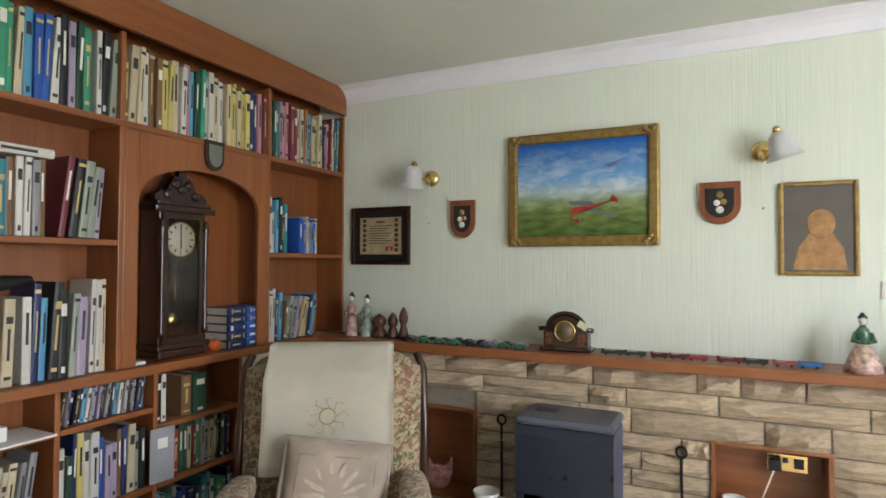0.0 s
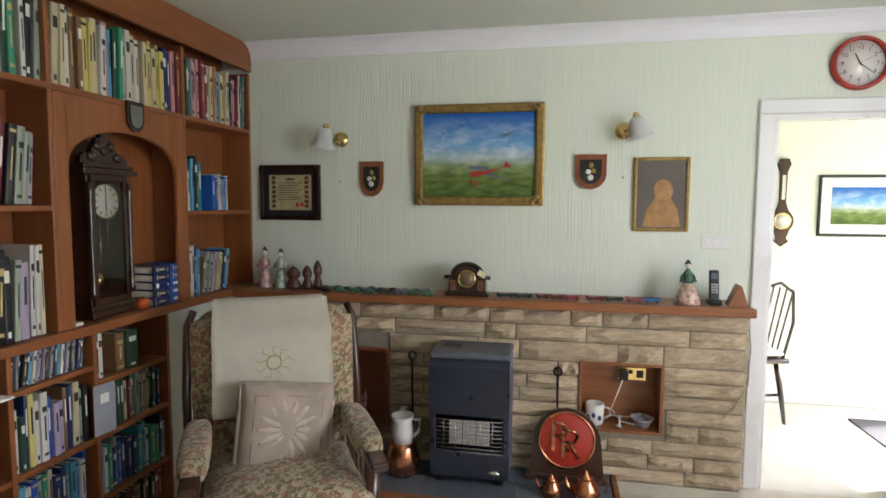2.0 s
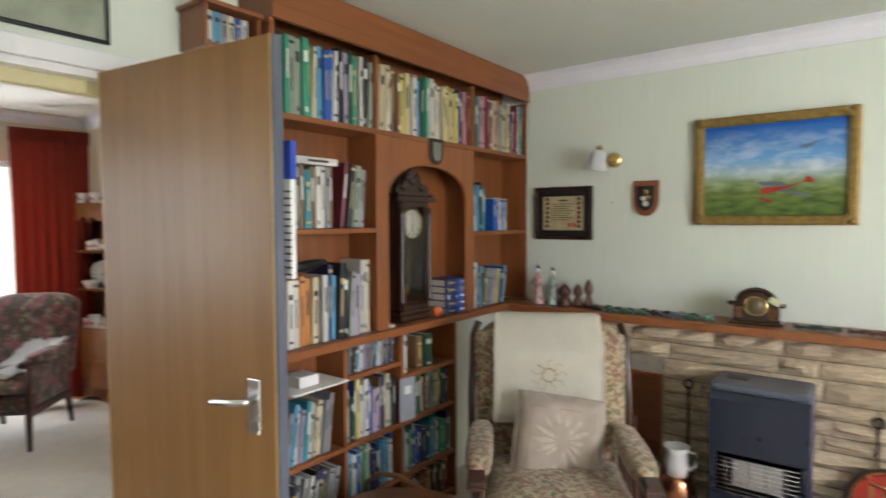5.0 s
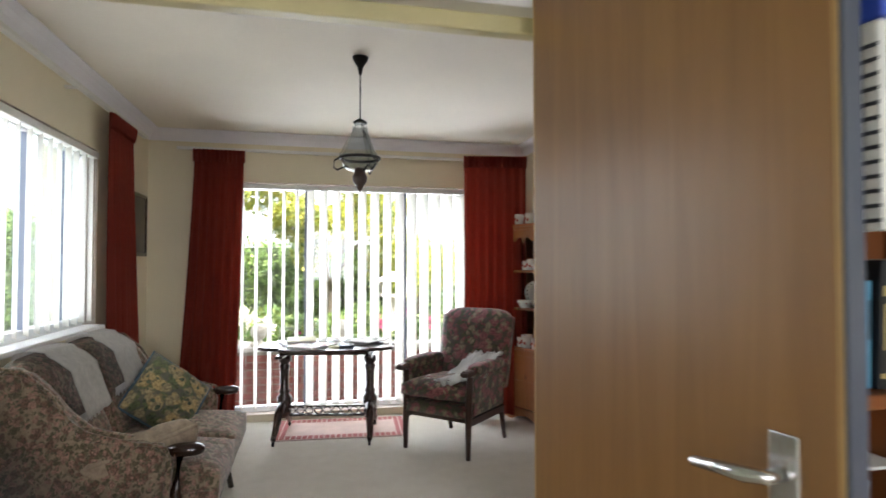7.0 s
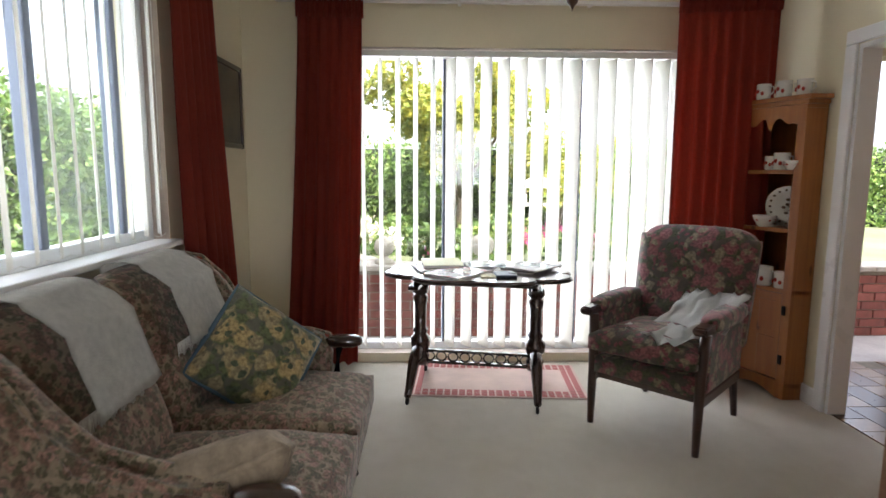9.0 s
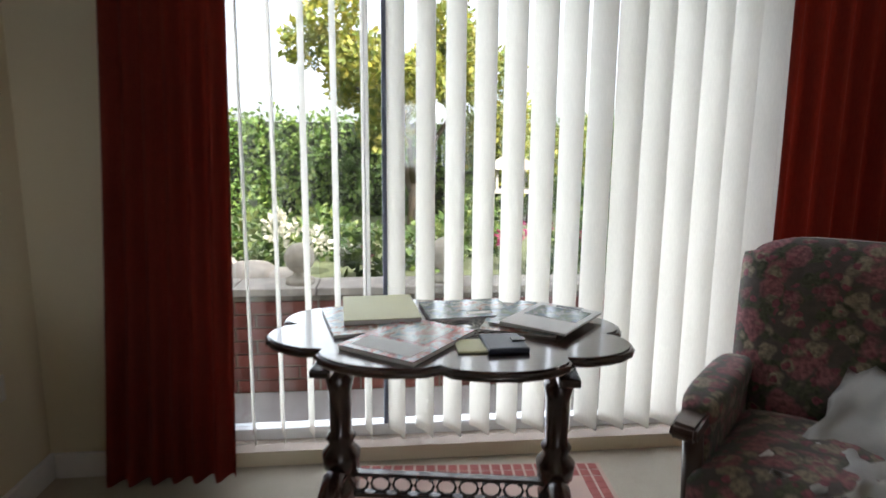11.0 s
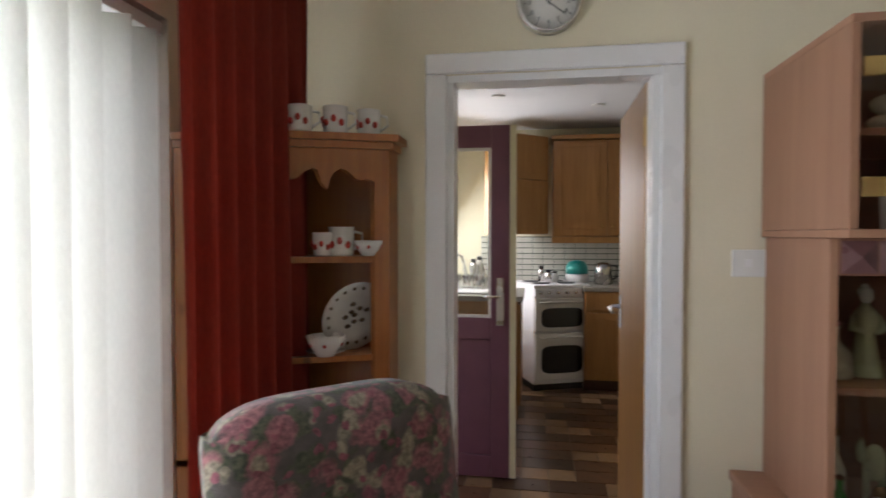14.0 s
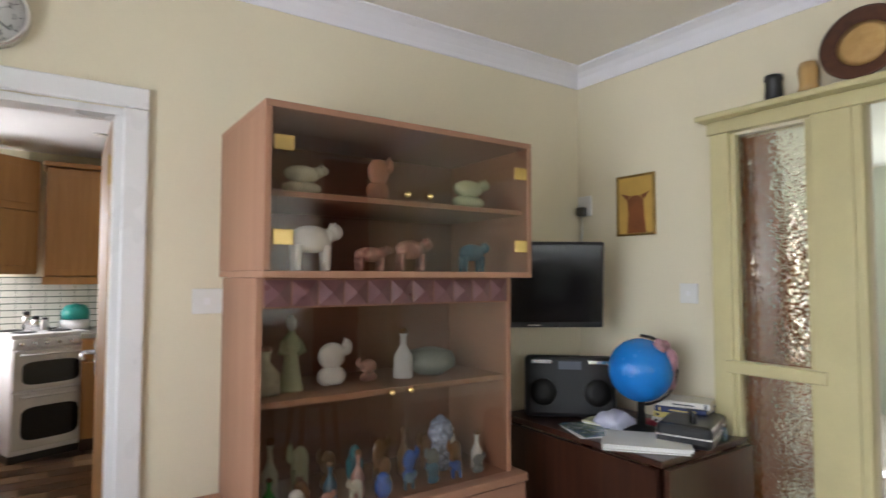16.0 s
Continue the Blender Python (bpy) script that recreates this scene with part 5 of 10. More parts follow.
crng = random.Random(4)
for px in range(520, 735, 22):
    model_car(mx(px), -0.15 + crng.uniform(-0.02, 0.02), 0.058, crng.choice(((0.05, 0.06, 0.08), (0.02, 0.02, 0.025), (0.30, 0.32, 0.35), (0.03, 0.10, 0.05), (0.02, 0.03, 0.06))), "toy cars on the mantel")
for px in range(528, 735, 28):
    model_car(mx(px), -0.215 + crng.uniform(-0.01, 0.01), 0.06, crng.choice(((0.35, 0.36, 0.38), (0.02, 0.03, 0.03), (0.05, 0.16, 0.08), (0.10, 0.14, 0.18))), "toy cars on the mantel")
for px, c, ln in ((862, (0.02, 0.045, 0.03), 0.10), (893, (0.02, 0.045, 0.03), 0.09), (926, (0.06, 0.02, 0.012), 0.07), (950, (0.10, 0.025, 0.015), 0.07), (975, (0.28, 0.03, 0.035), 0.08), (1015, (0.14, 0.02, 0.025), 0.10), (1045, (0.02, 0.03, 0.02), 0.09), (1078, (0.25, 0.06, 0.05), 0.08), (1106, (0.03, 0.14, 0.32), 0.08)):
    model_car(mx(px), -0.19, ln, c, "toy engines on the mantel", "engine")
ob = thing("cordless_phone", pose(mx(1206), -0.17, MZ), "black cordless telephone upright in its cradle", "telephone")
part("cradle", boxes((-0.03, -0.035, 0, 0.03, 0.035, 0.028), bevel=0.008), "black", ob)
ph = part("handset", moved(boxes((-0.023, -0.012, 0.0, 0.023, 0.012, 0.15), bevel=0.007), pose(0, 0.005, 0.02, -8, 0, 0)), "black", ob)
part("screen", moved(boxes((-0.015, -0.0135, 0.105, 0.015, -0.0125, 0.135)), pose(0, 0.005, 0.02, -8, 0, 0)), "heater_top", ph)
part("keypad", moved(boxes(*[(-0.015 + 0.011 * i, -0.0135, 0.035 + 0.013 * j, -0.007 + 0.011 * i, -0.0125, 0.043 + 0.013 * j) for i in range(3) for j in range(4)]), pose(0, 0.005, 0.02, -8, 0, 0)), "chrome", ph)
bm = prism(bmesh.new(), [(-0.045, 0), (0.045, 0), (0.012, 0.10), (0.0, 0.105)], -0.04, 0.03, plane="xz")
solo("wooden_wedge", bm, "mantel_wood", "triangular wooden ornament at the end of the mantel", "ornament", at=pose(mx(1240), -0.17, MZ))


# ---- on the fireplace wall ----
def framed(name, x0, x1, z0, z1, y, w, depth, frame_mat, art_mat, label, category, mount=0.0, mount_mat="paper", at=None, glass=False):
    """Framed picture on a wall that faces -y (or placed by at)."""
    cx, cz = (x0 + x1) / 2, (z0 + z1) / 2
    ob = thing(name, at or pose(cx, y, cz), label, category)
    a, b = (x1 - x0) / 2, (z1 - z0) / 2
    for nm, d in (("frame_side", (-a, -depth, -b, -a + w, -0.001, b)), ("frame_side", (a - w, -depth, -b, a, -0.001, b)), ("frame_rail", (-a + w, -depth, -b, a - w, -0.001, -b + w)), ("frame_rail", (-a + w, -depth, b - w, a - w, -0.001, b))):
        bm = boxes(d, bevel=min(w, depth) * 0.3)
        part(nm, bm, frame_mat, ob)
    if mount:
        part("mount", boxes((-a + w, -depth * 0.45, -b + w, a - w, -0.002, b - w)), mount_mat, ob)
    part("picture", boxes((-a + w + mount, -depth * 0.45 - 0.002, -b + w + mount, a - w - mount, -depth * 0.45 - 0.0003 if mount else -0.002, b - w - mount)), art_mat, ob)
    if glass:
        part("glass", boxes((-a + w, -depth * 0.7, -b + w, a - w, -depth * 0.7 + 0.002, b - w)), "clear_glass", ob)
    return ob


def sky_picture(name, half_h, horizon=0.0):
    """Painted sky over a hazy green plain; z up in the picture."""
    m, n, l, b = nodes_of(name)
    v = mapped(n, l)
    sep = n.new("ShaderNodeSeparateXYZ")
    l.new(v, sep.inputs[0])
    mr = n.new("ShaderNodeMapRange")
    mr.inputs["From Min"].default_value, mr.inputs["From Max"].default_value = -half_h, half_h
    l.new(sep.outputs["Z"], mr.inputs["Value"])
    c = ramp(n, l, mr.outputs["Result"], [(0.0, (0.10, 0.17, 0.05)), (0.22, (0.17, 0.24, 0.08)), (0.38, (0.26, 0.34, 0.20)), (0.48, (0.36, 0.47, 0.52)), (0.62, (0.16, 0.36, 0.64)), (1.0, (0.012, 0.11, 0.42))])
    clouds = ramp(n, l, noise_tex(n, l, mapped(n, l, (5, 5, 11)), 1.6, 5, 0.6, 0.5), [(0.45, (0, 0, 0)), (0.68, (1, 1, 1))])
    band = ramp(n, l, mr.outputs["Result"], [(0.25, (0, 0, 0)), (0.5, (0.75, 0.75, 0.75)), (0.8, (0.35, 0.35, 0.35)), (1.0, (0.0, 0.0, 0.0))])
    fac = mixed(n, l, clouds, band, 1.0, "MULTIPLY")
    c = mixed(n, l, c, (0.70, 0.74, 0.76), fac)
    fields = noise_tex(n, l, mapped(n, l, (14, 14, 40)), 1.0, 4)
    low = ramp(n, l, mr.outputs["Result"], [(0.3, (1, 1, 1)), (0.45, (0, 0, 0))])
    c2 = mixed(n, l, c, ramp(n, l, fields, [(0.3, (0.45, 0.5, 0.35)), (0.7, (1.25, 1.15, 0.9))]), low, "MULTIPLY")
    l.new(c2, b.inputs["Base Color"])
    b.inputs["Roughness"].default_value = 0.7
    b.inputs["Specular IOR Level"].default_value = 0.25
    bump(n, l, b, noise_tex(n, l, v, 90, 3), 0.2, 0.002)
    return m


pa = framed("oil_painting", 1.322, 2.046, 1.487, 2.046, -0.001, 0.05, 0.035, "gold", sky_picture("aerial_oil_painting", 0.22), "gilt-framed oil painting of a red biplane over green fields", "painting")
# the painted aircraft, low relief in oil
bm = bmesh.new()
prism(bm, [(-0.05, -0.105), (-0.03, -0.125), (0.05, -0.105), (0.15, -0.062), (0.165, -0.062), (0.06, -0.085), (-0.03, -0.09)], -0.0185, -0.0175, plane="xz")
prism(bm, [(0.14, -0.065), (0.175, -0.075), (0.18, -0.06), (0.15, -0.035)], -0.0185, -0.0175, plane="xz")
part("painted_fuselage", bm, "red", pa)
M["grey_oil"] = plain("grey_blue_oil", (0.12, 0.13, 0.18), 0.5)
for outline in ([(-0.06, -0.06), (-0.045, -0.08), (0.07, -0.085), (0.055, -0.065)], [(0.02, -0.108), (0.16, -0.142), (0.175, -0.135), (0.05, -0.1)],
                [(0.11, 0.098), (0.19, 0.122), (0.195, 0.128), (0.12, 0.108)], [(0.135, 0.092), (0.175, 0.108), (0.175, 0.115), (0.13, 0.102)]):
    bm = bmesh.new()
    prism(bm, outline, -0.0185, -0.0176, plane="xz")
    part("painted_wing", bm, "grey_oil", pa)
for x, z in ((-0.035, -0.147), (-0.008, -0.158)):
    part("painted_wheel", moved(lathe(bmesh.new(), [(0, 0), (0.011, 0), (0.011, 0.001), (0, 0.001)], 14), pose(x, -0.0176, z, 90, 0, 0)), "red", pa)
for sx in (-1, 1):
    for sz in (-1, 1):
        bm = bmesh.new()
        for k in range(4):
            blob(bm, (sx * (0.335 - 0.012 * k), -0.036, sz * (0.258 - 0.012 * ((k * 2) % 3))), (0.014, 0.007, 0.012), 8, 6)
        part("corner_ornament", bm, "gold", pa)
bm = bmesh.new()
blob(bm, (0, -0.034, 0.252), (0.03, 0.006, 0.012), 10, 6)
part("crest_ornament", bm, "gold", pa)

ce = framed("certificate", 0.358, 0.748, 1.393, 1.722, -0.001, 0.025, 0.018, "darkwood", plain("parchment", (0.45, 0.36, 0.20), 0.6, var=0.15, scale=20), "dark-framed parchment certificate with rows of small writing", "certificate", 0.035, "black")
bm = boxes(*[(-0.075, -0.0105, 0.055 - 0.014 * k, 0.075 - 0.02 * (k % 3), -0.0102, 0.059 - 0.014 * k) for k in range(8)], (-0.03, -0.0105, 0.075, 0.03, -0.0102, 0.084))
part("writing", bm, "dark_letter", ce)
for s in (-1, 1):
    for k in range(7):
        part("border_crest", boxes((s * 0.105 - 0.012, -0.0105, -0.09 + 0.028 * k, s * 0.105 + 0.012, -0.0102, -0.07 + 0.028 * k)), "maroon_ink" if "maroon_ink" in M else "carved_wood", ce)
part("seals", boxes((0.035, -0.0105, -0.085, 0.055, -0.0102, -0.06), (0.065, -0.0105, -0.085, 0.085, -0.0102, -0.06)), "red", ce)


M["plaque_wood"] = wood("matt_plaque_wood", (0.20, 0.06, 0.02), (0.30, 0.10, 0.035), 0.75, "z", 1.5, 0.0)
M["plaque_field"] = plain("matt_black_field", (0.02, 0.018, 0.016), 0.8, var=0.3, scale=60)


def shield(name, x, z, w, h, label, crest):
    ob = thing(name, pose(x, -0.002, z), label, "plaque", "shield plaques on the wall")
    part("board", prism(bmesh.new(), shield_poly(w, h), -0.016, 0, plane="xz"), "plaque_wood", ob)
    part("crest_field", prism(bmesh.new(), shield_poly(w * 0.68, h * 0.7), -0.019, -0.0165, plane="xz"), "plaque_field", ob)
    bm = bmesh.new()
    for k, (dx, dz, r) in enumerate(((0, 0.035, 0.016), (-0.012, 0.0, 0.014), (0.014, 0.004, 0.014), (0, -0.03, 0.016))):
        blob(bm, (dx, -0.0195, dz), (r, 0.003, r), 10, 6, mi=k % 2)
    part("crest", bm, crest, ob)


shield("shield_plaque", 1.063, 1.637, 0.142, 0.2, "small wooden shield plaque with a dark crest", ["brass", "porcelain"])
shield("shield_plaque", 2.29, 1.67, 0.165, 0.185, "wooden shield plaque with a gold and black crest", ["gold", "porcelain"])

dg = framed("portrait_print", 2.512, 2.792, 1.356, 1.745, -0.001, 0.018, 0.018, "gold", plain("grey_brown_print", (0.125, 0.105, 0.09), 0.6, var=0.15), "gilt-framed print of a plain golden shape on grey", "picture")
bm = bmesh.new()
blob(bm, (0.01, -0.0105, 0.02), (0.05, 0.002, 0.06), 18, 8)
prism(bm, [(-0.09, -0.17), (0.10, -0.17), (0.085, -0.08), (0.05, -0.02), (-0.03, -0.02), (-0.07, -0.08)], -0.0105, -0.0095, plane="xz")
part("golden_shape", bm, plain("golden_tan", (0.42, 0.22, 0.08), 0.6, var=0.25, scale=25), dg)

ob = thing("light_switch", pose(2.935, -0.001, 1.305), "triple white plastic light switch", "switch")
part("plate", boxes((-0.073, -0.008, -0.035, 0.073, 0, 0.035), bevel=0.003), "white_plastic", ob)
for k in range(3):
    part("rocker", boxes((-0.05 + 0.04 * k, -0.012, -0.012, -0.032 + 0.04 * k, -0.0085, 0.012), bevel=0.001), "gloss_white", ob)


def wall_lamp(x, z, side):
    ob = thing("wall_lamp", pose(x, -0.001, z), "brass wall lamp with a white frosted bell glass shade", "wall lamp", "wall lamps")
    part("rose", moved(lathe(bmesh.new(), [(0, 0), (0.045, 0), (0.042, 0.012), (0.02, 0.022), (0, 0.024)], 24), pose(0, 0, 0, 90, 0, 0)), "brass", ob)
    part("arm", tube(bmesh.new(), [(0, -0.02, 0), (side * 0.03, -0.07, -0.01), (side * 0.05, -0.10, 0.03), (side * 0.055, -0.105, 0.055)], 0.006, 8), "brass", ob)
    prof = [(0.0, 0.05), (0.02, 0.05), (0.04, 0.03), (0.048, 0.0), (0.05, -0.03), (0.065, -0.055), (0.075, -0.06), (0.07, -0.057), (0.046, -0.03), (0.044, 0.0), (0.036, 0.026), (0.0, 0.044)]
    part("shade", moved(lathe(bmesh.new(), prof, 24), pose(side * 0.06, -0.108, 0.01, 12, side * -16, 0)), "frosted", ob, "white frosted glass shade")
    part("cap", moved(lathe(bmesh.new(), [(0, 0.075), (0.012, 0.07), (0.02, 0.05), (0.0, 0.05)], 14), pose(side * 0.06, -0.108, 0.01, 12, side * -16, 0)), "brass", ob)
    part("pull_cord", tube(bmesh.new(), [(0.0, -0.03, -0.01), (0.0, -0.03, -0.24)], 0.0015, 5), "cream_cloth", ob)
    part("cord_knob", lathe(bmesh.new(), [(0, 0), (0.004, 0.002), (0.004, 0.012), (0, 0.014)], 8, (0.0, -0.03, -0.253)), "brass", ob)


wall_lamp(0.875, 1.865, -1)
wall_lamp(2.455, 1.885, 1)


def round_clock(name, at, r, rim, label):
    """Round dial facing -y."""
    ob = thing(name, at, label, "clock")
    part("rim", moved(lathe(bmesh.new(), [(r * 0.86, 0.012), (r * 0.86, 0.03), (r * 0.9, 0.04), (r * 0.98, 0.036), (r, 0.02), (r, 0), (0, 0)], 44, caps=False), pose(0, 0, 0, 90, 0, 0)), rim, ob)
    face = part("dial", moved(lathe(bmesh.new(), [(0, 0.0105), (r * 0.86, 0.0105), (r * 0.86, 0.013), (0, 0.013)], 40), pose(0, 0, 0, 90, 0, 0)), "porcelain", ob)
    bm = bmesh.new()
    for k in range(60):
        a = radians(6 * k)
        q = 0.09 if k % 5 == 0 else 0.03
        c, s, wd = math.cos(a), math.sin(a), r * (0.014 if k % 5 == 0 else 0.006)
        r0, r1 = r * (0.8 - q), r * 0.8
        vs = [bm.verts.new((rr * s + d * c, -0.0137, rr * c - d * s)) for rr, d in ((r0, -wd), (r0, wd), (r1, wd), (r1, -wd))]
        bm.faces.new(vs)
    part("minute_marks", bm, "black", face)
    bm = bmesh.new()
    for k in range(1, 13):
        cu = bpy.data.curves.new("digit", "FONT")
        cu.body, cu.size, cu.align_x, cu.align_y = str(k), r * 0.22, "CENTER", "CENTER"
        tmp = bpy.data.objects.new("digit", cu)
        me = tmp.to_mesh()
        b2 = bmesh.new()
        b2.from_mesh(me)
        moved(b2, Matrix.Translation((r * 0.6 * math.sin(radians(30 * k)), -0.0137, r * 0.6 * math.cos(radians(30 * k)))) @ Matrix.Rotation(radians(90), 4, "X"))
        m2 = bpy.data.meshes.new("digit")
        b2.to_mesh(m2)
        b2.free()
        bm.from_mesh(m2)
        bpy.data.meshes.remove(m2)
        tmp.to_mesh_clear()
        bpy.data.objects.remove(tmp)
        bpy.data.curves.remove(cu)
    part("numerals", bm, "black", face)
    for nm, ang, ln, w in (("hour_hand", -28, 0.42, 0.022), ("minute_hand", 128, 0.66, 0.014), ("second_hand", 60, 0.6, 0.005)):
        bm = boxes((-w * r, -0.0165, -0.1 * r, w * r, -0.015, ln * r))
        part(nm, moved(bm, Matrix.Rotation(radians(ang), 4, "Y")), "black", face)
    return ob


round_clock("kitchen_style_clock", pose(3.547, -0.001, 2.187), 0.128, "red", "round wall clock with a red rim above the hall door")
ob = thing("smoke_detector", pose(1.70, -0.82, H - 0.001, 180, 0, 0), "white square plastic detector on the ceiling", "detector")
part("base", boxes((-0.075, -0.055, 0, 0.075, 0.055, 0.02), bevel=0.008), "white_plastic", ob)
part("sensor", boxes((-0.055, -0.045, 0.021, 0.055, 0.05, 0.055), bevel=0.016), "white_plastic", ob)


# ---- armchairs ----
def build_armchair(at, cloth, label, width=0.54, top=1.04, buttons=False):
    ob = thing("armchair", at, label, "armchair", "wooden-framed armchairs")
    hw = width / 2
    for s in (-1, 1):
        part("front_leg", tube(bmesh.new(), [(s * hw, -0.27, 0), (s * hw, -0.268, 0.2), (s * hw, -0.262, 0.40), (s * (hw + 0.01), -0.255, 0.56)], [0.016, 0.022, 0.026, 0.024], 10), "chairwood", ob)
        part("back_leg", tube(bmesh.new(), [(s * (hw - 0.02), 0.33, 0), (s * (hw - 0.02), 0.28, 0.2), (s * (hw - 0.01), 0.25, 0.42), (s * hw, 0.33, top - 0.16)], [0.016, 0.02, 0.024, 0.018], 10), "chairwood", ob)
        bm = bmesh.new()
        prof = [(-0.34, 0.565), (-0.355, 0.585), (-0.34, 0.605), (-0.15, 0.615), (0.1, 0.605), (0.27, 0.585), (0.27, 0.56), (0.0, 0.58)]
        prism(bm, prof, s * (hw + 0.01) - 0.03, s * (hw + 0.01) + 0.03, plane="yz")
        bmesh.ops.bevel(bm, geom=list(bm.edges), offset=0.008, segments=2, affect="EDGES", clamp_overlap=True)
        arm = part("armrest", bm, "chairwood", ob)
        bm = bmesh.new()
        blob(bm, (s * (hw + 0.01), -0.02, 0.60), (0.052, 0.24, 0.042), 18, 12, 0.6)
        part("arm_pad", bm, cloth, arm)
        part("side_rail", boxes((s * hw - 0.014, -0.245, 0.22, s * hw + 0.014, 0.26, 0.27), bevel=0.006), "chairwood", ob)
        if buttons:
            bm = boxes((s * hw - 0.022, -0.235, 0.28, s * hw + 0.022, 0.24, 0.57), bevel=0.015)
            part("side_panel", bm, cloth, ob)
        else:
            for k in range(5):
                y = -0.19 + 0.09 * k
                part("spindle", lathe(bmesh.new(), [(0.008, 0.27), (0.012, 0.36), (0.008, 0.43), (0.012, 0.5), (0.008, 0.565)], 8, (s * hw, y, 0)), "chairwood", ob)
    part("front_rail", boxes((-hw + 0.026, -0.262, 0.24, hw - 0.026, -0.235, 0.30), bevel=0.005), "chairwood", ob)
    bm = moved(cushion_grid(bmesh.new(), width - 0.03, 0.52, 0.10, 12, 12, 0.0, 0.003, 3, 0.85), pose(0, -0.02, 0.315))
    part("seat_base", bm, cloth, ob)
    bm = moved(cushion_grid(bmesh.new(), width - 0.005, 0.57, 0.12, 16, 16, 0.03, 0.008, 1, 0.6), pose(0, -0.045, 0.425, -3, 0, 0))
    seat = part("seat_cushion", bm, cloth, ob)
    piping = tube(bmesh.new(), [((width / 2 - 0.006) * x, -0.045 + 0.28 * y, 0.425 + 0.012 * -y) for x, y in ((-1, -1), (0, -1.005), (1, -1), (1, 0), (1, 1), (0, 1), (-1, 1), (-1, 0))], 0.006, 6, close=True)
    part("piping", piping, cloth, seat)
    # reclined back with a rounded head
    bm = bmesh.new()
    h = top - 0.40
    nx, nz = 16, 20
    front, back = {}, {}
    for i in range(nx + 1):
        for j in range(nz + 1):
            u, v = 2 * i / nx - 1, j / nz
            wdt = (width / 2 + 0.05) * (1 - 0.06 * (1 - v)) * (1 - 0.16 * max(0, (v - 0.8) / 0.2) ** 3)
            ztop = h * v - (0.035 * abs(u) ** 5 if v > 0.9 else 0)
            k = (1 - abs(u) ** 6) * (1 - abs(2 * v - 1) ** 8)
            bulge = 0.035 * k + 0.022 * math.exp(-((v - 0.82) / 0.12) ** 2) * k + 0.02 * math.exp(-((v - 0.18) / 0.15) ** 2) * k
            if buttons:
                bulge -= 0.018 * k * max(0, math.cos(u * 3.5 * math.pi / 2) * math.cos((v - 0.55) * 4 * math.pi)) ** 4
            e = 0.006 * noise.noise(Vector((u * 2, v * 3, 5)))
            tilt = 0.20 * (v * h)
            front[i, j] = bm.verts.new((u * wdt, 0.215 - bulge - e + tilt, 0.40 + ztop))
            back[i, j] = bm.verts.new((u * wdt * 0.97, 0.30 + 0.012 * k + tilt, 0.40 + ztop * 0.99))
    for i in range(nx):
        for j in range(nz):
            bm.faces.new((front[i, j], front[i + 1, j], front[i + 1, j + 1], front[i, j + 1])).smooth = True
            bm.faces.new((back[i + 1, j], back[i, j], back[i, j + 1], back[i + 1, j + 1])).smooth = True
    ring = [(i, 0) for i in range(nx)] + [(nx, j) for j in range(nz)] + [(i, nz) for i in range(nx, 0, -1)] + [(0, j) for j in range(nz, 0, -1)]
    for p, q in zip(ring, ring[1:] + ring[:1]):
        bm.faces.new((front[q], front[p], back[p], back[q])).smooth = True
    bk = part("backrest", bm, cloth, ob)
    if buttons:
        for v in (0.3, 0.55, 0.8):
            for u in (-0.57, 0.0, 0.57):
                bm = blob(bmesh.new(), (u * (width / 2 + 0.05), 0.188 + 0.2 * v * h, 0.40 + h * v), (0.012, 0.006, 0.012), 8, 6)
                part("button", bm, cloth, bk)
    else:
        for s in (-1, 1):
            bm = tube(bmesh.new(), [(s * (hw + 0.055), 0.27, 0.44), (s * (hw + 0.06), 0.30, 0.7), (s * (hw + 0.055), 0.36, top - 0.08), (s * (hw + 0.03), 0.375, top - 0.02)], 0.016, 8)
            part("back_post", bm, "chairwood", ob)
    return ob


def draped_cloth(name, w, front_len, back_len, at, mat, label, tilt=0.2, thick=0.13, fringe=0.0, seed=0, front_off=0.055):
    """Cloth hung over the top of a chair back; origin at the top edge, front towards -y."""
    ob = thing(name, at, label, "chair cover")
    bm = bmesh.new()
    path = [(-0.006 - tilt * (front_len - s), -(front_len - s)) for s in [front_len * k / 12 for k in range(12)]]
    path += [(-0.012, -0.004), (0.0, 0.012), (thick * 0.5, 0.02), (thick, 0.012), (thick + 0.012, -0.004)]
    path += [(thick + 0.012 - tilt * s, -s) for s in [back_len * k / 5 for k in range(1, 6)]]
    nx = 16
    rows = []
    for k, (y, z) in enumerate(path):
        row = []
        for i in range(nx + 1):
            u = 2 * i / nx - 1
            wob = 0.006 * noise.noise(Vector((u * 2.5 + seed, k * 0.3, seed)))
            row.append(bm.verts.new((u * w / 2 + 0.004 * noise.noise(Vector((k * 0.5, u, seed))), y + wob - (0.012 + front_off * min(1, (12 - k) / 3) if k < 12 else 0), z + (0.004 * math.sin(u * 9) if k == 0 else 0))))
        rows.append(row)
    for a, b in zip(rows, rows[1:]):
        for i in range(nx):
            bm.faces.new((a[i], a[i + 1], b[i + 1], b[i])).smooth = True
    bmesh.ops.solidify(bm, geom=list(bm.faces), thickness=0.003)
    part("cloth", bm, mat, ob)
    if fringe:
        bm = bmesh.new()
        for k in range(40):
            x = -w / 2 + w * (k + 0.5) / 40
            y, z = path[0]
            tube(bm, [(x, y - 0.014, z), (x + 0.002 * math.sin(k * 2.1), y - 0.016, z - fringe * (0.85 + 0.15 * math.sin(k * 5.3)))], 0.0018, 4)
        part("fringe", bm, mat, ob)
    return ob


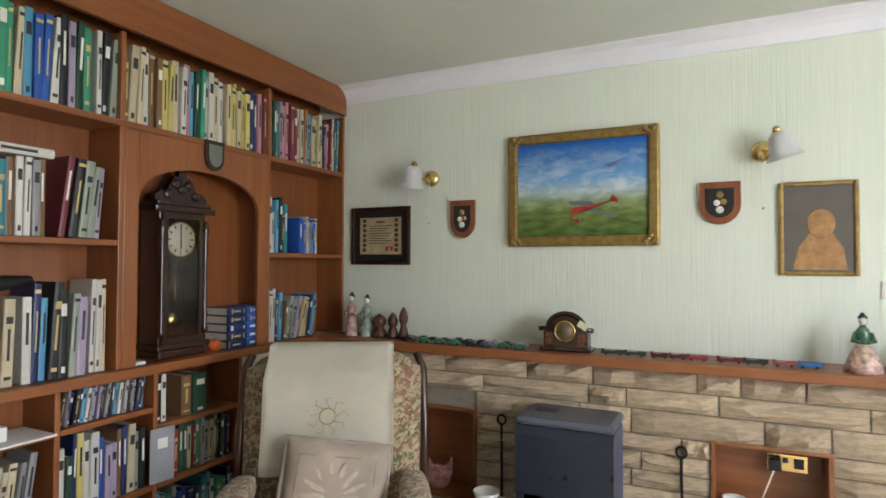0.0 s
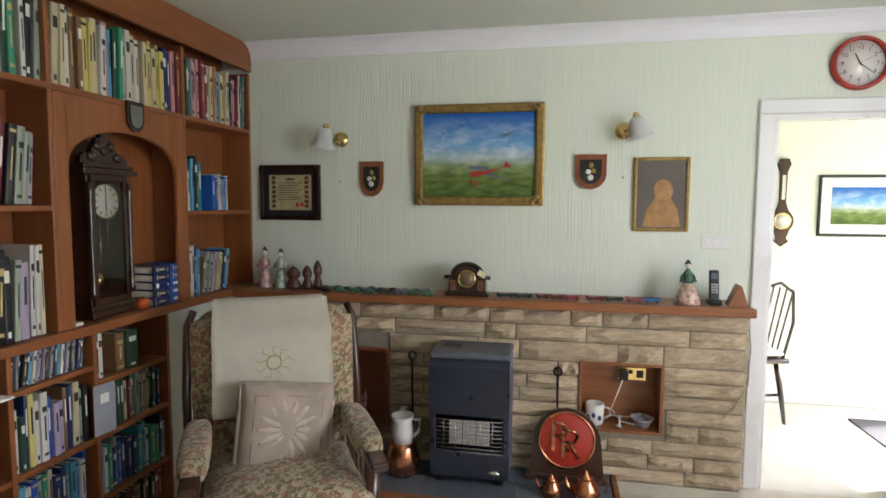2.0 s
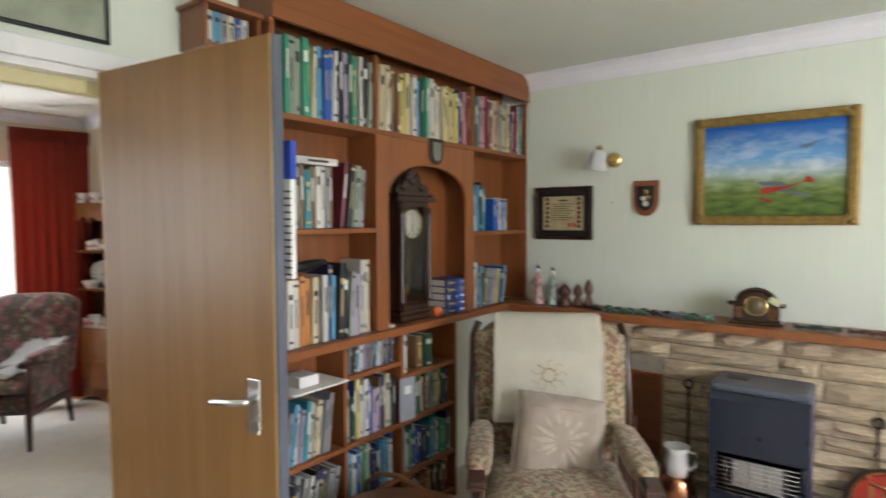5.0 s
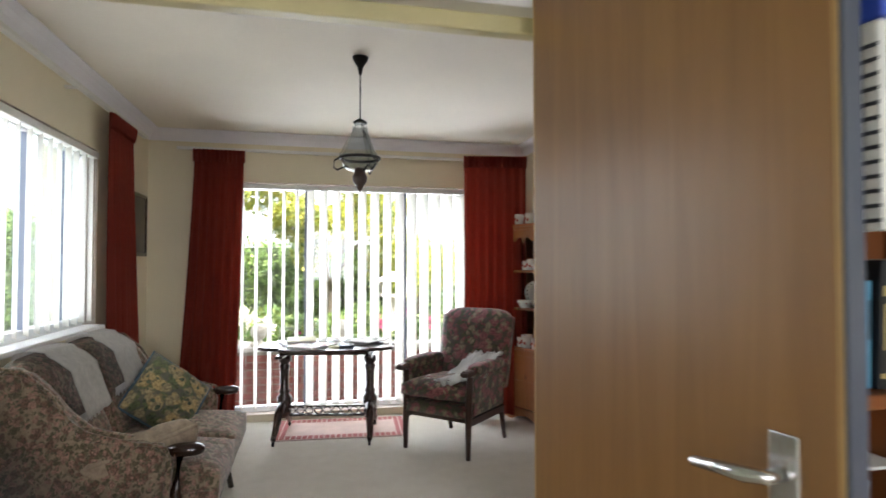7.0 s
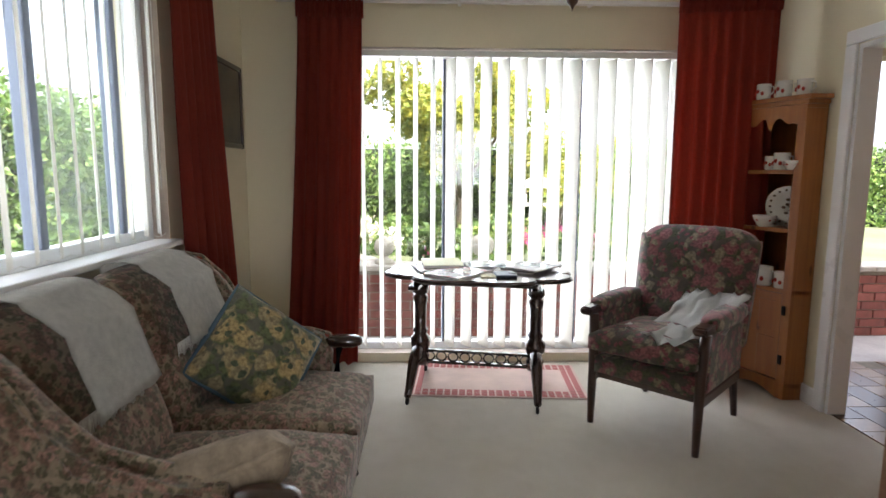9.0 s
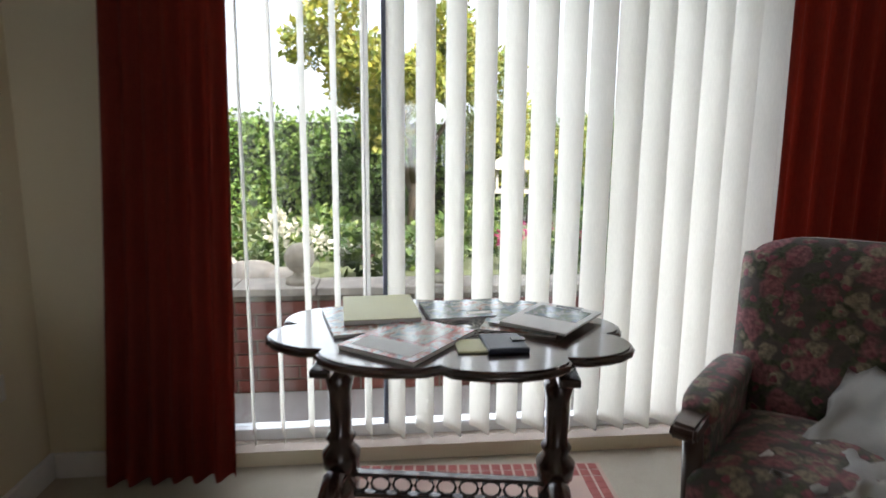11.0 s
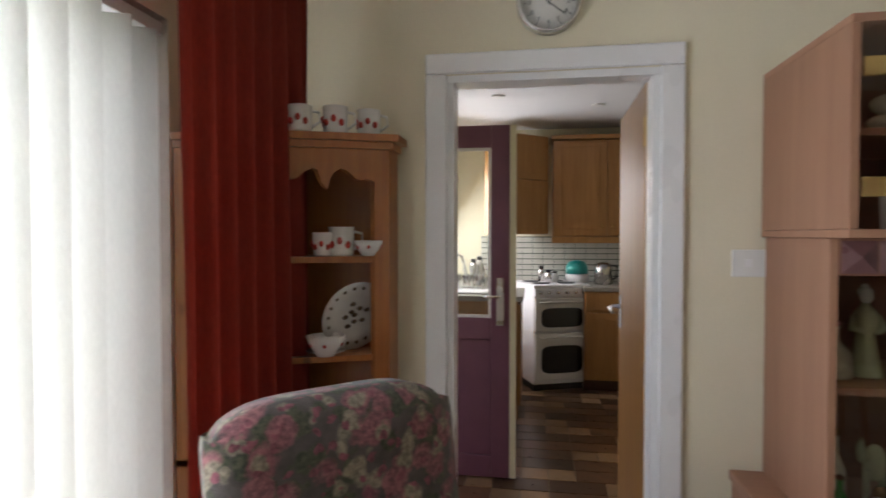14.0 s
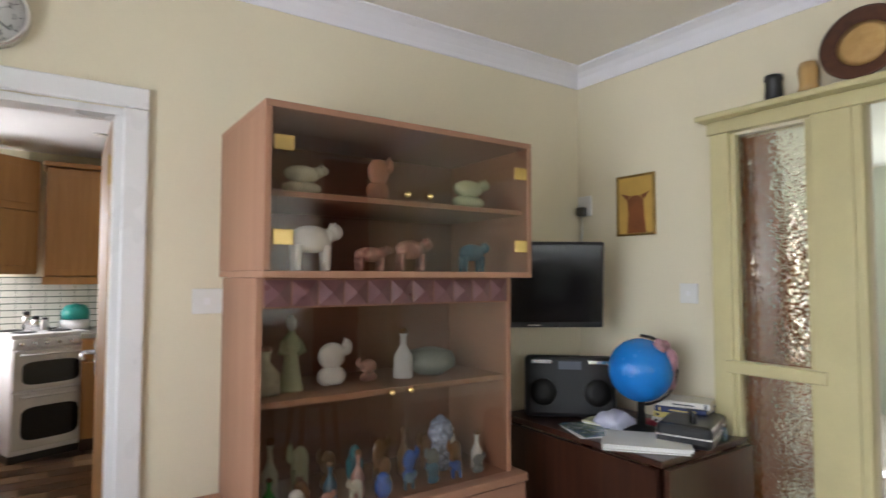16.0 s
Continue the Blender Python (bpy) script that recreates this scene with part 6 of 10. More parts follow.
CA = pose(1.10, -1.23, 0, 0, 0, 31) @ Matrix.Diagonal((1.04, 1.04, 1.01, 1))
build_armchair(CA, "chair_floral_a", "wooden-framed armchair in cream and green floral tapestry", 0.56, 1.05)
dc = draped_cloth("chair_back_cover", 0.46, 0.42, 0.2, CA @ pose(-0.01, 0.335, 1.055), "cream_cloth", "cream linen chair-back cover with gold flower embroidery", 0.2, 0.10, seed=2, front_off=0.075)
bm = bmesh.new()
for k in range(9):
    a = 2 * math.pi * k / 9
    tube(bm, [(0.03 * math.cos(a), 0, 0.03 * math.sin(a)), (0.06 * math.cos(a + 0.3), -0.001, 0.06 * math.sin(a + 0.3)), (0.075 * math.cos(a), -0.001, 0.065 * math.sin(a))], 0.0014, 5)
tube(bm, [(0.028 * math.cos(a), 0, 0.028 * math.sin(a)) for a in [2 * math.pi * k / 14 for k in range(14)]], 0.003, 5, close=True)
part("embroidery", moved(bm, pose(0.0, -0.15, -0.22, -11.5, 0, 0)), plain("gold_thread", (0.55, 0.40, 0.18), 0.8), dc)


def build_cushion(name, at, w, d, h, cloth, label, trim=None, motif=None, seed=0):
    ob = thing(name, at, label, "cushion")
    part("cover", cushion_grid(bmesh.new(), w, d, h, 16, 16, 0.0, 0.012, seed, 0.12), cloth, ob)
    if trim:
        pts = [(w / 2 * x, d / 2 * y, 0) for x, y in ((-1, -1), (-0.33, -0.99), (0.33, -0.99), (1, -1), (0.99, -0.33), (0.99, 0.33), (1, 1), (0.33, 0.99), (-0.33, 0.99), (-1, 1), (-0.99, 0.33), (-0.99, -0.33))]
        part("edging", tube(bmesh.new(), pts, 0.009, 6, close=True), trim, ob)
    if motif:
        for k in range(14):
            a = 2 * math.pi * k / 14
            bm = blob(bmesh.new(), (0, 0, 0), (0.045, 0.011, 0.003), 8, 6)
            part("petal", moved(bm, pose(0.07 * math.cos(a), 0.07 * math.sin(a), h * 0.487, 0, 0, math.degrees(a))), motif, ob)
        sq = w * 0.36
        part("border", tube(bmesh.new(), [(sq * x, sq * y, h * 0.41) for x, y in ((-1, -1), (1, -1), (1, 1), (-1, 1))], 0.004, 5, close=True), plain("rose_braid", (0.30, 0.22, 0.18), 0.8), ob)
    return ob


M["petal_cloth"] = plain("cream_petal_cloth", (0.46, 0.38, 0.31), 0.9, var=0.12, scale=30)
M["cushion_beige"] = plain("pink_beige_cushion_cloth", (0.37, 0.30, 0.24), 0.9, var=0.12, scale=14, fine=220, bumpy=0.4)
build_cushion("square_cushion", CA @ pose(0.02, 0.075, 0.595, 74, 8, 4), 0.35, 0.35, 0.12, "cushion_beige", "beige square cushion with a cream flower wheel, on the armchair", "cushion_beige", "petal_cloth", 3)

# ---- table, basket ----
CT = pose(0.80, -1.85, 0)
ob = thing("coffee_table", CT, "low round brown wooden table beside the armchair", "coffee table", "low round tables")
M["table_brown"] = wood("red_brown_tabletop", (0.22, 0.075, 0.025), (0.33, 0.13, 0.05), 0.3, "x", 0.8, 0.3)
part("tabletop", lathe(bmesh.new(), [(0, 0.43), (0.28, 0.43), (0.292, 0.438), (0.295, 0.446), (0.29, 0.452), (0, 0.452)], 48), "table_brown", ob)
for k in range(4):
    a = math.pi / 4 + k * math.pi / 2
    part("leg", tube(bmesh.new(), [(0.19 * math.cos(a), 0.19 * math.sin(a), 0.43), (0.25 * math.cos(a), 0.25 * math.sin(a), 0.0)], [0.02, 0.013], 10), "kitchen_oak", ob)
ob = thing("coaster", pose(0.90, -1.755, 0.4525, 0, 0, 35), "cream oblong trinket tin with a small picture on the table", "tin")
part("base", boxes((-0.075, -0.045, 0, 0.075, 0.045, 0.018), bevel=0.008), "porcelain", ob)
part("lid", boxes((-0.077, -0.047, 0.019, 0.077, 0.047, 0.03), bevel=0.005), "porcelain", ob)
part("picture", boxes((-0.05, -0.025, 0.0302, 0.05, 0.025, 0.0309)), plain("pale_green_print", (0.38, 0.42, 0.34), 0.6, var=0.4, scale=60), ob)


def build_basket():
    ob = thing("wicker_basket", pose(0.50, -1.50, 0), "brown wicker magazine basket on the carpet", "basket")
    M["wicker"] = plain("brown_wicker", (0.22, 0.11, 0.05), 0.6, var=0.2, scale=40)
    for k in range(8):
        z = 0.02 + 0.035 * k
        w, d = 0.16 + 0.006 * k, 0.12 + 0.004 * k
        pts = [(w * math.copysign(abs(math.cos(a)) ** 0.5, math.cos(a)), d * math.copysign(abs(math.sin(a)) ** 0.5, math.sin(a)), z) for a in [2 * math.pi * j / 24 for j in range(24)]]
        part("weave", tube(bmesh.new(), pts, 0.012, 6, close=True), "wicker", ob)
    for k in range(14):
        a = 2 * math.pi * k / 14
        part("stake", tube(bmesh.new(), [(0.15 * math.cos(a), 0.11 * math.sin(a), 0.0), (0.19 * math.cos(a), 0.14 * math.sin(a), 0.29)], 0.006, 6), "wicker", ob)
    part("handle", tube(bmesh.new(), [(0.19, 0, 0.27), (0.19, 0, 0.34), (0.12, 0, 0.40), (0, 0, 0.42), (-0.12, 0, 0.40), (-0.19, 0, 0.34), (-0.19, 0, 0.27)], 0.011, 8), "wicker", ob)
    part("floor", boxes((-0.13, -0.1, 0.01, 0.13, 0.1, 0.02)), "wicker", ob)
    cols = ("paper", "heater_top", "yellow_paper", "paper", "gloss_white")
    for k in range(5):
        solo("magazine", boxes((-0.11, -0.004, 0, 0.11, 0.004, 0.28)), cols[k], "magazine standing in the wicker basket", "magazine", "magazines in the basket", at=pose(0.50, -1.575 + 0.03 * k, 0.045, -14 + 4 * k, 0, 6))


build_basket()


# ---- doors of the sitting room ----
def door_leaf(name, at, w, h, t, face, edge, label, handle=True, hz=1.0):
    """Flush door; hinge line at the origin, leaf towards +x, thickness along -y."""
    ob = thing(name, at, label, "door", kind="structure")
    part("leaf", boxes((0.007, -t, 0.006, w - 0.007, 0, h), bevel=0.002), face, ob)
    part("lipping", boxes((w - 0.0068, -t + 0.001, 0.006, w, -0.001, h)), edge, ob)
    part("lipping", boxes((0, -t + 0.001, 0.006, 0.0068, -0.001, h)), edge, ob)
    if handle:
        for s, y in ((-1, -t - 0.001), (1, 0.001)):
            pl = part("door_handle", boxes((w - 0.10, min(y, y + s * 0.007), hz - 0.075, w - 0.055, max(y, y + s * 0.007), hz + 0.075), bevel=0.003), "chrome", ob)
            part("lever", tube(bmesh.new(), [(w - 0.078, y, hz + 0.02), (w - 0.078, y + s * 0.04, hz + 0.02), (w - 0.10, y + s * 0.05, hz + 0.018), (w - 0.19, y + s * 0.05, hz + 0.008)], [0.011, 0.010, 0.011, 0.008], 10), "chrome", pl)
        part("latch_plate", boxes((w + 0.0003, -t / 2 - 0.012, hz - 0.06, w + 0.0015, -t / 2 + 0.012, hz + 0.06)), "brass", ob)
    for z in (0.2, h - 0.22):
        part("hinge", boxes((-0.004, -0.006, z, 0.006, 0.006, z + 0.1)), "brass", ob)
    return ob


dr = door_leaf("door_1", pose(0.112, -2.455, 0.005, 0, 0, 7.0), 0.765, 1.985, 0.036, "pine_door", "door_lip", "open flush door in pale brown wood veneer", True, 1.02)
part("notepad", boxes((0.755, 0.003, 1.36, 0.79, 0.02, 1.62), bevel=0.003), "paper", dr, "white lined pad hanging on the door")
part("notepad_top", boxes((0.752, 0.002, 1.621, 0.793, 0.022, 1.72), bevel=0.003), plain("blue_card", (0.02, 0.06, 0.42), 0.5), dr, "blue card strip")
part("pad_lines", boxes(*[(0.757, 0.0012, 1.37 + 0.018 * k, 0.788, 0.0028, 1.375 + 0.018 * k) for k in range(13)]), "dark_letter", dr)
part("white_edge", boxes((0.766, -0.034, 0.006, 0.772, -0.003, 1.983)), "heater_top", dr)
door_leaf("door_2", pose(3.875, -0.026, 0.005, 0, 0, -76), 0.69, 1.94, 0.036, "brown_door", "brown_door", "open red-brown veneered door to the hall", True, 1.0)
# head picture over the doorway
framed("long_framed_print", -0.52, 0.52, -0.165, 0.165, 0, 0.012, 0.02, "black", plain("pale_map_print", (0.50, 0.54, 0.44), 0.5, var=0.3, scale=9), "long black-framed pale print above the doorway", "picture", at=pose(0.1015, -2.97, 2.25, 0, 0, 90), glass=True)
ob = thing("door_frame_partition", pose(0, 0, 0), "white painted door frame between the rooms", "door frame", kind="structure")
part("casing_head", boxes((0.1005, -3.86, 2.0, 0.118, -2.26, 2.06), bevel=0.004), "gloss_white", ob)
part("casing_left", boxes((0.1005, -3.86, 0, 0.118, -3.80, 1.999), bevel=0.004), "gloss_white", ob)
part("casing_right", boxes((0.1005, -2.379, 0, 0.106, -2.32, 1.999)), "gloss_white", ob)
part("lining_head", boxes((0.041, -3.799, 1.975, 0.099, -2.381, 1.999)), "gloss_white", ob)
ob = thing("small_book_box", pose(0.20, -2.10, 2.12), "small wooden box shelf of paperbacks beside the bookcase", "box shelf")
part("box", boxes((-0.095, -0.11, 0, 0.07, 0.11, 0.012), (-0.095, -0.11, 0.012, 0.07, -0.1, 0.14), (-0.095, 0.1, 0.012, 0.07, 0.11, 0.14), (-0.097, -0.12, 0.141, 0.08, 0.12, 0.155), (-0.095, -0.099, 0.0125, -0.085, 0.099, 0.14)), "mahogany", ob)
rng = random.Random(77)
for k in range(6):
    add_book(pose(0.125, -2.19 + 0.028 * k, 2.1325), 0.12, 0.025, 0.115, ("white", "light_blue", "grey", "cream", "blue", "white")[k], "in the small box shelf", rng, "paperbacks in the box shelf")

# ---- hall ----
ob = thing("barometer", pose(3.76, 1.498, 1.22), "dark carved banjo barometer on the hall wall", "barometer")
poly = [(-0.03, 0.62), (0.03, 0.62), (0.045, 0.58), (0.022, 0.52), (0.02, 0.3), (0.04, 0.24)] + [(0.078 * math.cos(a), 0.16 + 0.085 * math.sin(a)) for a in [math.pi * (0.3 - k / 10 * 0.8) for k in range(8)]] + [(0.03, 0.03), (0.05, 0.01), (0.0, -0.03)]
poly = poly + [(-x, z) for x, z in poly[-2::-1]]
part("case", prism(bmesh.new(), poly, -0.025, 0, plane="xz"), "chairwood", ob)
part("dial", moved(lathe(bmesh.new(), [(0, 0), (0.055, 0), (0.055, 0.006), (0, 0.008)], 28), pose(0, -0.0255, 0.16, 90, 0, 0)), "porcelain", ob)
part("bezel", tube(bmesh.new(), [(0.058 * math.cos(a), -0.03, 0.16 + 0.058 * math.sin(a)) for a in [2 * math.pi * k / 24 for k in range(24)]], 0.006, 6, close=True), "brass", ob)
part("thermometer", boxes((-0.012, -0.029, 0.32, 0.012, -0.0255, 0.5), bevel=0.002), "porcelain", ob)
framed("hall_picture", 4.0, 4.66, 1.27, 1.72, 1.498, 0.02, 0.02, "black", sky_picture("landscape_print", 0.13), "black-framed landscape print with a white mount", "picture", 0.07, "paper")


def build_windsor():
    ob = thing("windsor_chair", pose(3.43, 1.12, 0, 0, 0, -70), "dark spindle-back wooden chair in the hall", "chair")
    part("seat", moved(cushion_grid(bmesh.new(), 0.40, 0.40, 0.04, 10, 10, 0, 0, 0, 0.7), pose(0, 0, 0.44)), "darkwood", ob)
    for sx in (-1, 1):
        for sy in (-1, 1):
            part("leg", tube(bmesh.new(), [(sx * 0.14, sy * 0.14, 0.43), (sx * 0.165, sy * 0.165, 0.25), (sx * 0.19, sy * 0.19, 0)], [0.016, 0.02, 0.012], 8), "darkwood", ob)
    part("stretcher", tube(bmesh.new(), [(-0.165, -0.165, 0.2), (-0.165, 0.165, 0.2)], 0.01, 6), "darkwood", ob)
    part("stretcher", tube(bmesh.new(), [(0.165, -0.165, 0.2), (0.165, 0.165, 0.2)], 0.01, 6), "darkwood", ob)
    part("hoop", tube(bmesh.new(), [(-0.17, 0.17, 0.45), (-0.19, 0.22, 0.7), (-0.13, 0.26, 0.90), (0, 0.27, 0.95), (0.13, 0.26, 0.90), (0.19, 0.22, 0.7), (0.17, 0.17, 0.45)], 0.011, 8), "darkwood", ob)
    for k in range(5):
        x = -0.1 + 0.05 * k
        part("spindle", tube(bmesh.new(), [(x, 0.17, 0.45), (x * 1.25, 0.265, 0.92)], 0.006, 6), "darkwood", ob)
    part("cushion", moved(cushion_grid(bmesh.new(), 0.36, 0.36, 0.05, 10, 10, 0.01, 0.004, 4, 0.3), pose(0, 0, 0.485)), "white_cloth", ob)


build_windsor()
solo("door_mat", boxes((4.15, 0.55, -0.002, 5.1, 1.2, 0.01), bevel=0.003), plain("dark_grey_mat", (0.06, 0.06, 0.07), 0.95, fine=250, bumpy=0.6), "dark grey rectangular door mat on the hall carpet", "mat")
ob = thing("hall_ceiling_light", pose(3.55, 0.75, H - 0.001, 180, 0, 0), "small round dark ceiling fitting in the hall", "ceiling light")
part("ring", lathe(bmesh.new(), [(0, 0), (0.07, 0), (0.06, 0.03), (0, 0.035)], 20), "iron", ob)


# ---- dining room: windows ----
def window_unit(name, along, lo, hi, z0, z1, c, bars, label, mat="upvc_white", w=0.05, d=0.06):
    """Frame with panes in a wall; along y (at x = c) or along x (at y = c)."""
    ob = thing(name, pose(0, 0, 0), label, "window", kind="structure")

    def put(nm, a, b, za, zb, m, t=d, sub=None):
        dims = (c - t / 2, a, za, c + t / 2, b, zb) if along == "y" else (a, c - t / 2, za, b, c + t / 2, zb)
        return part(nm, boxes(dims, bevel=0.004 if t > 0.01 else 0), m, sub or ob)
    put("window_frame_side", lo, lo + w, z0, z1, mat)
    put("window_frame_side", hi - w, hi, z0, z1, mat)
    put("window_frame_head", lo + w, hi - w, z1 - w, z1, mat)
    put("window_frame_foot", lo + w, hi - w, z0, z0 + w, mat)
    edges = [lo + w, *bars, hi - w]
    for b in bars:
        put("mullion", b - 0.018, b + 0.018, z0 + w, z1 - w, "upvc")
    for a, b in zip(edges, edges[1:]):
        pn = put("pane", a + 0.001, b - 0.001, z0 + w, z1 - w, "pane", 0.006)
        pn.visible_shadow = False
    return ob


window_unit("window_1", "y", -3.78, -1.36, 0.06, 2.02, -3.745, [-3.07, -2.2], "white-framed full-height patio window")
window_unit("window_2", "x", -2.50, -0.55, 0.95, 2.03, -4.43, [-1.78, -2.27], "grey and white framed side window")
window_unit("window_3", "y", -3.1, -1.5, 0.95, 2.15, 4.57, [-2.3], "white-framed sitting room window")
solo("window_sill", boxes((-2.52, -4.40, 0.925, -0.53, -4.28, 0.952), bevel=0.006), "gloss_white", "white painted window sill", "sill", kind="structure")


def vane_blind(name, along, lo, hi, z0, z1, c, step, turn, label, width=0.127, closed=None):
    ob = thing(name, pose(0, 0, 0), label, "blind")
    if along == "y":
        part("head_rail", boxes((c - 0.025, lo, z1 + 0.002, c + 0.025, hi, z1 + 0.042), bevel=0.004), "white_plastic", ob)
    else:
        part("head_rail", boxes((lo, c - 0.025, z1 + 0.002, hi, c + 0.025, z1 + 0.042), bevel=0.004), "white_plastic", ob)
    bm = bmesh.new()
    n = 4
    cols = []
    for i in range(n + 1):
        u = i / n - 0.5
        bow = 0.008 * (1 - (2 * u) ** 2)
        cols.append([bm.verts.new((u * width, bow + dt, z)) for z in (z0 + 0.004, z0 + 0.05, z1) for dt in (0.0, 0.0012)])
    for a, b in zip(cols, cols[1:]):
        for k in (0, 2):
            bm.faces.new((a[k], b[k], b[k + 2], a[k + 2])).smooth = True
            bm.faces.new((b[k + 1], a[k + 1], a[k + 3], b[k + 3])).smooth = True
        bm.faces.new((a[0], a[1], b[1], b[0]))
        bm.faces.new((a[4], b[4], b[5], a[5]))
    me = mesh_of("vane", bm, "blind")
    rng = random.Random(len(name))
    k = 0
    p = lo + 0.06
    while p < hi - 0.03:
        v = new("vane", me)
        v.parent = ob
        jit = rng.uniform(-2.5, 2.5)
        if closed and k >= closed[0]:
            jit += closed[1] - turn
        v.matrix_basis = pose(c, p, 0, 0, 0, turn + jit) if along == "y" else pose(p, c, 0, 0, 0, turn + jit)
        p += step
        k += 1
    bm = bmesh.new()
    q = lo + 0.06
    while q < hi - 0.03 - step:
        pts = [(q + step * t, z0 + 0.012 - 0.012 * math.sin(math.pi * t)) for t in (0, 0.25, 0.5, 0.75, 1)]
        tube(bm, [((c + 0.03, a, z) if along == "y" else (a, c + 0.03, z)) for a, z in pts], 0.0012, 4)
        q += step
    part("bottom_chain", bm, "white_plastic", ob)
    part("pull_cord", tube(bmesh.new(), [((c + 0.04, lo + 0.62, z0 + 0.25), (c + 0.04, lo + 0.62, z1))[k2] if along == "y" else ((lo + 0.1, c + 0.04, z0 + 0.2), (lo + 0.1, c + 0.04, z1))[k2] for k2 in (0, 1)], 0.002, 5), "white_plastic", ob)


vane_blind("vertical_blind", "y", -3.77, -1.37, 0.09, 1.965, -3.655, 0.112, 15, "white fabric vertical blind, half open, in the patio window", closed=(6, 29))
vane_blind("vertical_blind", "x", -2.49, -0.56, 0.975, 1.975, -4.345, 0.112, 32, "white fabric vertical blind, half open, in the side window")


def curtain(name, along, t0, t1, b0, b1, c, z0, z1, folds, label, seed=0, slant=0.0):
    """Hanging cloth in folds with a gathered heading; top and bottom spans along the wall, slant: how far one end stands out."""
    ob = thing(name, pose(0, 0, 0), label, "curtain", "rust red curtains")
    bm = bmesh.new()
    nu, nv = folds * 8, 14
    rows = []
    for j in range(nv + 1):
        v = j / nv
        row = []
        for i in range(nu + 1):
            u = i / nu
            e = noise.noise(Vector((u * 4 + seed, v * 1.2, seed)))
            a = t0 + (t1 - t0) * u
            b = b0 + (b1 - b0) * u
            s = a + (b - a) * (1 - v) ** 1.3 + 0.012 * e
            amp = (0.012 + 0.03 * (1 - v) ** 0.5) * (0.7 + 0.5 * noise.noise(Vector((u * folds * 0.5, seed, 1))))
            if v > 0.95:
                amp = 0.012
            off = amp * math.sin(2 * math.pi * folds * u + 1.6 * e) + slant * u
            z = z0 + (z1 - z0) * v
            row.append(bm.verts.new((c + off, s, z) if along == "y" else (s, c + off, z)))
        rows.append(row)
    for a, b in zip(rows, rows[1:]):
        for i in range(nu):
            bm.faces.new((a[i], a[i + 1], b[i + 1], b[i])).smooth = True
    bmesh.ops.solidify(bm, geom=list(bm.faces), thickness=0.004)
    part("cloth", bm, "curtain", ob)
    bm = bmesh.new()
    nh = folds * 12
    prev = None
    for i in range(nh + 1):
        u = i / nh
        off = 0.018 * math.sin(2 * math.pi * folds * 2 * u)
        s = t0 - 0.01 + (t1 - t0 + 0.02) * u
        cur = [bm.verts.new((c + off * k2 + 0.012 * k2 + slant * u, s, z) if along == "y" else (s, c + off * k2 + 0.012 * k2 + slant * u, z)) for k2, z in ((0.6, z1 - 0.09), (1.0, z1 - 0.06), (1.25, z1 - 0.005), (1.0, z1 + 0.012))]
        if prev:
            for k2 in range(3):
                bm.faces.new((prev[k2], cur[k2], cur[k2 + 1], prev[k2 + 1])).smooth = True
        prev = cur
    bmesh.ops.solidify(bm, geom=list(bm.faces), thickness=0.004)
    part("heading", bm, "curtain", ob)


curtain("window_curtain", "y", -3.955, -3.575, -4.08, -3.63, -3.49, 0.035, 2.245, 6, "long rust red curtain beside the patio window, drawn back", 3)
curtain("window_curtain", "y", -1.74, -1.22, -1.75, -1.20, -3.33, 0.035, 2.25, 7, "long rust red curtain beside the corner dresser, drawn back", 8, 0.11)
curtain("window_curtain", "x", -2.90, -2.45, -3.10, -2.52, -4.25, 0.45, 2.255, 6, "shorter rust red curtain beside the side window", 5)
curtain("window_curtain", "x", -0.50, -0.12, -0.50, -0.10, -4.25, 0.45, 2.255, 5, "shorter rust red curtain at the near end of the side window", 6)
ob = thing("curtain_rail", pose(0, 0, 0), "white curtain rail above the patio window", "curtain rail", "curtain rails")
part("rail", boxes((-3.565, -4.10, 2.262, -3.53, -1.10, 2.285), bevel=0.004), "white_plastic", ob)
for y in (-3.9, -3.0, -2.2, -1.3):
    part("bracket", boxes((-3.619, y, 2.265, -3.566, y + 0.02, 2.28)), "white_plastic", ob)
ob = thing("curtain_rail", pose(0, 0, 0), "white curtain rail above the side window", "curtain rail", "curtain rails")
part("rail", boxes((-3.25, -4.27, 2.27, -0.1, -4.235, 2.293), bevel=0.004), "white_plastic", ob)
for x in (-3.1, -2.0, -1.0, -0.2):
    part("bracket", boxes((x, -4.329, 2.273, x + 0.02, -4.271, 2.288)), "white_plastic", ob)


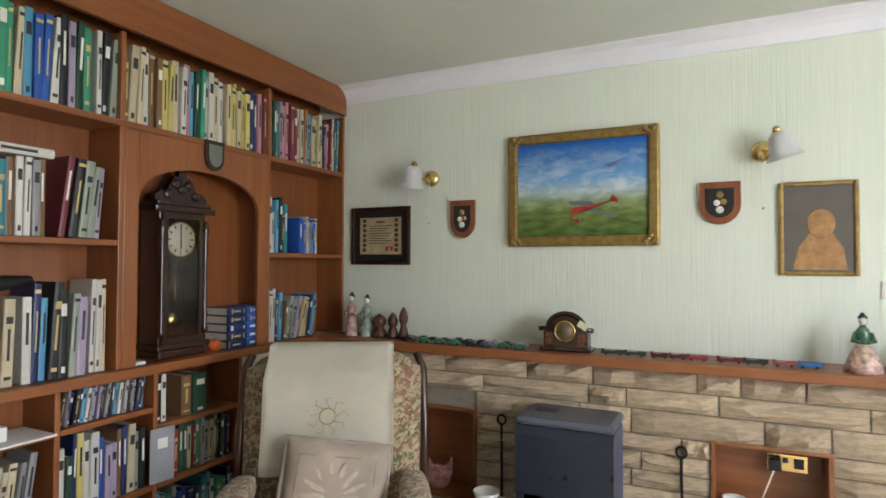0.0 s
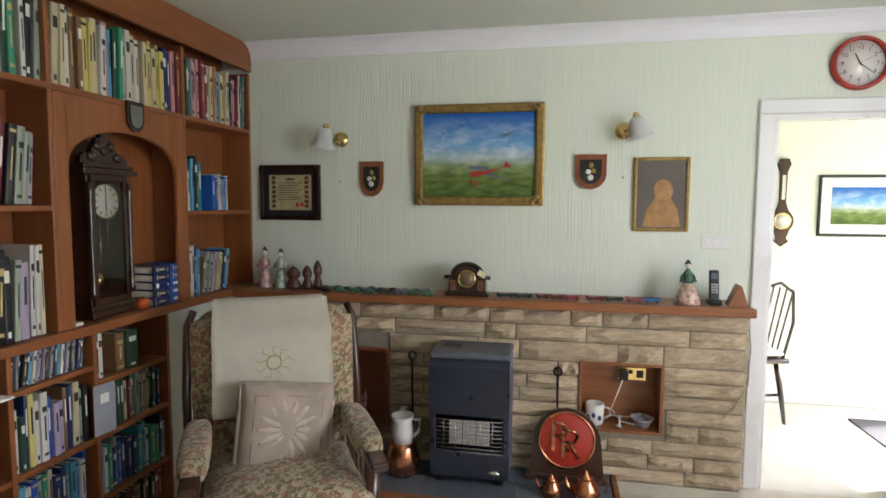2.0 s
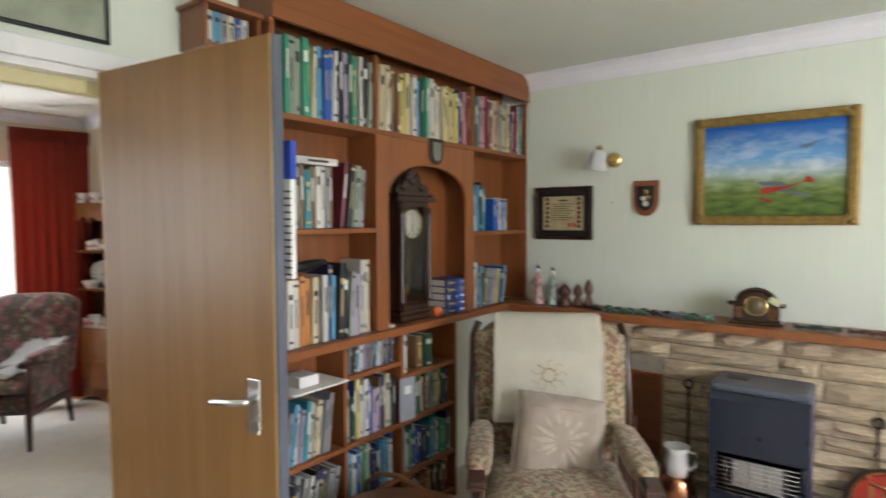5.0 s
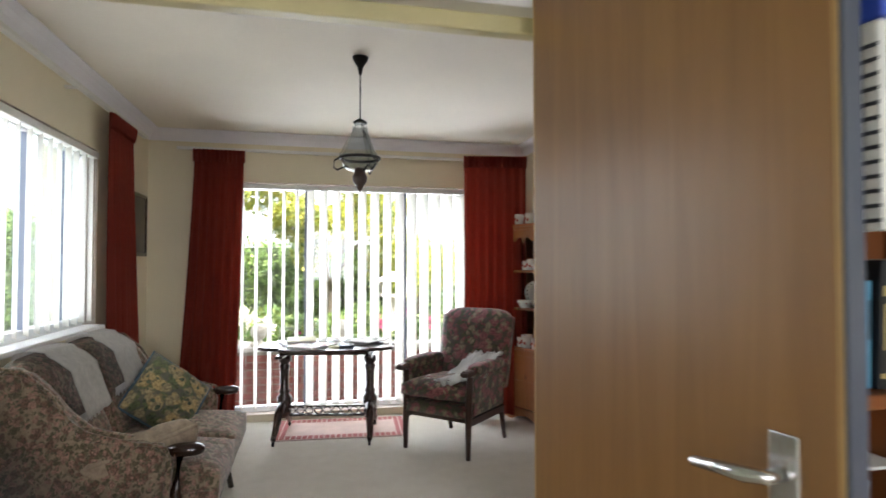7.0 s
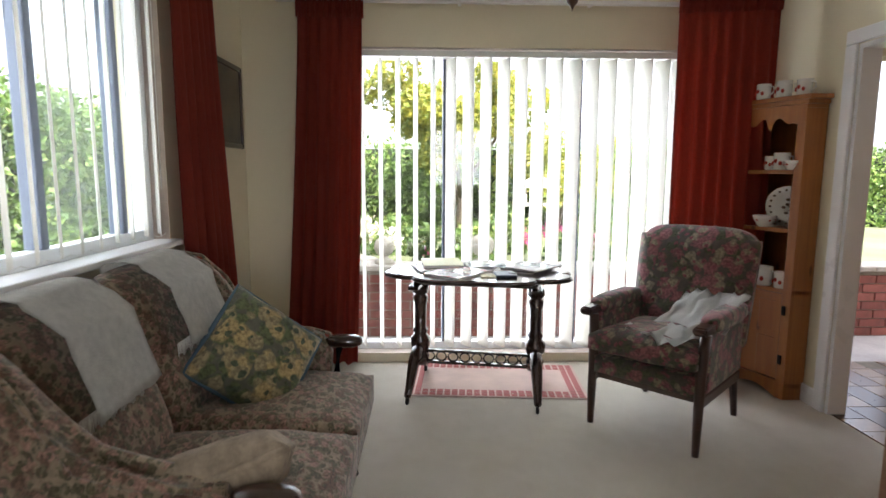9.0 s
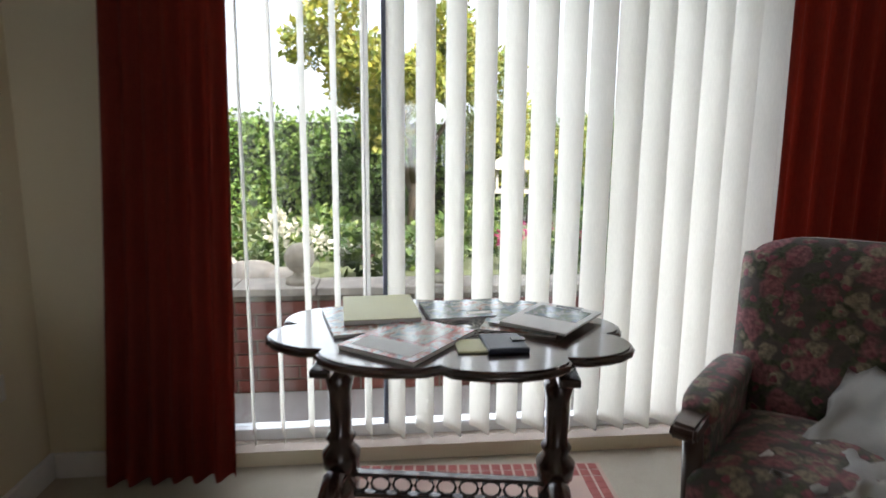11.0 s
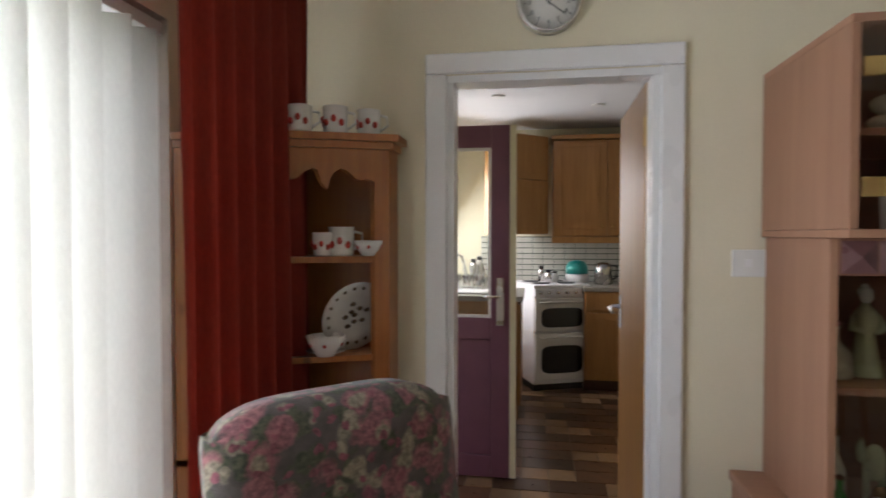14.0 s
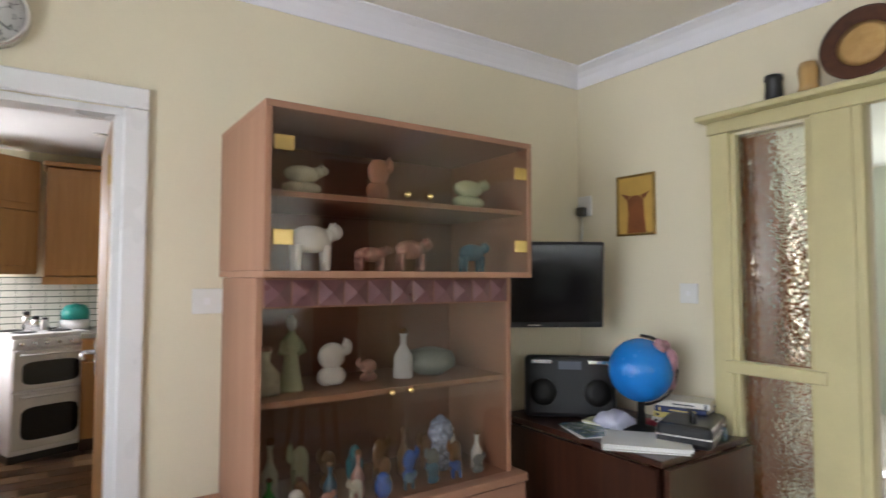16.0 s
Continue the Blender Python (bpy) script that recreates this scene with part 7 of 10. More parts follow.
def build_radiator():
    ob = thing("radiator", pose(-1.25, -4.285, 0.12), "cream ribbed panel radiator under the side window", "radiator")
    bm = bmesh.new()
    n = 34
    L = 1.5
    prof = []
    for k in range(n + 1):
        x = -L / 2 + L * k / n
        prof += [(x, 0.03), (x + L / n * 0.35, 0.042), (x + L / n * 0.65, 0.042)]
    prof = [(a, b) for a, b in prof if a <= L / 2 + 1e-6]
    poly = [(-L / 2, 0.0)] + prof + [(L / 2, 0.0)]
    poly = [(a, b) for a, b in poly]
    prism(bm, poly[::-1], 0.03, 0.53)
    part("panel", bm, "radiator", ob)
    part("top_rail", boxes((-L / 2 - 0.005, -0.01, 0.531, L / 2 + 0.005, 0.05, 0.56), bevel=0.008), "radiator", ob)
    part("bottom_rail", boxes((-L / 2 - 0.005, 0.0, 0.0, L / 2 + 0.005, 0.045, 0.029), bevel=0.008), "radiator", ob)
    part("pipe", tube(bmesh.new(), [(L / 2 - 0.05, 0.02, 0.01), (L / 2 - 0.05, 0.02, -0.12)], 0.008, 8), "gloss_white", ob)
    part("pipe", tube(bmesh.new(), [(-L / 2 + 0.05, 0.02, 0.01), (-L / 2 + 0.05, 0.02, -0.12)], 0.008, 8), "gloss_white", ob)


build_radiator()
framed("dark_painting", -0.23, 0.23, -0.24, 0.24, 0, 0.03, 0.025, "darkwood", plain("dim_landscape_oil", (0.07, 0.055, 0.028), 0.4, var=0.7, scale=7), "small dark oil painting in a dark frame", "painting", at=pose(-3.29, -4.328, 1.625, 0, 0, 180))
ob = thing("wall_socket", pose(-3.33, -4.328, 0.45), "white double wall socket", "socket")
part("plate", boxes((-0.07, 0, -0.043, 0.07, 0.01, 0.043), bevel=0.003), "white_plastic", ob)


# ---- sofa ----
def build_sofa():
    ob = thing("sofa", pose(-1.62, -3.78, 0) @ Matrix.Diagonal((0.97, 0.90, 1.02, 1)), "two-seat wing sofa in beige floral tapestry with wooden arm knobs", "sofa")
    cloth = "sofa_floral"
    hw = 0.60
    part("base", boxes((-hw + 0.03, -0.36, 0.16, hw - 0.03, 0.34, 0.30), bevel=0.02), cloth, ob)
    for s in (-1, 1):
        bm = moved(cushion_grid(bmesh.new(), hw - 0.05, 0.70, 0.17, 16, 16, 0.02, 0.012, 3 + s, 0.62), pose(s * (hw / 2 - 0.035), 0.075, 0.385))
        seat = part("seat_cushion", bm, cloth, ob)
        w2 = hw / 2 - 0.03
        part("piping", tube(bmesh.new(), [(s * (hw / 2 - 0.035) + w2 * x, 0.075 + 0.345 * y, 0.385) for x, y in ((-1, -1), (0, -1), (1, -1), (1, 0), (1, 1), (0, 1.0), (-1, 1), (-1, 0))], 0.007, 6, close=True), cloth, seat)
        # back cushion, reclined
        bm = bmesh.new()
        nx, nz = 14, 18
        fr, bk = {}, {}
        for i in range(nx + 1):
            for j in range(nz + 1):
                u, v = 2 * i / nx - 1, j / nz
                k = (1 - abs(u) ** 6) * (1 - abs(2 * v - 1) ** 8)
                z = 0.42 + 0.50 * v - (0.03 * abs(u) ** 4 if v > 0.9 else 0) * 1.0
                x = s * (hw / 2 - 0.03) + u * (hw / 2 - 0.028) * (1 - 0.05 * max(0, (v - 0.85) / 0.15) ** 2)
                y = -0.20 - 0.20 * v
                fr[i, j] = bm.verts.new((x, y + 0.065 * k + 0.02 * math.exp(-((v - 0.25) / 0.2) ** 2) * k + 0.008 * noise.noise(Vector((u * 2 + s, v * 3, 2))), z))
                bk[i, j] = bm.verts.new((x, y - 0.07, z))
        for i in range(nx):
            for j in range(nz):
                bm.faces.new((fr[i, j], fr[i, j + 1], fr[i + 1, j + 1], fr[i + 1, j])).smooth = True
                bm.faces.new((bk[i, j], bk[i + 1, j], bk[i + 1, j + 1], bk[i, j + 1])).smooth = True
        ring = [(i, 0) for i in range(nx)] + [(nx, j) for j in range(nz)] + [(i, nz) for i in range(nx, 0, -1)] + [(0, j) for j in range(nz, 0, -1)]
        for p, q in zip(ring, ring[1:] + ring[:1]):
            bm.faces.new((fr[p], fr[q], bk[q], bk[p])).smooth = True
        part("back_cushion", bm, cloth, ob)
        # wing: tall at the back, sweeping down to the arm
        prof = [(-0.40, 0.28), (-0.44, 0.60), (-0.47, 0.86), (-0.43, 0.915), (-0.34, 0.90), (-0.24, 0.82), (-0.17, 0.72), (-0.11, 0.645), (0.0, 0.615), (0.14, 0.605), (0.22, 0.585), (0.24, 0.54), (0.22, 0.28)]
        bm = bmesh.new()
        prism(bm, prof, s * (hw - 0.02) - 0.045, s * (hw - 0.02) + 0.045, plane="yz")
        bmesh.ops.bevel(bm, geom=list(bm.edges), offset=0.022, segments=3, affect="EDGES", clamp_overlap=True)
        for f in bm.faces:
            f.smooth = True
        part("wing_arm", bm, cloth, ob)
        part("arm_piping", tube(bmesh.new(), [(s * (hw + 0.022), y, z) for y, z in prof[1:-1]], 0.007, 6), cloth, ob)
        bm = bmesh.new()
        blob(bm, (s * (hw - 0.02), 0.29, 0.565), (0.036, 0.085, 0.026), 14, 10, 0.8)
        part("arm_knob", bm, "darkwood", ob, "dark polished wooden arm end")
        part("arm_post", tube(bmesh.new(), [(s * (hw - 0.02), 0.27, 0.555), (s * (hw - 0.02), 0.25, 0.40), (s * (hw - 0.02), 0.28, 0.2), (s * (hw - 0.02), 0.33, 0.0)], [0.02, 0.024, 0.022, 0.018], 8), "darkwood", ob)
        part("back_leg", tube(bmesh.new(), [(s * (hw - 0.05), -0.33, 0.2), (s * (hw - 0.05), -0.37, 0)], 0.02, 8), "darkwood", ob)
    part("front_rail", boxes((-hw + 0.02, 0.30, 0.10, hw - 0.02, 0.33, 0.16), bevel=0.006), "darkwood", ob)
    part("back_panel", moved(boxes((-hw + 0.03, -0.03, 0, hw - 0.03, 0.03, 0.56), bevel=0.02), pose(0, -0.35, 0.29, 12, 0, 0)), cloth, ob)


build_sofa()
M["lace"] = plain("white_lace_cloth", (0.66, 0.64, 0.60), 0.9, var=0.1, scale=40, fine=200, bumpy=0.6)
SF = pose(-1.62, -3.78, 0.05, 0, 0, 180)
draped_cloth("sofa_back_cover", 0.34, 0.24, 0.12, SF @ pose(0.26, 0.30, 0.90), "lace", "white fringed cover over the sofa back", 0.36, 0.11, 0.05, 4)
draped_cloth("sofa_back_cover", 0.30, 0.26, 0.12, SF @ pose(-0.29, 0.30, 0.90), "lace", "white fringed cover over the sofa back", 0.36, 0.11, 0.05, 7)
M["yellow_flower_cloth"] = floral("yellow_rose_needlework", (0.10, 0.10, 0.07), [(0.40, 0.29, 0.13), (0.30, 0.24, 0.13), (0.07, 0.09, 0.05)], (0.10, 0.12, 0.05), 12.0)
M["blue_braid"] = plain("grey_blue_braid", (0.07, 0.12, 0.16), 0.8, var=0.2)
build_cushion("needlework_cushion", pose(-1.90, -3.78, 0.61, 0, 0, 45) @ pose(0, 0, 0, 0, 62, 0) @ pose(0, 0, 0, 0, 0, 45), 0.37, 0.37, 0.13, "yellow_flower_cloth", "yellow flower needlework cushion with blue edging on the sofa", "blue_braid", None, 5)
M["striped_cushion"] = plain("beige_stripe_cloth", (0.32, 0.25, 0.18), 0.9, var=0.3, scale=25, bumpy=0.4)
build_cushion("bolster_cushion", pose(-1.17, -3.70, 0.545, 18, -24, 10), 0.26, 0.42, 0.15, "striped_cushion", "beige patterned cushion squashed on the sofa arm", "striped_cushion", None, 8)


# ---- carved table ----
def build_table():
    ob = thing("carved_table", pose(-3.10, -2.90, 0, 0, 0, -10.5) @ Matrix.Diagonal((1.06, 0.98, 1, 1)), "dark carved oval table with a scalloped top on turned legs", "table")
    n = 96
    poly = []
    for k in range(n):
        a = 2 * math.pi * k / n
        r = 0.885 + 0.15 * abs(math.sin(4 * a)) ** 0.6
        poly.append((0.315 * math.cos(a) * r, 0.52 * math.sin(a) * r))
    bm = prism(bmesh.new(), poly, 0.682, 0.705)
    part("tabletop", bm, "darkwood_top", ob)
    part("edge_moulding", tube(bmesh.new(), [(x * 1.005, y * 1.005, 0.69) for x, y in poly], 0.011, 6, close=True), "darkwood", ob)
    bead = mesh_of("carved_bead", blob(bmesh.new(), (0, 0, 0), (0.009, 0.009, 0.008), 6, 4), "darkwood")
    for k in range(0, n, 2):
        x, y = poly[k]
        nub = new("carved_bead", bead)
        nub.parent = ob
        nub.matrix_basis = pose(x * 1.012, y * 1.012, 0.688)
    part("apron", boxes((-0.16, -0.34, 0.645, 0.16, 0.34, 0.681), bevel=0.004), "darkwood", ob)
    for s in (-1, 1):
        y = s * 0.335
        part("support_block", boxes((-0.20, y - 0.03, 0.62, 0.20, y + 0.03, 0.644), bevel=0.006), "darkwood", ob)
        part("turned_leg", lathe(bmesh.new(), [(0.045, 0.15), (0.052, 0.2), (0.034, 0.225), (0.055, 0.255), (0.06, 0.30), (0.036, 0.33), (0.047, 0.35), (0.034, 0.37), (0.036, 0.5), (0.046, 0.545), (0.031, 0.56), (0.052, 0.58), (0.046, 0.62)], 18, (0, y, 0)), "darkwood", ob)
        for x in (-0.13, 0.13):
            bm = tube(bmesh.new(), [(x * 0.1, y, 0.24), (x * 0.6, y + s * 0.004, 0.25), (x * 1.05, y + s * 0.01, 0.20), (x * 1.45, y + s * 0.018, 0.10), (x * 1.95, y + s * 0.02, 0.05)], [0.03, 0.034, 0.034, 0.026, 0.02], 10)
            part("scroll_foot", bm, "darkwood", ob)
            part("castor", moved(lathe(bmesh.new(), [(0, -0.009), (0.016, -0.009), (0.022, 0), (0.016, 0.009), (0, 0.009)], 12), pose(x * 1.95, y + s * 0.02, 0.023, 90, 0, 0)), "iron", ob)
        part("end_stretcher", boxes((-0.14, y - 0.018, 0.185, 0.14, y + 0.018, 0.235), bevel=0.008), "darkwood", ob)
    top = [(0.335 * k / 6 - 0.335 / 2 * 2 * 0.5, 0) for k in range(7)]
    part("stretcher_rail", boxes((-0.012, -0.32, 0.155, 0.012, 0.32, 0.17), (-0.012, -0.32, 0.225, 0.012, 0.32, 0.238)), "darkwood", ob)
    for k in range(9):
        y = -0.28 + 0.07 * k
        bm = tube(bmesh.new(), [(0, y + 0.03 * math.cos(a), 0.197 + 0.026 * math.sin(a)) for a in [2 * math.pi * j / 10 for j in range(10)]], 0.005, 5, close=True)
        part("fretwork_ring", bm, "darkwood", ob)


build_table()



def printed(name, cols, scale):
    """Glossy photographic cover: soft patches of several inks."""
    m, n, l, b = nodes_of(name)
    v = mapped(n, l)
    c = ramp(n, l, noise_tex(n, l, v, scale, 4, 0.6, 1.2), [(0.3 + 0.4 * k / (len(cols) - 1), q) for k, q in enumerate(cols)])
    c = mixed(n, l, c, ramp(n, l, noise_tex(n, l, v, scale * 4, 3), [(0.35, (0.55, 0.55, 0.55)), (0.6, (1, 1, 1))]), 0.7, "MULTIPLY")
    l.new(c, b.inputs["Base Color"])
    b.inputs["Roughness"].default_value = 0.22
    return m


M["gloss_print"] = printed("glossy_magazine_print", [(0.05, 0.10, 0.05), (0.16, 0.25, 0.30), (0.55, 0.55, 0.50), (0.30, 0.08, 0.05), (0.10, 0.14, 0.08)], 20.0)
M["gloss_red"] = printed("glossy_red_cover", [(0.10, 0.22, 0.42), (0.60, 0.60, 0.62), (0.45, 0.05, 0.04), (0.62, 0.58, 0.55), (0.05, 0.06, 0.10)], 15.0)
M["gloss_blue"] = printed("glossy_blue_grey_cover", [(0.05, 0.08, 0.14), (0.16, 0.22, 0.30), (0.10, 0.16, 0.10), (0.40, 0.44, 0.48), (0.22, 0.09, 0.06)], 18.0)
M["wallet"] = plain("navy_leather", (0.02, 0.028, 0.05), 0.4)


def magazine(x, y, z, rz, w, d, t, mat, label, bars=()):
    ob = thing("magazine", pose(x, y, z, 0, 0, rz), label, "magazine", "magazines on the table")
    part("page_block", boxes((-d / 2 + 0.002, -w / 2 + 0.002, 0, d / 2 - 0.002, w / 2 - 0.002, t * 0.9)), "paper", ob)
    part("cover", boxes((-d / 2, -w / 2, t * 0.9, d / 2, w / 2, t + 0.001)), mat, ob)
    for k, (a, b, c2, e, m2) in enumerate(bars):
        part("printed_panel", boxes((a * d / 2, b * w / 2, t + 0.0012, c2 * d / 2, e * w / 2, t + 0.0018)), m2, ob)


TZ = 0.706
magazine(-3.20, -3.14, TZ, 12, 0.24, 0.30, 0.008, "gloss_print", "glossy leaflet under a pale yellow pad")
magazine(-3.27, -3.10, TZ + 0.01, 4, 0.23, 0.29, 0.014, "yellow_paper", "pale yellow paper pad on the carved table")
magazine(-2.99, -3.02, TZ, -38, 0.24, 0.31, 0.012, "gloss_red", "glossy red and white magazine at the table edge", [(-0.8, -0.7, 0.2, 0.6, "gloss_print"), (0.3, -0.8, 0.85, 0.8, "paper")])
magazine(-3.28, -2.82, TZ, 6, 0.28, 0.21, 0.010, "gloss_blue", "dark glossy magazine with a picture cover", [(-0.7, -0.3, 0.3, 0.9, "gloss_print"), (0.45, -0.1, 0.7, 0.5, "pale_letter")])
magazine(-3.16, -2.66, TZ, -20, 0.22, 0.29, 0.006, "gloss_print", "pale leaflet in the fanned pile")
magazine(-3.17, -2.61, TZ + 0.008, -32, 0.22, 0.29, 0.006, "gloss_blue", "grey-blue leaflet in the fanned pile", [(-0.8, -0.8, -0.2, 0.8, "gloss_print")])
magazine(-3.12, -2.58, TZ + 0.016, -42, 0.21, 0.28, 0.006, "paper", "white leaflet with a landscape photograph", [(-0.75, -0.8, 0.15, 0.8, "gloss_blue"), (-0.92, -0.4, -0.8, 0.4, "dark_letter")])
solo("card", boxes((-0.05, -0.04, 0, 0.05, 0.04, 0.006), bevel=0.001), "yellow_paper", "small cream card on the table", "card", at=pose(-2.93, -2.86, TZ))
ob = thing("wallet", pose(-2.93, -2.77, TZ, 0, 0, 2), "closed navy leather wallet on the table edge", "wallet")
part("cover", boxes((-0.065, -0.055, 0, 0.065, 0.055, 0.016), bevel=0.005), "wallet", ob)
part("strap", boxes((-0.015, 0.02, 0.0162, 0.015, 0.057, 0.02), bevel=0.001), "black", ob)
bm = bmesh.new()
for k in range(5):
    tube(bm, [((0.03 + 0.022 * k) * math.cos(a), (0.03 + 0.022 * k) * math.sin(a), 0.0015) for a in [2 * math.pi * j / 20 for j in range(20)]], 0.002, 4, close=True)
for k in range(20):
    a = 2 * math.pi * k / 20
    tube(bm, [(0.03 * math.cos(a), 0.03 * math.sin(a), 0.0015), (0.12 * math.cos(a), 0.12 * math.sin(a), 0.0015)], 0.0015, 4)
solo("lace_doily", bm, "lace", "small crocheted lace doily on the tabletop", "doily", at=pose(-3.12, -2.85, TZ))

CB = pose(-2.69, -1.98, 0, 0, 0, 45)
build_armchair(CB, "chair_floral_b", "wooden-framed armchair in plum and rose floral cloth", 0.52, 0.98, True)
bm = bmesh.new()
n = 18
g = [[bm.verts.new((0.36 * (i / n - 0.5) + 0.03 * noise.noise(Vector((i * 0.3, j * 0.3, 2))), 0.50 * (j / n - 0.5) + 0.03 * noise.noise(Vector((i * 0.3, j * 0.3, 7))), 0.05 * noise.noise(Vector((i * 0.45, j * 0.35, 4))) + 0.32 * max(0, j / n - 0.6))) for j in range(n + 1)] for i in range(n + 1)]
for i in range(n):
    for j in range(n):
        bm.faces.new((g[i][j], g[i + 1][j], g[i + 1][j + 1], g[i][j + 1])).smooth = True
bmesh.ops.solidify(bm, geom=list(bm.faces), thickness=0.01)
solo("crumpled_cloth", bm, "white_cloth", "crumpled white cotton cloth lying on the armchair seat", "cloth", at=CB @ pose(0.10, -0.06, 0.525, 4, -6, -20))

# rug with a border of small squares
ob = thing("rug", pose(-3.27, -2.78, 0.001, 0, 0, -4), "pale pink rug with a border of rose squares", "rug")
part("field", boxes((-0.28, -0.52, 0, 0.28, 0.52, 0.008), bevel=0.003), "pink_rug", ob)
tile = mesh_of("border_square", boxes((-0.019, -0.016, 0.0082, 0.019, 0.016, 0.0098)), "dark_red_rug")
for i in range(24):
    for x in (-0.25, -0.205, 0.205, 0.25):
        t2 = new("border_square", tile)
        t2.parent = ob
        t2.matrix_basis = pose(x, -0.485 + 0.0422 * i, 0)
for i in range(9):
    for y in (-0.485, -0.443, 0.443, 0.485):
        t2 = new("border_square", tile)
        t2.parent = ob
        t2.matrix_basis = pose(-0.16 + 0.04 * i, y, 0)


# ---- corner dresser and china ----
def build_corner_unit():
    ob = thing("corner_dresser", pose(-3.615, KW - 0.005, 0) @ Matrix.Diagonal((1.31, 0.52, 1, 1)), "tall knotty pine corner dresser with open shelves and a cupboard", "dresser")

    def pent(k=0.0):
        return [(0, 0), (0.51 - k, 0), (0.51 - k, -0.22 - 0 * k), (0.23 - 0 * k, -0.51 + k), (0, -0.51 + k)]

    def front(t, a, b):
        """A board on the slanted front, t from 0 (window side) to 1 (kitchen side)."""
        p0, p1 = Vector((0.23, -0.51)), Vector((0.51, -0.22))
        d = (p1 - p0)
        nrm = Vector((d.y, -d.x)).normalized()
        q0, q1 = p0 + d * a, p0 + d * b
        return [tuple(q0), tuple(q1), tuple(q1 - nrm * t), tuple(q0 - nrm * t)]
    for nm, z in (("floor_board", 0.07), ("counter", 0.60), ("shelf", 0.935), ("shelf", 1.255), ("top_board", 1.60)):
        part(nm, prism(bmesh.new(), pent(0.012 if nm == "shelf" else 0.0), z, z + 0.02), "orange_pine", ob)
    cor = [(0, 0), (0.535, 0), (0.535, -0.235), (0.235, -0.535), (0, -0.535)]
    part("cornice", prism(bmesh.new(), cor, 1.645, 1.668), "orange_pine", ob)
    part("cornice_bed", prism(bmesh.new(), [(0, 0), (0.52, 0), (0.52, -0.226), (0.232, -0.52), (0, -0.52)], 1.621, 1.644), "orange_pine", ob)
    part("back_board", boxes((0.0, -0.51, 0.02, 0.012, 0, 1.6)), "orange_pine", ob)
    part("back_board", boxes((0.0125, -0.012, 0.02, 0.51, 0, 1.6)), "orange_pine", ob)
    part("side_board", boxes((0.495, -0.22, 0.0, 0.51, -0.0125, 1.599)), "orange_pine", ob)
    part("side_board", boxes((0.0125, -0.51, 0.0, 0.23, -0.495, 1.599)), "orange_pine", ob)
    for a, b in ((0.0, 0.12), (0.88, 1.0)):
        part("front_stile", prism(bmesh.new(), front(0.018, a, b), 0.0, 1.6), "orange_pine", ob)
    # scalloped board under the cornice and at the foot
    for z0, z1, flip in ((1.47, 1.6, 1), (0.0, 0.10, 0)):
        n = 20
        p0, p1 = Vector((0.23, -0.51)), Vector((0.51, -0.22))
        d = p1 - p0
        bm = bmesh.new()
        rows = []
        for k in range(n + 1):
            u = 0.12 + 0.76 * k / n
            q = p0 + d * u
            w = k / n
            zl = z0 + (z1 - z0) * (0.35 + 0.35 * math.sin(math.pi * w) * abs(math.cos(3 * math.pi * w)) + (0.0 if abs(w - 0.5) > 0.05 else -0.2))
            lo, hi = (zl, z1) if flip else (z0 + (z1 - z0) * 0.45 * math.sin(math.pi * w), z1)
            nrm = Vector((d.y, -d.x)).normalized() * 0.016
            rows.append([bm.verts.new((q.x, q.y, lo)), bm.verts.new((q.x, q.y, hi)), bm.verts.new((q.x - nrm.x, q.y - nrm.y, hi)), bm.verts.new((q.x - nrm.x, q.y - nrm.y, lo))])
        for a, b in zip(rows, rows[1:]):
            for k in range(4):
                bm.faces.new((a[k], b[k], b[(k + 1) % 4], a[(k + 1) % 4]))
        bm.faces.new(rows[0])
        bm.faces.new(rows[-1][::-1])
        part("scalloped_board", bm, "orange_pine", ob)
    dr2 = part("cupboard_door", prism(bmesh.new(), front(0.02, 0.125, 0.875), 0.11, 0.595), "orange_pine", ob)
    for a, b in ((0.2, 0.46), (0.54, 0.8)):
        for z0, z1 in ((0.16, 0.34), (0.38, 0.55)):
            p0, p1 = Vector((0.23, -0.51)), Vector((0.51, -0.22))
            d = (p1 - p0)
            nrm = Vector((d.y, -d.x)).normalized()
            q0, q1 = p0 + d * a + nrm * 0.001, p0 + d * b + nrm * 0.001
            poly = [tuple(q0), tuple(q1), tuple(q1 + nrm * 0.008), tuple(q0 + nrm * 0.008)]
            bm = prism(bmesh.new(), poly, z0, z1)
            part("raised_panel", bm, "orange_pine", dr2)
    for z in (0.2, 0.48):
        q = Vector((0.23, -0.51)) + (Vector((0.51, -0.22)) - Vector((0.23, -0.51))) * 0.9
        part("hinge", boxes((q.x - 0.002, q.y - 0.012, z, q.x + 0.016, q.y + 0.004, z + 0.05)), "iron", dr2)


build_corner_unit()


def dresser_at(x, y):
    """Plan of the dresser, from its corner, to the room."""
    return -3.015 + 0.75 * (x + 3.19), KW - 0.005 + 0.56 * (y + 0.77)


FR = "white china mug painted with red fruit on the pine dresser"
for x, y, z, s in ((-3.33, -1.02, 1.668, 1.0), (-3.20, -0.93, 1.668, 0.95), (-3.46, -1.12, 1.668, 0.95), (-3.38, -1.05, 1.275, 0.85), (-3.31, -1.0, 1.275, 1.05), (-3.35, -1.06, 0.62, 1.2), (-3.22, -0.98, 0.62, 1.0), (-3.45, -1.1, 0.62, 0.9)):
    mug("china_mug", *dresser_at(x, y), z + 0.001, s, FR, rot=20, group="painted china on the dresser")


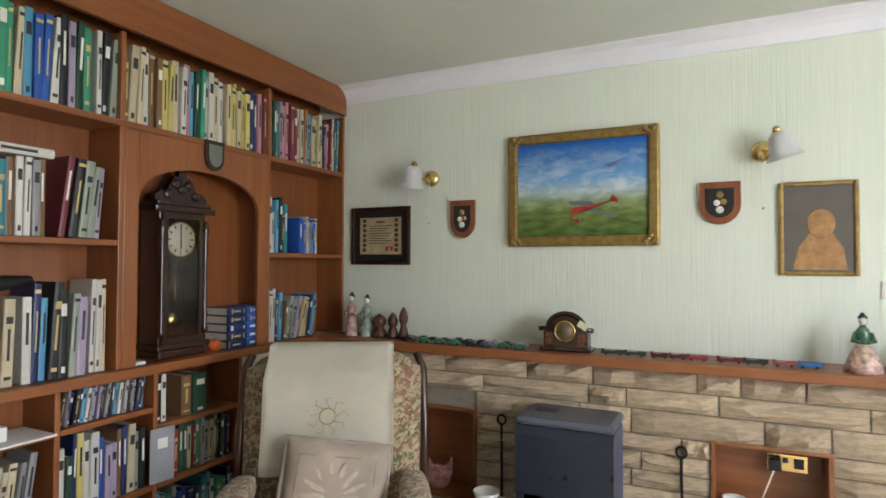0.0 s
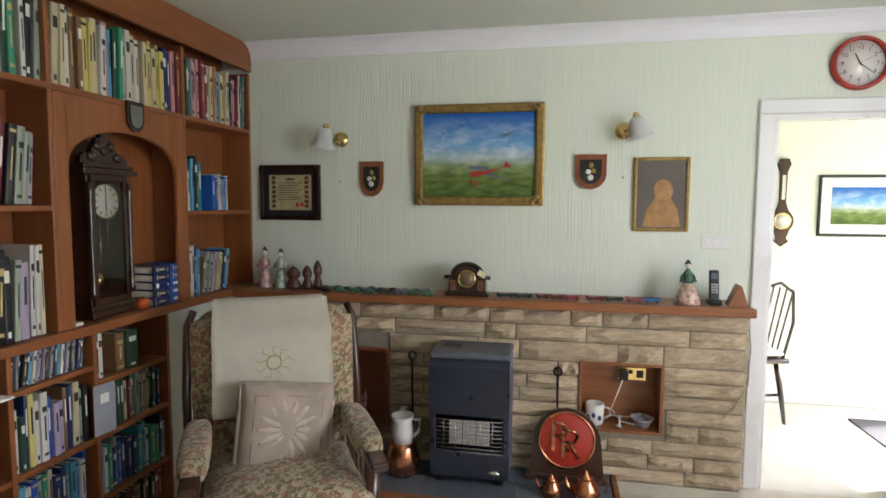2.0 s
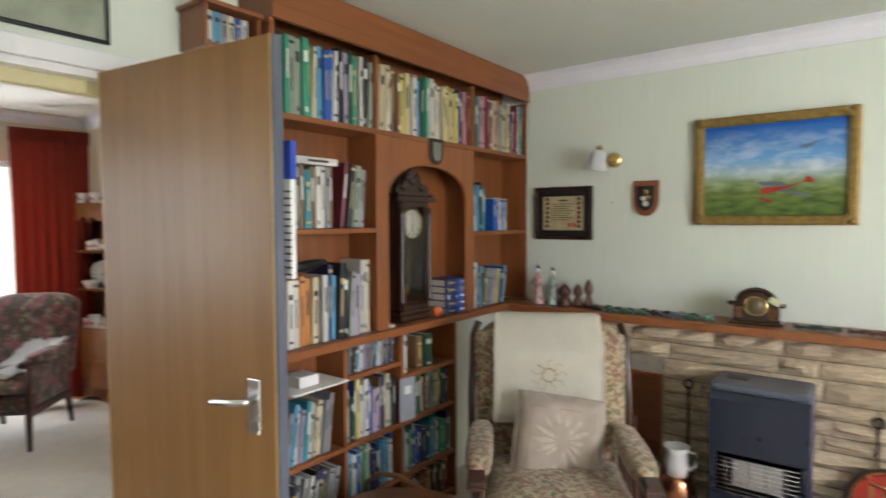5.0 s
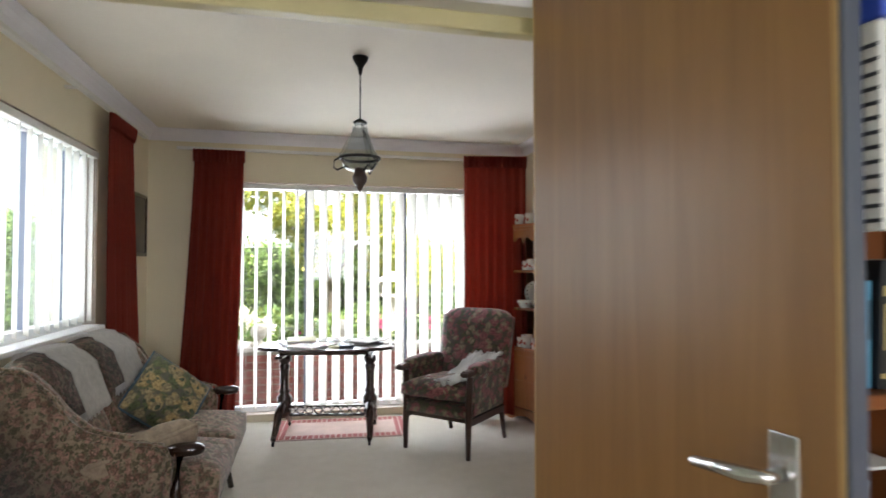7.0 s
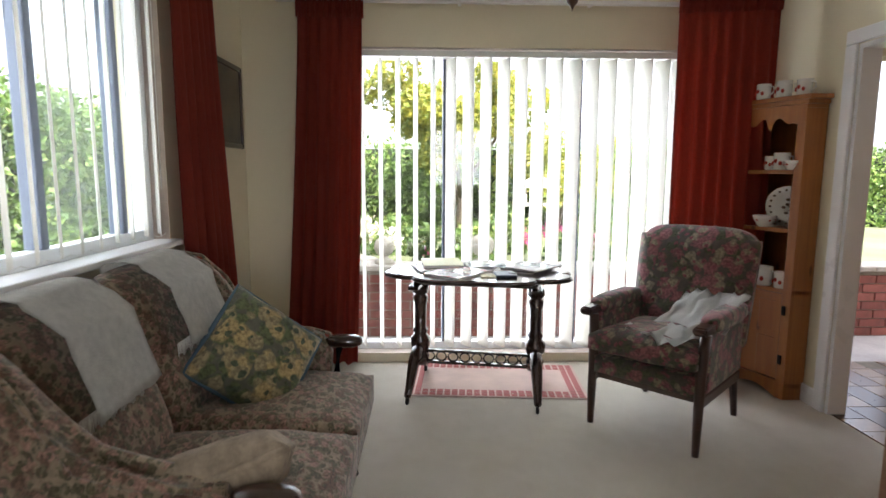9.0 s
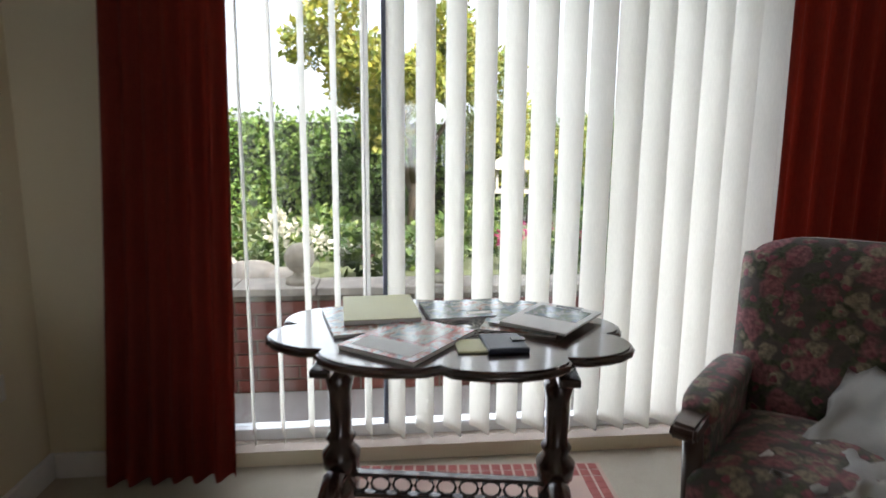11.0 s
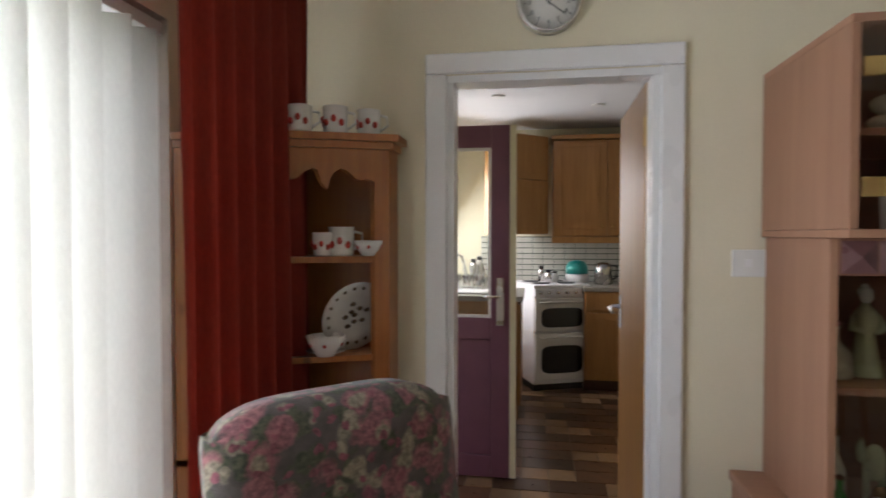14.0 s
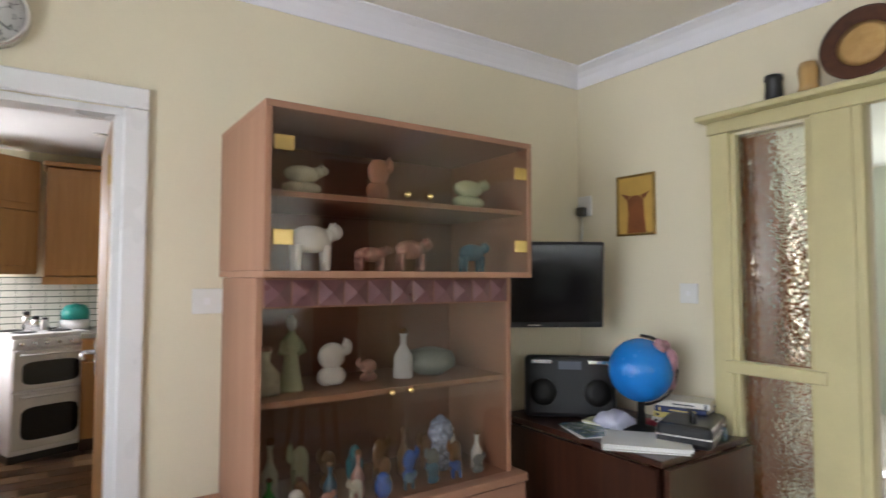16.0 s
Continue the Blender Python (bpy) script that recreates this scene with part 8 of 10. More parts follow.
def china_bowl(x, y, z, s):
    ob = thing("china_bowl", pose(*dresser_at(x, y), z), "small white china bowl painted with red fruit", "bowl", "painted china on the dresser")
    part("bowl", lathe(bmesh.new(), [(0, 0), (0.022 * s, 0), (0.042 * s, 0.03 * s), (0.048 * s, 0.05 * s), (0.044 * s, 0.05 * s), (0.02 * s, 0.008 * s), (0, 0.006 * s)], 20), "porcelain", ob)
    bm = bmesh.new()
    for k in range(6):
        blob(bm, (0.04 * s * math.cos(k), 0.04 * s * math.sin(k), 0.03 * s), (0.007, 0.007, 0.007), 6, 4)
    part("painted_fruit", bm, "red", ob)


china_bowl(-3.19, -0.99, 1.276, 1.0)
china_bowl(-3.36, -1.09, 0.956, 1.3)
bm = lathe(bmesh.new(), [(0, 0), (0.06, 0), (0.075, 0.006), (0.12, 0.014), (0.122, 0.018), (0.075, 0.011), (0.06, 0.006), (0, 0.006)], 40)
ob = thing("dinner_plate", pose(*dresser_at(-3.28, -0.90), 1.076, -74, 0, 45) @ pose(0, 0, 0, 180, 0, 0), "large white dinner plate with a painted rim, propped upright", "plate")
part("plate", bm, "porcelain", ob)
bm = bmesh.new()
for k in range(18):
    a = 2 * math.pi * k / 18
    blob(bm, (0.10 * math.cos(a), 0.10 * math.sin(a), 0.014), (0.008, 0.008, 0.003), 6, 4)
for k in range(9):
    a = 2.4 * k
    blob(bm, (0.012 * k ** 0.5 * 1.4 * math.cos(a), 0.012 * k ** 0.5 * 1.4 * math.sin(a), 0.0065), (0.012, 0.009, 0.002), 6, 4)
part("painted_pattern", bm, plain("plate_paint", (0.14, 0.09, 0.05), 0.3, var=0.6, scale=60), ob)
ob = thing("teacup", pose(*dresser_at(-3.37, -1.04), 0.956), "white teacup on a saucer painted with fruit", "teacup", "painted china on the dresser")
part("saucer", lathe(bmesh.new(), [(0, 0), (0.03, 0), (0.065, 0.012), (0.03, 0.006), (0, 0.005)], 24), "porcelain", ob)
part("cup", lathe(bmesh.new(), [(0, 0.006), (0.025, 0.006), (0.042, 0.05), (0.044, 0.062), (0.04, 0.062), (0.022, 0.012), (0, 0.01)], 20), "porcelain", ob)
part("handle", tube(bmesh.new(), [(0.04, 0, 0.052), (0.062, 0, 0.05), (0.06, 0, 0.028), (0.034, 0, 0.022)], 0.004, 6), "porcelain", ob)

round_clock("wall_clock_plain", pose(-2.437, KW - 0.002, 2.104), 0.105, "chrome", "round metal-rimmed wall clock above the kitchen doorway")
ob = thing("light_switch", pose(-1.815, KW - 0.001, 1.255), "white plastic light switch beside the kitchen doorway", "switch")
part("plate", boxes((-0.05, -0.009, -0.043, 0.05, 0, 0.043), bevel=0.003), "white_plastic", ob)
part("rocker", boxes((-0.012, -0.013, -0.012, 0.008, -0.0095, 0.012), bevel=0.001), "gloss_white", ob)


# ---- display cabinet ----
KX0, KX1 = -1.766, -0.786
UPY, LOY, BAY = -1.59, -1.483, -1.53


def build_cabinet():
    ob = thing("display_cabinet", pose(-1.38, -1.0, 0), "tall teak-laminate display cabinet with smoked glass doors", "cabinet")
    o = Matrix.Translation((1.38, 1.0, 0))

    def put(nm, *d, mat="teak", parent=None, bevel=0.002, label=""):
        return part(nm, moved(boxes(*d, bevel=bevel), o), mat, parent or ob, label)
    wy = KW - 0.004
    # base with drawers and doors
    put("base_body", (KX0 - 0.09, BAY + 0.02, 0.06, KX1 + 0.035, wy, 0.565), mat="teak_x")
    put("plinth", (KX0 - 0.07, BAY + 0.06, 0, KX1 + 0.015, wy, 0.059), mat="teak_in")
    put("base_top", (KX0 - 0.10, BAY, 0.566, KX1 + 0.045, wy, 0.598), mat="teak_x", bevel=0.005)
    w = (KX1 - KX0 + 0.125) / 3
    for k in range(3):
        x = KX0 - 0.09 + w * k
        dw = put("drawer_front", (x + 0.003, BAY + 0.002, 0.43, x + w - 0.003, BAY + 0.019, 0.563), mat="teak_x")
        put("handle_plate", (x + w / 2 - 0.03, BAY - 0.002, 0.475, x + w / 2 + 0.03, BAY + 0.0015, 0.525), mat="brass", parent=dw)
        put("handle_recess", (x + w / 2 - 0.018, BAY - 0.0035, 0.485, x + w / 2 + 0.018, BAY - 0.0022, 0.515), mat="black", parent=dw)
        cd = put("cupboard_door", (x + 0.003, BAY + 0.002, 0.065, x + w - 0.003, BAY + 0.019, 0.425), mat="teak_x")
        hx = x + (w - 0.07 if k % 2 == 0 else 0.07)
        put("handle_plate", (hx - 0.025, BAY - 0.002, 0.345, hx + 0.025, BAY + 0.0015, 0.395), mat="brass", parent=cd)
        put("handle_recess", (hx - 0.015, BAY - 0.0035, 0.355, hx + 0.015, BAY - 0.0022, 0.385), mat="black", parent=cd)
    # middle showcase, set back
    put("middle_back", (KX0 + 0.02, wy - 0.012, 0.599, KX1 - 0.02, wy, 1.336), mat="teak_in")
    for x in (KX0, KX1 - 0.02):
        put("middle_side", (x, LOY, 0.599, x + 0.02, wy, 1.336))
    put("shelf", (KX0 + 0.021, LOY + 0.02, 0.945, KX1 - 0.021, wy - 0.013, 0.965), mat="teak_x")
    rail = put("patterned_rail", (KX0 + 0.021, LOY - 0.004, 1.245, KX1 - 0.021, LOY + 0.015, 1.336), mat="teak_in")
    n = 11
    M["plum_laminate"] = plain("plum_moulded_rail", (0.17, 0.075, 0.075), 0.3, var=0.15)
    for k in range(n):
        a = KX0 + 0.021 + (KX1 - KX0 - 0.042) * k / n
        b = KX0 + 0.021 + (KX1 - KX0 - 0.042) * (k + 1) / n
        bm = bmesh.new()
        vs = [bm.verts.new((a + 0.002, LOY - 0.0045, 1.25)), bm.verts.new((b - 0.002, LOY - 0.0045, 1.25)), bm.verts.new((b - 0.002, LOY - 0.0045, 1.33)), bm.verts.new((a + 0.002, LOY - 0.0045, 1.33)), bm.verts.new(((a + b) / 2, LOY - 0.018, 1.29))]
        for i in range(4):
            bm.faces.new((vs[i], vs[(i + 1) % 4], vs[4]))
        bm.faces.new(vs[3::-1])
        part("pyramid_boss", moved(bm, o), "plum_laminate", rail)
    mid = (KX0 + KX1) / 2
    for a, b in ((KX0 + 0.022, mid - 0.002), (mid + 0.002, KX1 - 0.022)):
        gd = put("glass_door", (a, LOY + 0.003, 0.600, b, LOY + 0.008, 1.243), mat="smoked", bevel=0)
        hx = b - 0.035 if a < mid - 0.1 else a + 0.035
        bm = lathe(bmesh.new(), [(0, 0), (0.009, 0), (0.011, 0.01), (0.007, 0.018), (0, 0.02)], 12)
        part("knob", moved(bm, o @ pose(hx, LOY + 0.002, 0.955, 90, 0, 0)), "brass", gd)
    # upper showcase, brought forward
    put("upper_bottom", (KX0 - 0.012, UPY, 1.337, KX1 + 0.012, wy, 1.357), mat="teak_x")
    put("upper_top", (KX0 - 0.012, UPY, 1.822, KX1 + 0.012, wy, 1.842), mat="teak_x")
    for x in (KX0 - 0.012, KX1 - 0.008):
        put("upper_side", (x, UPY, 1.3575, x + 0.02, wy, 1.8215))
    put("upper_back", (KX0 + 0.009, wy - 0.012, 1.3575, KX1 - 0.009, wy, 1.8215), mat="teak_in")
    put("upper_shelf", (KX0 + 0.009, UPY + 0.03, 1.572, KX1 - 0.009, wy - 0.013, 1.59), mat="teak_x")
    for a, b in ((KX0 + 0.009, mid - 0.002), (mid + 0.002, KX1 - 0.009)):
        gd = put("glass_door", (a, UPY + 0.003, 1.358, b, UPY + 0.008, 1.821), mat="smoked", bevel=0)
        left = a < mid - 0.1
        hx = b - 0.04 if left else a + 0.04
        bm = lathe(bmesh.new(), [(0, 0), (0.009, 0), (0.011, 0.01), (0.007, 0.018), (0, 0.02)], 12)
        part("knob", moved(bm, o @ pose(hx, UPY + 0.002, 1.605, 90, 0, 0)), "brass", gd)
        for z in (1.43, 1.70):
            e = a + 0.004 if left else b - 0.064
            put("hinge", (e, UPY - 0.002, z, e + 0.06, UPY + 0.002, z + 0.045), mat="brass", parent=gd)


build_cabinet()


def cabinet_at(x, y):
    """Plan of the cabinet's shelves to the room."""
    return KX0 + (x + 1.88) * 0.933, (LOY + 0.05) + (y + 1.15) * 0.9


def animal_shape(name, x, y, z, length, height, mat, label, legs=True, head=1):
    """China ornament as one plain rounded mesh."""
    bm = bmesh.new()
    L, Hh = length, height
    blob(bm, (0, 0, Hh * 0.62), (L * 0.36, L * 0.17, Hh * 0.28), 14, 10)
    blob(bm, (head * L * 0.4, 0, Hh * 0.78), (L * 0.14, L * 0.1, Hh * 0.17), 12, 8)
    tube(bm, [(head * L * 0.25, 0, Hh * 0.66), (head * L * 0.36, 0, Hh * 0.76)], [L * 0.13, L * 0.1], 8)
    for s in (-1, 1):
        tube(bm, [(head * L * 0.38, s * L * 0.06, Hh * 0.88), (head * L * 0.36, s * L * 0.09, Hh * 0.98)], [L * 0.035, L * 0.012], 6)
        if legs:
            for u in (-0.24, 0.24):
                tube(bm, [(u * L, s * L * 0.09, Hh * 0.5), (u * L, s * L * 0.1, 0)], [L * 0.075, L * 0.05], 8)
        else:
            blob(bm, (0.1 * L * s, 0, Hh * 0.2), (L * 0.3, L * 0.17, Hh * 0.2), 10, 6)
    solo(name, bm, mat, label, "ornament", "ornaments in the display cabinet", at=pose(*cabinet_at(x, y), z + 0.001))


def bottle_shape(name, x, y, z, h, r, mat, label, stopper=None):
    bm = lathe(bmesh.new(), [(0, 0), (r, 0), (r * 1.05, h * 0.05), (r, h * 0.45), (r * 0.5, h * 0.6), (r * 0.32, h * 0.68), (r * 0.32, h * 0.85), (r * 0.42, h * 0.87), (r * 0.42, h * 0.9), (0, h * 0.9)], 14)
    if stopper:
        blob(bm, (0, 0, h * 0.95), (r * 0.5, r * 0.5, h * 0.07), 10, 6, mi=1)
    solo(name, bm, [mat, stopper or mat], label, "ornament", "ornaments in the display cabinet", at=pose(*cabinet_at(x, y), z + 0.001))


G = {
    "cream": plain("cream_glaze", (0.58, 0.54, 0.42), 0.2, var=0.15, scale=40), "white": "porcelain", "fox": plain("terracotta_glaze", (0.36, 0.16, 0.10), 0.35, var=0.3, scale=30),
    "pale_green": plain("pale_green_glaze", (0.50, 0.54, 0.36), 0.25, var=0.1), "teal": plain("teal_glaze", (0.05, 0.13, 0.19), 0.25, var=0.4, scale=30), "blue": plain("cobalt_glaze", (0.03, 0.09, 0.35), 0.15, var=0.5, scale=50),
    "rose": plain("rose_brown_glaze", (0.34, 0.17, 0.14), 0.25, var=0.6, scale=40), "king": plain("kingfisher_glaze", (0.03, 0.20, 0.25), 0.2, var=0.6, scale=50), "grey": plain("grey_stone_glaze", (0.16, 0.18, 0.17), 0.4, var=0.3),
    "bright_green": plain("bright_green_glass", (0.05, 0.34, 0.05), 0.1), "amber": plain("amber_glass", (0.16, 0.07, 0.02), 0.1), "glass": "frosted",
}
UZ1, UZ0, MZ1, MZ0 = 1.59, 1.357, 0.965, 0.599
animal_shape("hedgehog_ornament", -1.74, -1.22, UZ1, 0.16, 0.10, G["cream"], "cream china hedgehog ornament behind smoked glass", False, 1)
animal_shape("sitting_fox_ornament", -1.46, -1.22, UZ1, 0.11, 0.155, G["fox"], "terracotta sitting fox ornament behind smoked glass", False, 1)
animal_shape("sheep_ornament", -1.06, -1.22, UZ1, 0.18, 0.115, G["pale_green"], "pale green lying sheep ornament behind smoked glass", False, 1)
animal_shape("bear_ornament", -1.73, -1.28, UZ0, 0.19, 0.15, G["white"], "white china polar bear ornament behind smoked glass", True, 1)
animal_shape("pig_ornament", -1.52, -1.28, UZ0, 0.15, 0.085, G["rose"], "mottled brown china animal behind smoked glass", True, 1)
animal_shape("bull_ornament", -1.36, -1.28, UZ0, 0.16, 0.115, G["rose"], "mottled rose china bull behind smoked glass", True, 1)
animal_shape("elephant_ornament", -1.08, -1.27, UZ0, 0.15, 0.11, G["teal"], "teal glazed elephant ornament behind smoked glass", True, 1)
bottle_shape("bell_ornament", -1.80, -1.05, MZ1, 0.15, 0.045, G["cream"], "cream china bell shaped ornament", G["rose"])
figurine("bird_woman_ornament", *cabinet_at(-1.70, -1.02), MZ1, 0.245, G["pale_green"], "tall pale green and white china figure", "porcelain", "porcelain", "ornaments in the display cabinet")
animal_shape("toucan_ornament", -1.55, -1.03, MZ1, 0.14, 0.165, G["white"], "white and orange china bird ornament", False, 1)
animal_shape("small_horn_ornament", -1.40, -1.03, MZ1, 0.09, 0.09, G["rose"], "small brown and white china ornament", False, -1)
bottle_shape("glass_bottle", -1.24, -1.02, MZ1, 0.18, 0.035, "frosted", "pale glass bottle on a red stand", G["amber"])
bm = lathe(bmesh.new(), [(0, 0), (0.05, 0.0), (0.095, 0.03), (0.10, 0.055), (0.085, 0.085), (0.03, 0.10), (0, 0.10)], 20)
solo("stone_dish", bm, G["grey"], "grey green lidded stone dish", "dish", "ornaments in the display cabinet", at=pose(*cabinet_at(-1.10, -1.0), MZ1 + 0.001))
orn = random.Random(31)
for k in range(26):
    row = k % 3
    x = -1.83 + 0.037 * k * 0.98
    y = (-1.15, -1.09, -0.98)[row]
    h = (0.07, 0.11, 0.17)[row] * orn.uniform(0.8, 1.2)
    mat = G[orn.choice(("white", "blue", "cream", "amber", "grey", "white", "rose", "glass", "pale_green", "teal"))] if k not in (1, 11, 12) else G[{1: "bright_green", 11: "king", 12: "blue"}[k]]
    nm = "frosted"
    kind = orn.choice(("bottle", "animal", "jar"))
    if kind == "bottle":
        bottle_shape("small_bottle", x, y, MZ0, h * 1.2, 0.018 + 0.05 * h, mat, "small glass or china bottle among the ornaments", G["amber"])
    elif kind == "animal":
        animal_shape("small_animal_ornament", x, y, MZ0, 0.05 + 0.2 * h, h, mat, "small glazed animal among the ornaments", orn.random() < 0.5, orn.choice((-1, 1)))
    else:
        bm = lathe(bmesh.new(), [(0, 0), (0.022, 0), (0.032, h * 0.3), (0.03, h * 0.6), (0.02, h * 0.75), (0.024, h * 0.8), (0.012, h * 0.95), (0, h)], 16)
        solo("small_jar", bm, mat, "small lidded china jar among the ornaments", "jar", "ornaments in the display cabinet", at=pose(*cabinet_at(x, y), MZ0 + 0.001))
bm = lathe(bmesh.new(), [(0, 0), (0.03, 0), (0.045, 0.06), (0.035, 0.10), (0.05, 0.13), (0.04, 0.18), (0.015, 0.20), (0, 0.21)], 18)
solo("blue_white_jar", bm, [plain("blue_white_glaze", (0.34, 0.40, 0.56), 0.15, var=0.7, scale=45)], "tall blue and white china jar in the cabinet", "jar", "ornaments in the display cabinet", at=pose(*cabinet_at(-1.06, -1.02), MZ0 + 0.001))

# ---- television corner ----
TV = pose(-0.493, -1.30, 1.306, 5, 0, -32)
ob = thing("television", TV, "black flat-screen television on a wall bracket in the corner", "television")
part("body", boxes((-0.31, -0.02, -0.19, 0.31, 0.03, 0.19), bevel=0.008), "black", ob)
part("screen", boxes((-0.295, -0.0225, -0.165, 0.295, -0.0202, 0.175)), "gloss_black", ob)
part("badge", boxes((-0.03, -0.0235, -0.182, 0.03, -0.0205, -0.174)), "chrome", ob)
part("bracket", boxes((-0.06, 0.031, -0.05, 0.06, 0.06, 0.05), (-0.02, 0.06, -0.02, 0.02, 0.19, 0.02)), "iron", ob)
ob = thing("plug_adaptor", pose(0.0385, -1.13, 1.70, 0, 0, -90), "white wall socket with a black plug above the television", "plug")
part("plate", boxes((-0.045, -0.01, -0.045, 0.045, 0, 0.06), bevel=0.003), "white_plastic", ob)
part("plug", boxes((-0.022, -0.05, -0.045, 0.022, -0.011, 0.0), bevel=0.006), "black", ob)
part("lead", tube(bmesh.new(), [(0, -0.03, -0.045), (0.004, -0.03, -0.12), (-0.01, -0.03, -0.22)], 0.004, 6), "white_plastic", ob)
de = framed("yellow_print", -0.108, 0.108, -0.146, 0.146, 0, 0.012, 0.016, "gold", plain("yellow_ground", (0.55, 0.34, 0.08), 0.5, var=0.12), "gilt-framed yellow print with a plain brown shape", "picture", at=pose(0.0385, -1.447, 1.683, 0, 0, -90))
bm = bmesh.new()
prism(bm, [(-0.05, -0.14), (0.06, -0.14), (0.05, -0.05), (0.045, 0.02), (0.02, 0.045), (-0.02, 0.045), (-0.045, 0.02), (-0.04, -0.05)], -0.0102, -0.0085, plane="xz")
prism(bm, [(-0.045, 0.02), (-0.08, 0.06), (-0.03, 0.045)], -0.0102, -0.0085, plane="xz")
prism(bm, [(0.03, 0.045), (0.08, 0.06), (0.045, 0.02)], -0.0102, -0.0085, plane="xz")
part("brown_shape", bm, plain("russet_shape", (0.22, 0.07, 0.02), 0.6, var=0.3), de)
ob = thing("light_switch", pose(0.0385, -1.715, 1.269, 0, 0, -90), "white light switch on the partition", "switch")
part("plate", boxes((-0.043, -0.009, -0.043, 0.043, 0, 0.043), bevel=0.003), "white_plastic", ob)
part("rocker", boxes((-0.01, -0.013, -0.01, 0.01, -0.0095, 0.01)), "gloss_white", ob)


def build_desk():
    ob = thing("drop_leaf_table", pose(-0.255, -1.55, 0), "dark brown drop-leaf table in the corner, loaded with papers", "table")
    part("tabletop", boxes((-0.27, -0.41, 0.685, 0.285, 0.44, 0.71), bevel=0.006), "chairwood", ob)
    part("hanging_leaf", prism(bmesh.new(), [(-0.40, 0.683), (-0.40, 0.32), (-0.32, 0.24), (0.35, 0.24), (0.43, 0.32), (0.43, 0.683)], -0.292, -0.271, plane="yz"), "chairwood", ob)
    part("hanging_leaf", prism(bmesh.new(), [(-0.26, 0.683), (-0.26, 0.36), (-0.20, 0.27), (0.20, 0.27), (0.28, 0.38), (0.28, 0.683)], -0.432, -0.411, plane="xz"), "chairwood", ob)
    for x in (-0.23, 0.24):
        for y in (-0.36, 0.38):
            part("leg", lathe(bmesh.new(), [(0.024, 0), (0.02, 0.05), (0.03, 0.2), (0.02, 0.35), (0.03, 0.5), (0.028, 0.684)], 12, (x, y, 0)), "chairwood", ob)


build_desk()
DZ = 0.711
ob = thing("globe", pose(-0.26, -1.68, DZ), "bright blue globe on a dark stand", "globe")
M["globe_sea"] = plain("bright_blue_sea", (0.01, 0.20, 0.62), 0.25, var=0.08)
part("foot", lathe(bmesh.new(), [(0, 0), (0.085, 0), (0.07, 0.015), (0.018, 0.03), (0.014, 0.12), (0, 0.12)], 20), "iron", ob)
part("ball", moved(blob(bmesh.new(), (0, 0, 0), (0.128, 0.128, 0.128), 40, 24), pose(0, 0, 0.25)), "globe_sea", ob)
bm = bmesh.new()
for la, lo, sz in ((20, 300, 0.05), (40, 310, 0.045), (5, 320, 0.035), (50, 280, 0.04), (-20, 315, 0.04)):
    v = Vector((math.cos(radians(la)) * math.cos(radians(lo)), math.cos(radians(la)) * math.sin(radians(lo)), math.sin(radians(la)))) * 0.1235
    blob(bm, (v.x, v.y, v.z + 0.25), (sz * 0.6, sz * 0.6, sz), 10, 8)
part("land", bm, plain("pink_land", (0.40, 0.22, 0.25), 0.4, var=0.4, scale=30), ob)
part("meridian_arm", tube(bmesh.new(), [(0.14 * math.cos(radians(-50)) * math.cos(t), 0.14 * math.sin(radians(-50)) * math.cos(t), 0.25 + 0.14 * math.sin(t)) for t in [radians(-90 + 15 * k) for k in range(13)]], 0.006, 8), "iron", ob)
ob = thing("black_stereo", pose(-0.31, -1.335, DZ, -6, 0, -42), "black portable stereo standing on the table", "stereo")
part("body", boxes((-0.20, -0.06, 0, 0.20, 0.06, 0.27), bevel=0.02), "black", ob)
for x in (-0.12, 0.12):
    part("speaker", moved(lathe(bmesh.new(), [(0, 0), (0.06, 0), (0.058, 0.006), (0.02, 0.002), (0, 0.004)], 24), pose(x, -0.061, 0.11, 90, 0, 0)), "iron", ob)
part("display", boxes((-0.05, -0.062, 0.21, 0.05, -0.0605, 0.245)), "heater_top", ob)
part("shine_panel", boxes((-0.17, -0.062, 0.235, -0.08, -0.0605, 0.25), (0.08, -0.062, 0.235, 0.17, -0.0605, 0.25)), "chrome", ob)


def paper_pile(x, y, z, rz, w, d, n, mat, label, name="paper_stack"):
    rng = random.Random(int(abs(x * 1000)) + n)
    ob = thing(name, pose(x, y, z, 0, 0, rz), label, "papers", "papers on the drop-leaf table")
    for k in range(n):
        part("sheet", moved(boxes((-w / 2, -d / 2, 0, w / 2, d / 2, 0.004)), pose(rng.uniform(-0.008, 0.008), rng.uniform(-0.008, 0.008), 0.0042 * k, 0, 0, rng.uniform(-4, 4))), mat if k == n - 1 or k % 2 else "paper", ob)


paper_pile(-0.40, -1.80, DZ, 40, 0.21, 0.30, 5, "paper", "loose pile of white papers on the dark table")
paper_pile(-0.43, -1.55, DZ, -20, 0.15, 0.21, 3, "gloss_blue", "small pile of leaflets on the dark table")
paper_pile(-0.33, -1.52, DZ, 10, 0.10, 0.09, 6, "yellow_paper", "little stack of cream notes on the dark table")
ob = thing("black_case", pose(-0.19, -1.86, DZ, 0, 0, 20), "black zipped case lying on the table", "case")
part("body", boxes((-0.15, -0.10, 0, 0.15, 0.10, 0.085), bevel=0.02), "black", ob)
part("zip", boxes((-0.151, -0.101, 0.04, 0.151, 0.101, 0.046)), "chrome", ob)
